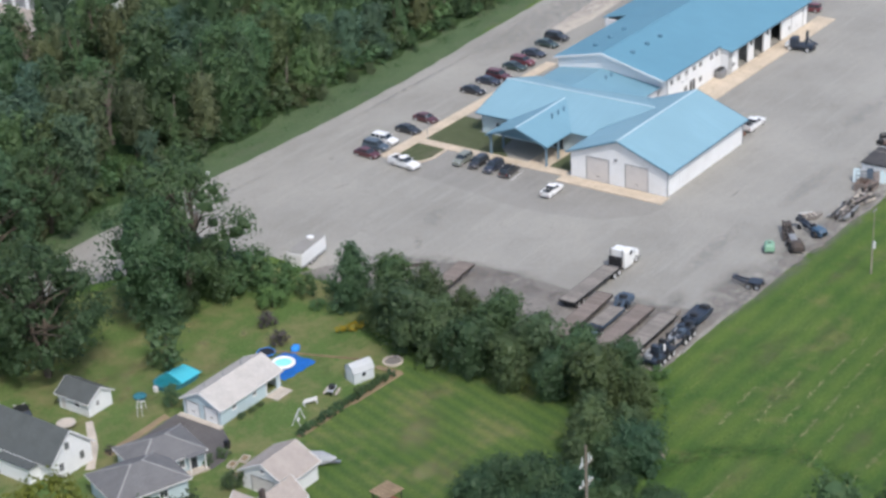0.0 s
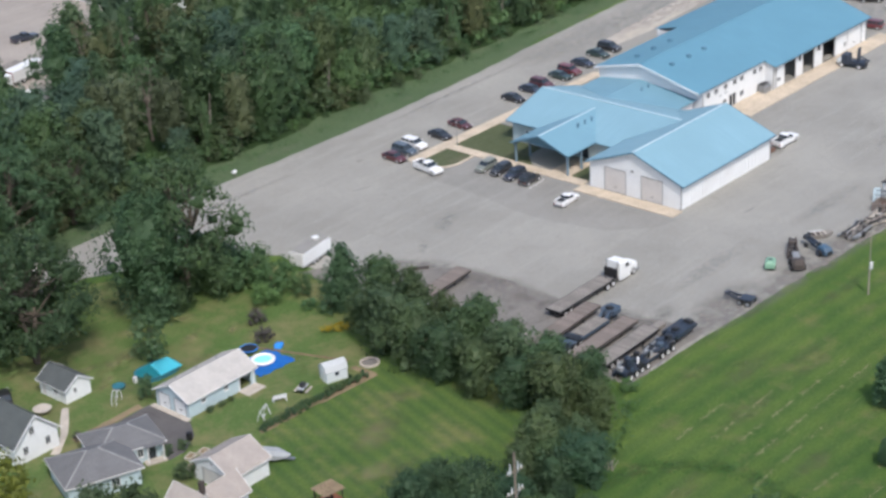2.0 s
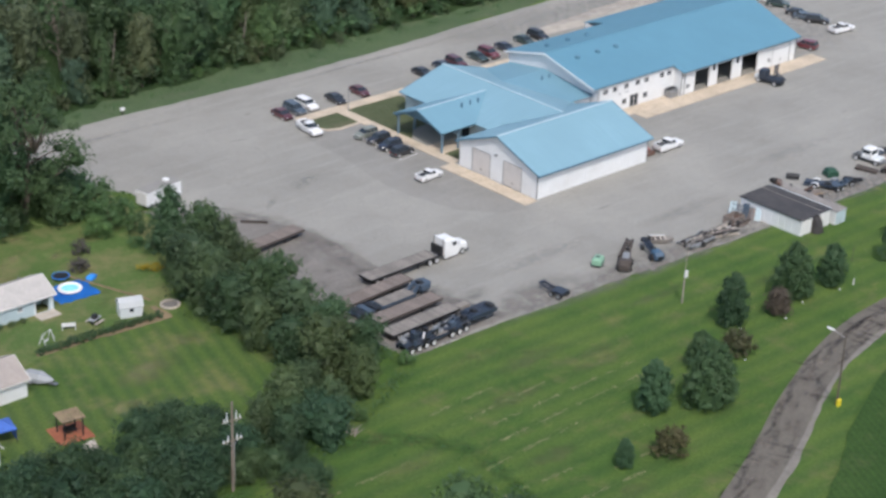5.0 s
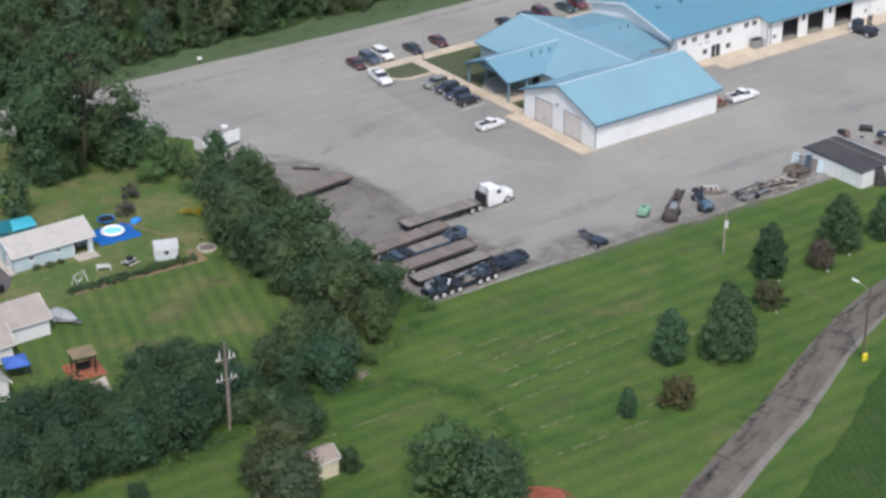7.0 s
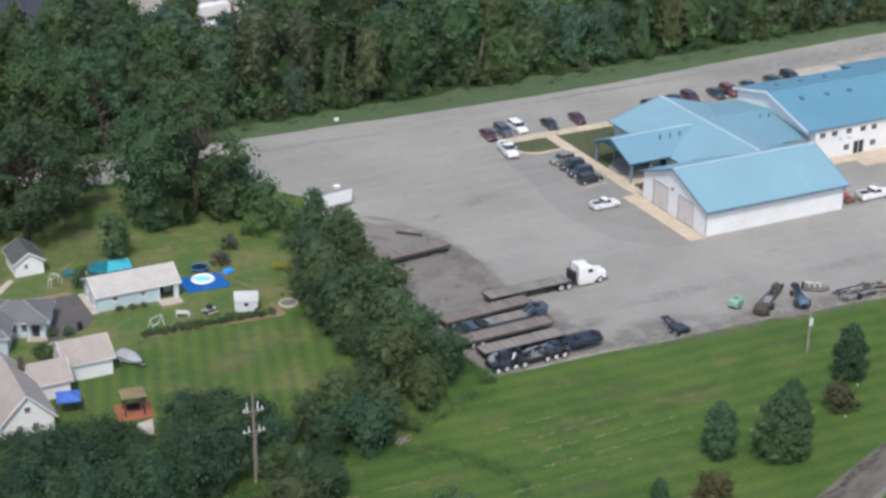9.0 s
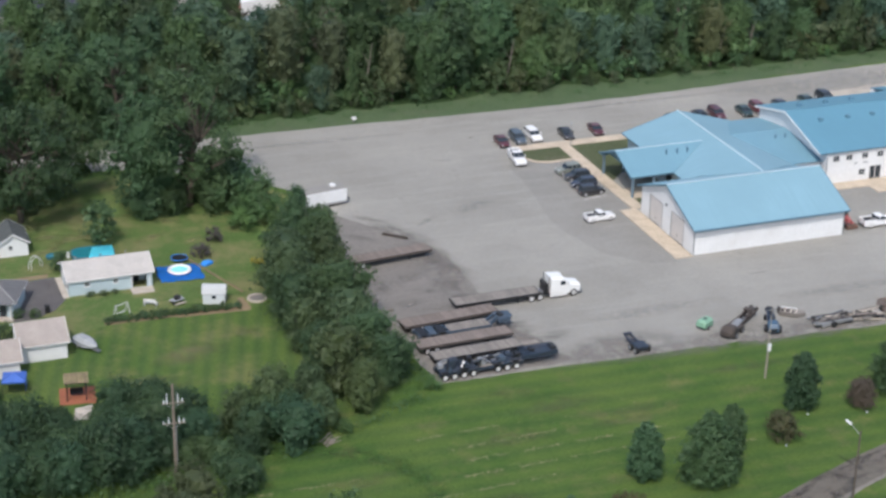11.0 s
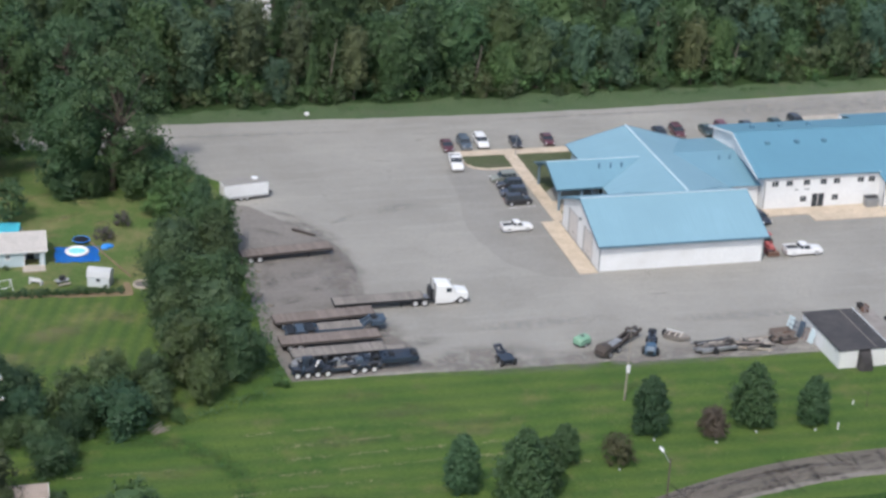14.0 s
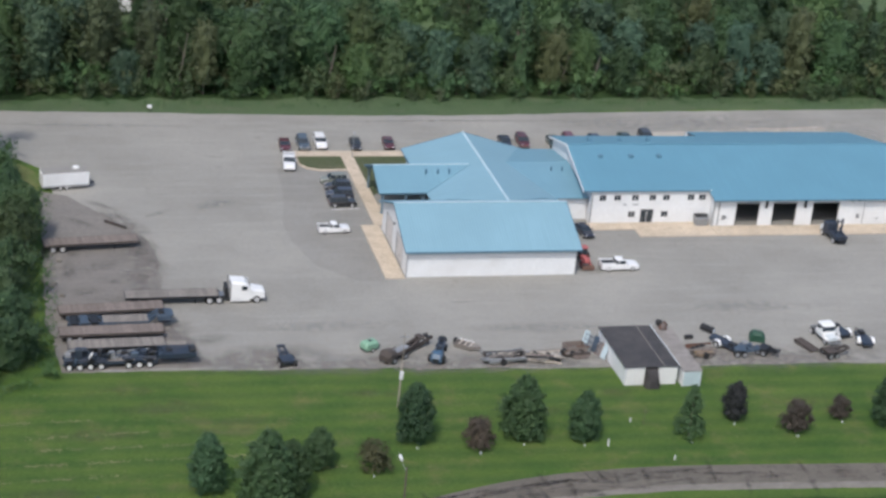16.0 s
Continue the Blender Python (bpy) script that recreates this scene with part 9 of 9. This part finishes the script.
for x, y in ((4.2, -48.2), (11.6, -49.0), (32.4, -45.2), (39.4, -48.8), (46.8, -45.8), (-1.6, -49.8), (-15.3, -54.0), (-8.9, -48.0), (52.5, -48.2), (25.2, -49.4)):
    gd = thing("tree_tag", "small white tag at a young tree's foot", "tag", "white tags at young trees", at=pose(x, y, 0))
    small_box(gd, "plate", "light_strip", -0.1, 0.1, -0.08, 0.08, 0.0, 0.2)

# dry cuttings lying in rows on the field, dark grass for the swale's shade along the bend, loose sticks and stones
def strewn(name, label, category, material, rows, per_metre, size, lift, wide, gaps, seed, flatness=0.25):
    """Many small blades strewn along lines (x0, y0, x1, y1), thick in places and missing in others."""
    rng = np.random.default_rng(seed)
    ps = []
    for x0, y0, x1, y1 in rows:
        n = int(math.hypot(x1 - x0, y1 - y0) * per_metre)
        t = np.sort(rng.uniform(0, 1, n))
        ln = math.hypot(x1 - x0, y1 - y0)
        keep = np.sin(t * ln * 1.9 + rng.uniform(0, 6)) + np.sin(t * ln * 0.83 + rng.uniform(0, 6)) + rng.normal(0, 0.5, n) > gaps
        t = t[keep]
        p = np.stack([x0 + (x1 - x0) * t, y0 + (y1 - y0) * t, np.zeros_like(t)], 1)
        p[:, :2] += rng.normal(scale=wide, size=(len(t), 2))
        p[:, 2] = lift * rng.uniform(0.3, 1.0, len(t))
        ps.append(p)
    p = np.concatenate(ps)
    v = leaf_quads(rng, p, rng.normal(size=p.shape) * flatness + [0, 0, 1], size)
    v[:, 2] = np.maximum(v[:, 2], 0.03)
    me = bpy.data.meshes.new(name)
    me.from_pydata(v.tolist(), [], np.arange(len(v)).reshape(-1, 4).tolist())
    me.materials.append(M[material])
    tagged(new(name, me), label, category, kind="stuff")


strewn("cut_hay", "pale dry cuttings lying in rows on the field", "hay", "straw", [
    (-56, -48.6, -26, -48.0), (-54, -45.2, -26, -45.1), (-55, -42.4, -38, -41.6), (-57, -38.8, -46, -38.4), (-66, -57.6, -50, -58.4), (-60, -52.2, -44, -51.4), (-78, -45.2, -66, -45.4), (-62, -63.4, -46, -64.2),
    (-48, -61.5, -36, -62.0), (-30, -52.0, -18, -51.4)], 16, 0.13, 0.12, 0.15, -0.1, 5)
strewn("cut_hay", "thin scattered cuttings over the mown field", "hay", "straw", [(-60 + 3 * k, -36.5 - 3.1 * k, 20 + 4 * k, -36.0 - 2.3 * k) for k in range(8)], 2.2, 0.11, 0.08, 0.7, 0.9, 6)
# dark blades deepen the painted shade of the swale
strewn("swale_shade_blades", "grass along a bend, darkened as a swale's shaded side", "grass", "grass_swale_shade", [
    (-90, -39.5, -82, -37.6), (-82, -37.6, -75.5, -36.2), (-75.5, -36.2, -70, -37.0), (-70, -37.0, -65, -39.4), (-65, -39.4, -61.2, -43), (-61.2, -43, -59, -47.5), (-59, -47.5, -58.6, -52.5), (-58.6, -52.5, -60, -59)], 16, 0.2, 0.15, 1.3, -9, 7, 0.4)
strewn("rough_grass", "rank green weeds along the hedgerow's foot", "grass", "leaf_bright", [(-50.6, -26, -50.2, -8), (-50.2, -8, -50.2, 12), (-50.2, 12, -50, 34), (-62, -34, -51, -28), (-80, -33, -62, -34), (-99, -41.2, -87, -38.2), (-92, -40.4, -86, -38.6)], 22, 0.2, 0.6, 0.7, -0.8, 8, 0.8)
strewn("rough_grass", "rank green weeds on the verge below the wood", "grass", "leaf_bright", [(-110, 73.5, -40, 72.6), (-40, 72.6, 0, 72.2), (0, 72.2, 50, 73.8), (50, 73.8, 140, 76.4)], 16, 0.22, 0.4, 0.9, 0.2, 9, 0.8)
rnd = random.Random(77)
sp = thing("brush_pile", "pile of pale cut sticks at the thicket's edge", "brush", at=pose(-66.6, -36.0, 0.01, 0, 0, 30))
for i in range(14):
    b = bm_new()
    y = rnd.uniform(-0.6, 0.6)
    tube(b, (-rnd.uniform(0.4, 1.3), y, 0.1 + 0.035 * i), (rnd.uniform(0.4, 1.3), y + rnd.uniform(-0.7, 0.7), 0.12 + 0.035 * i), 0.06, 0.04, 6)
    part("stick", b, "bark_pale", sp)
b = bm_new()
box(b, -0.25, 0.25, -0.18, 0.2, 0.0, 0.24, 0.06)
me = mesh_of("stone", b, "lane_edge")
for i in range(20):
    y = rnd.uniform(-10, 10)
    st = tagged(new("stone", me), "pale loose stone at the gravel's edge", "stone", "loose stones along the hedgerow")
    st.matrix_basis = pose(-48.9 + rnd.gauss(0, 0.5), y, 0.03, 0, 0, rnd.uniform(0, 180)) @ Matrix.Scale(rnd.uniform(0.5, 1.6), 4)
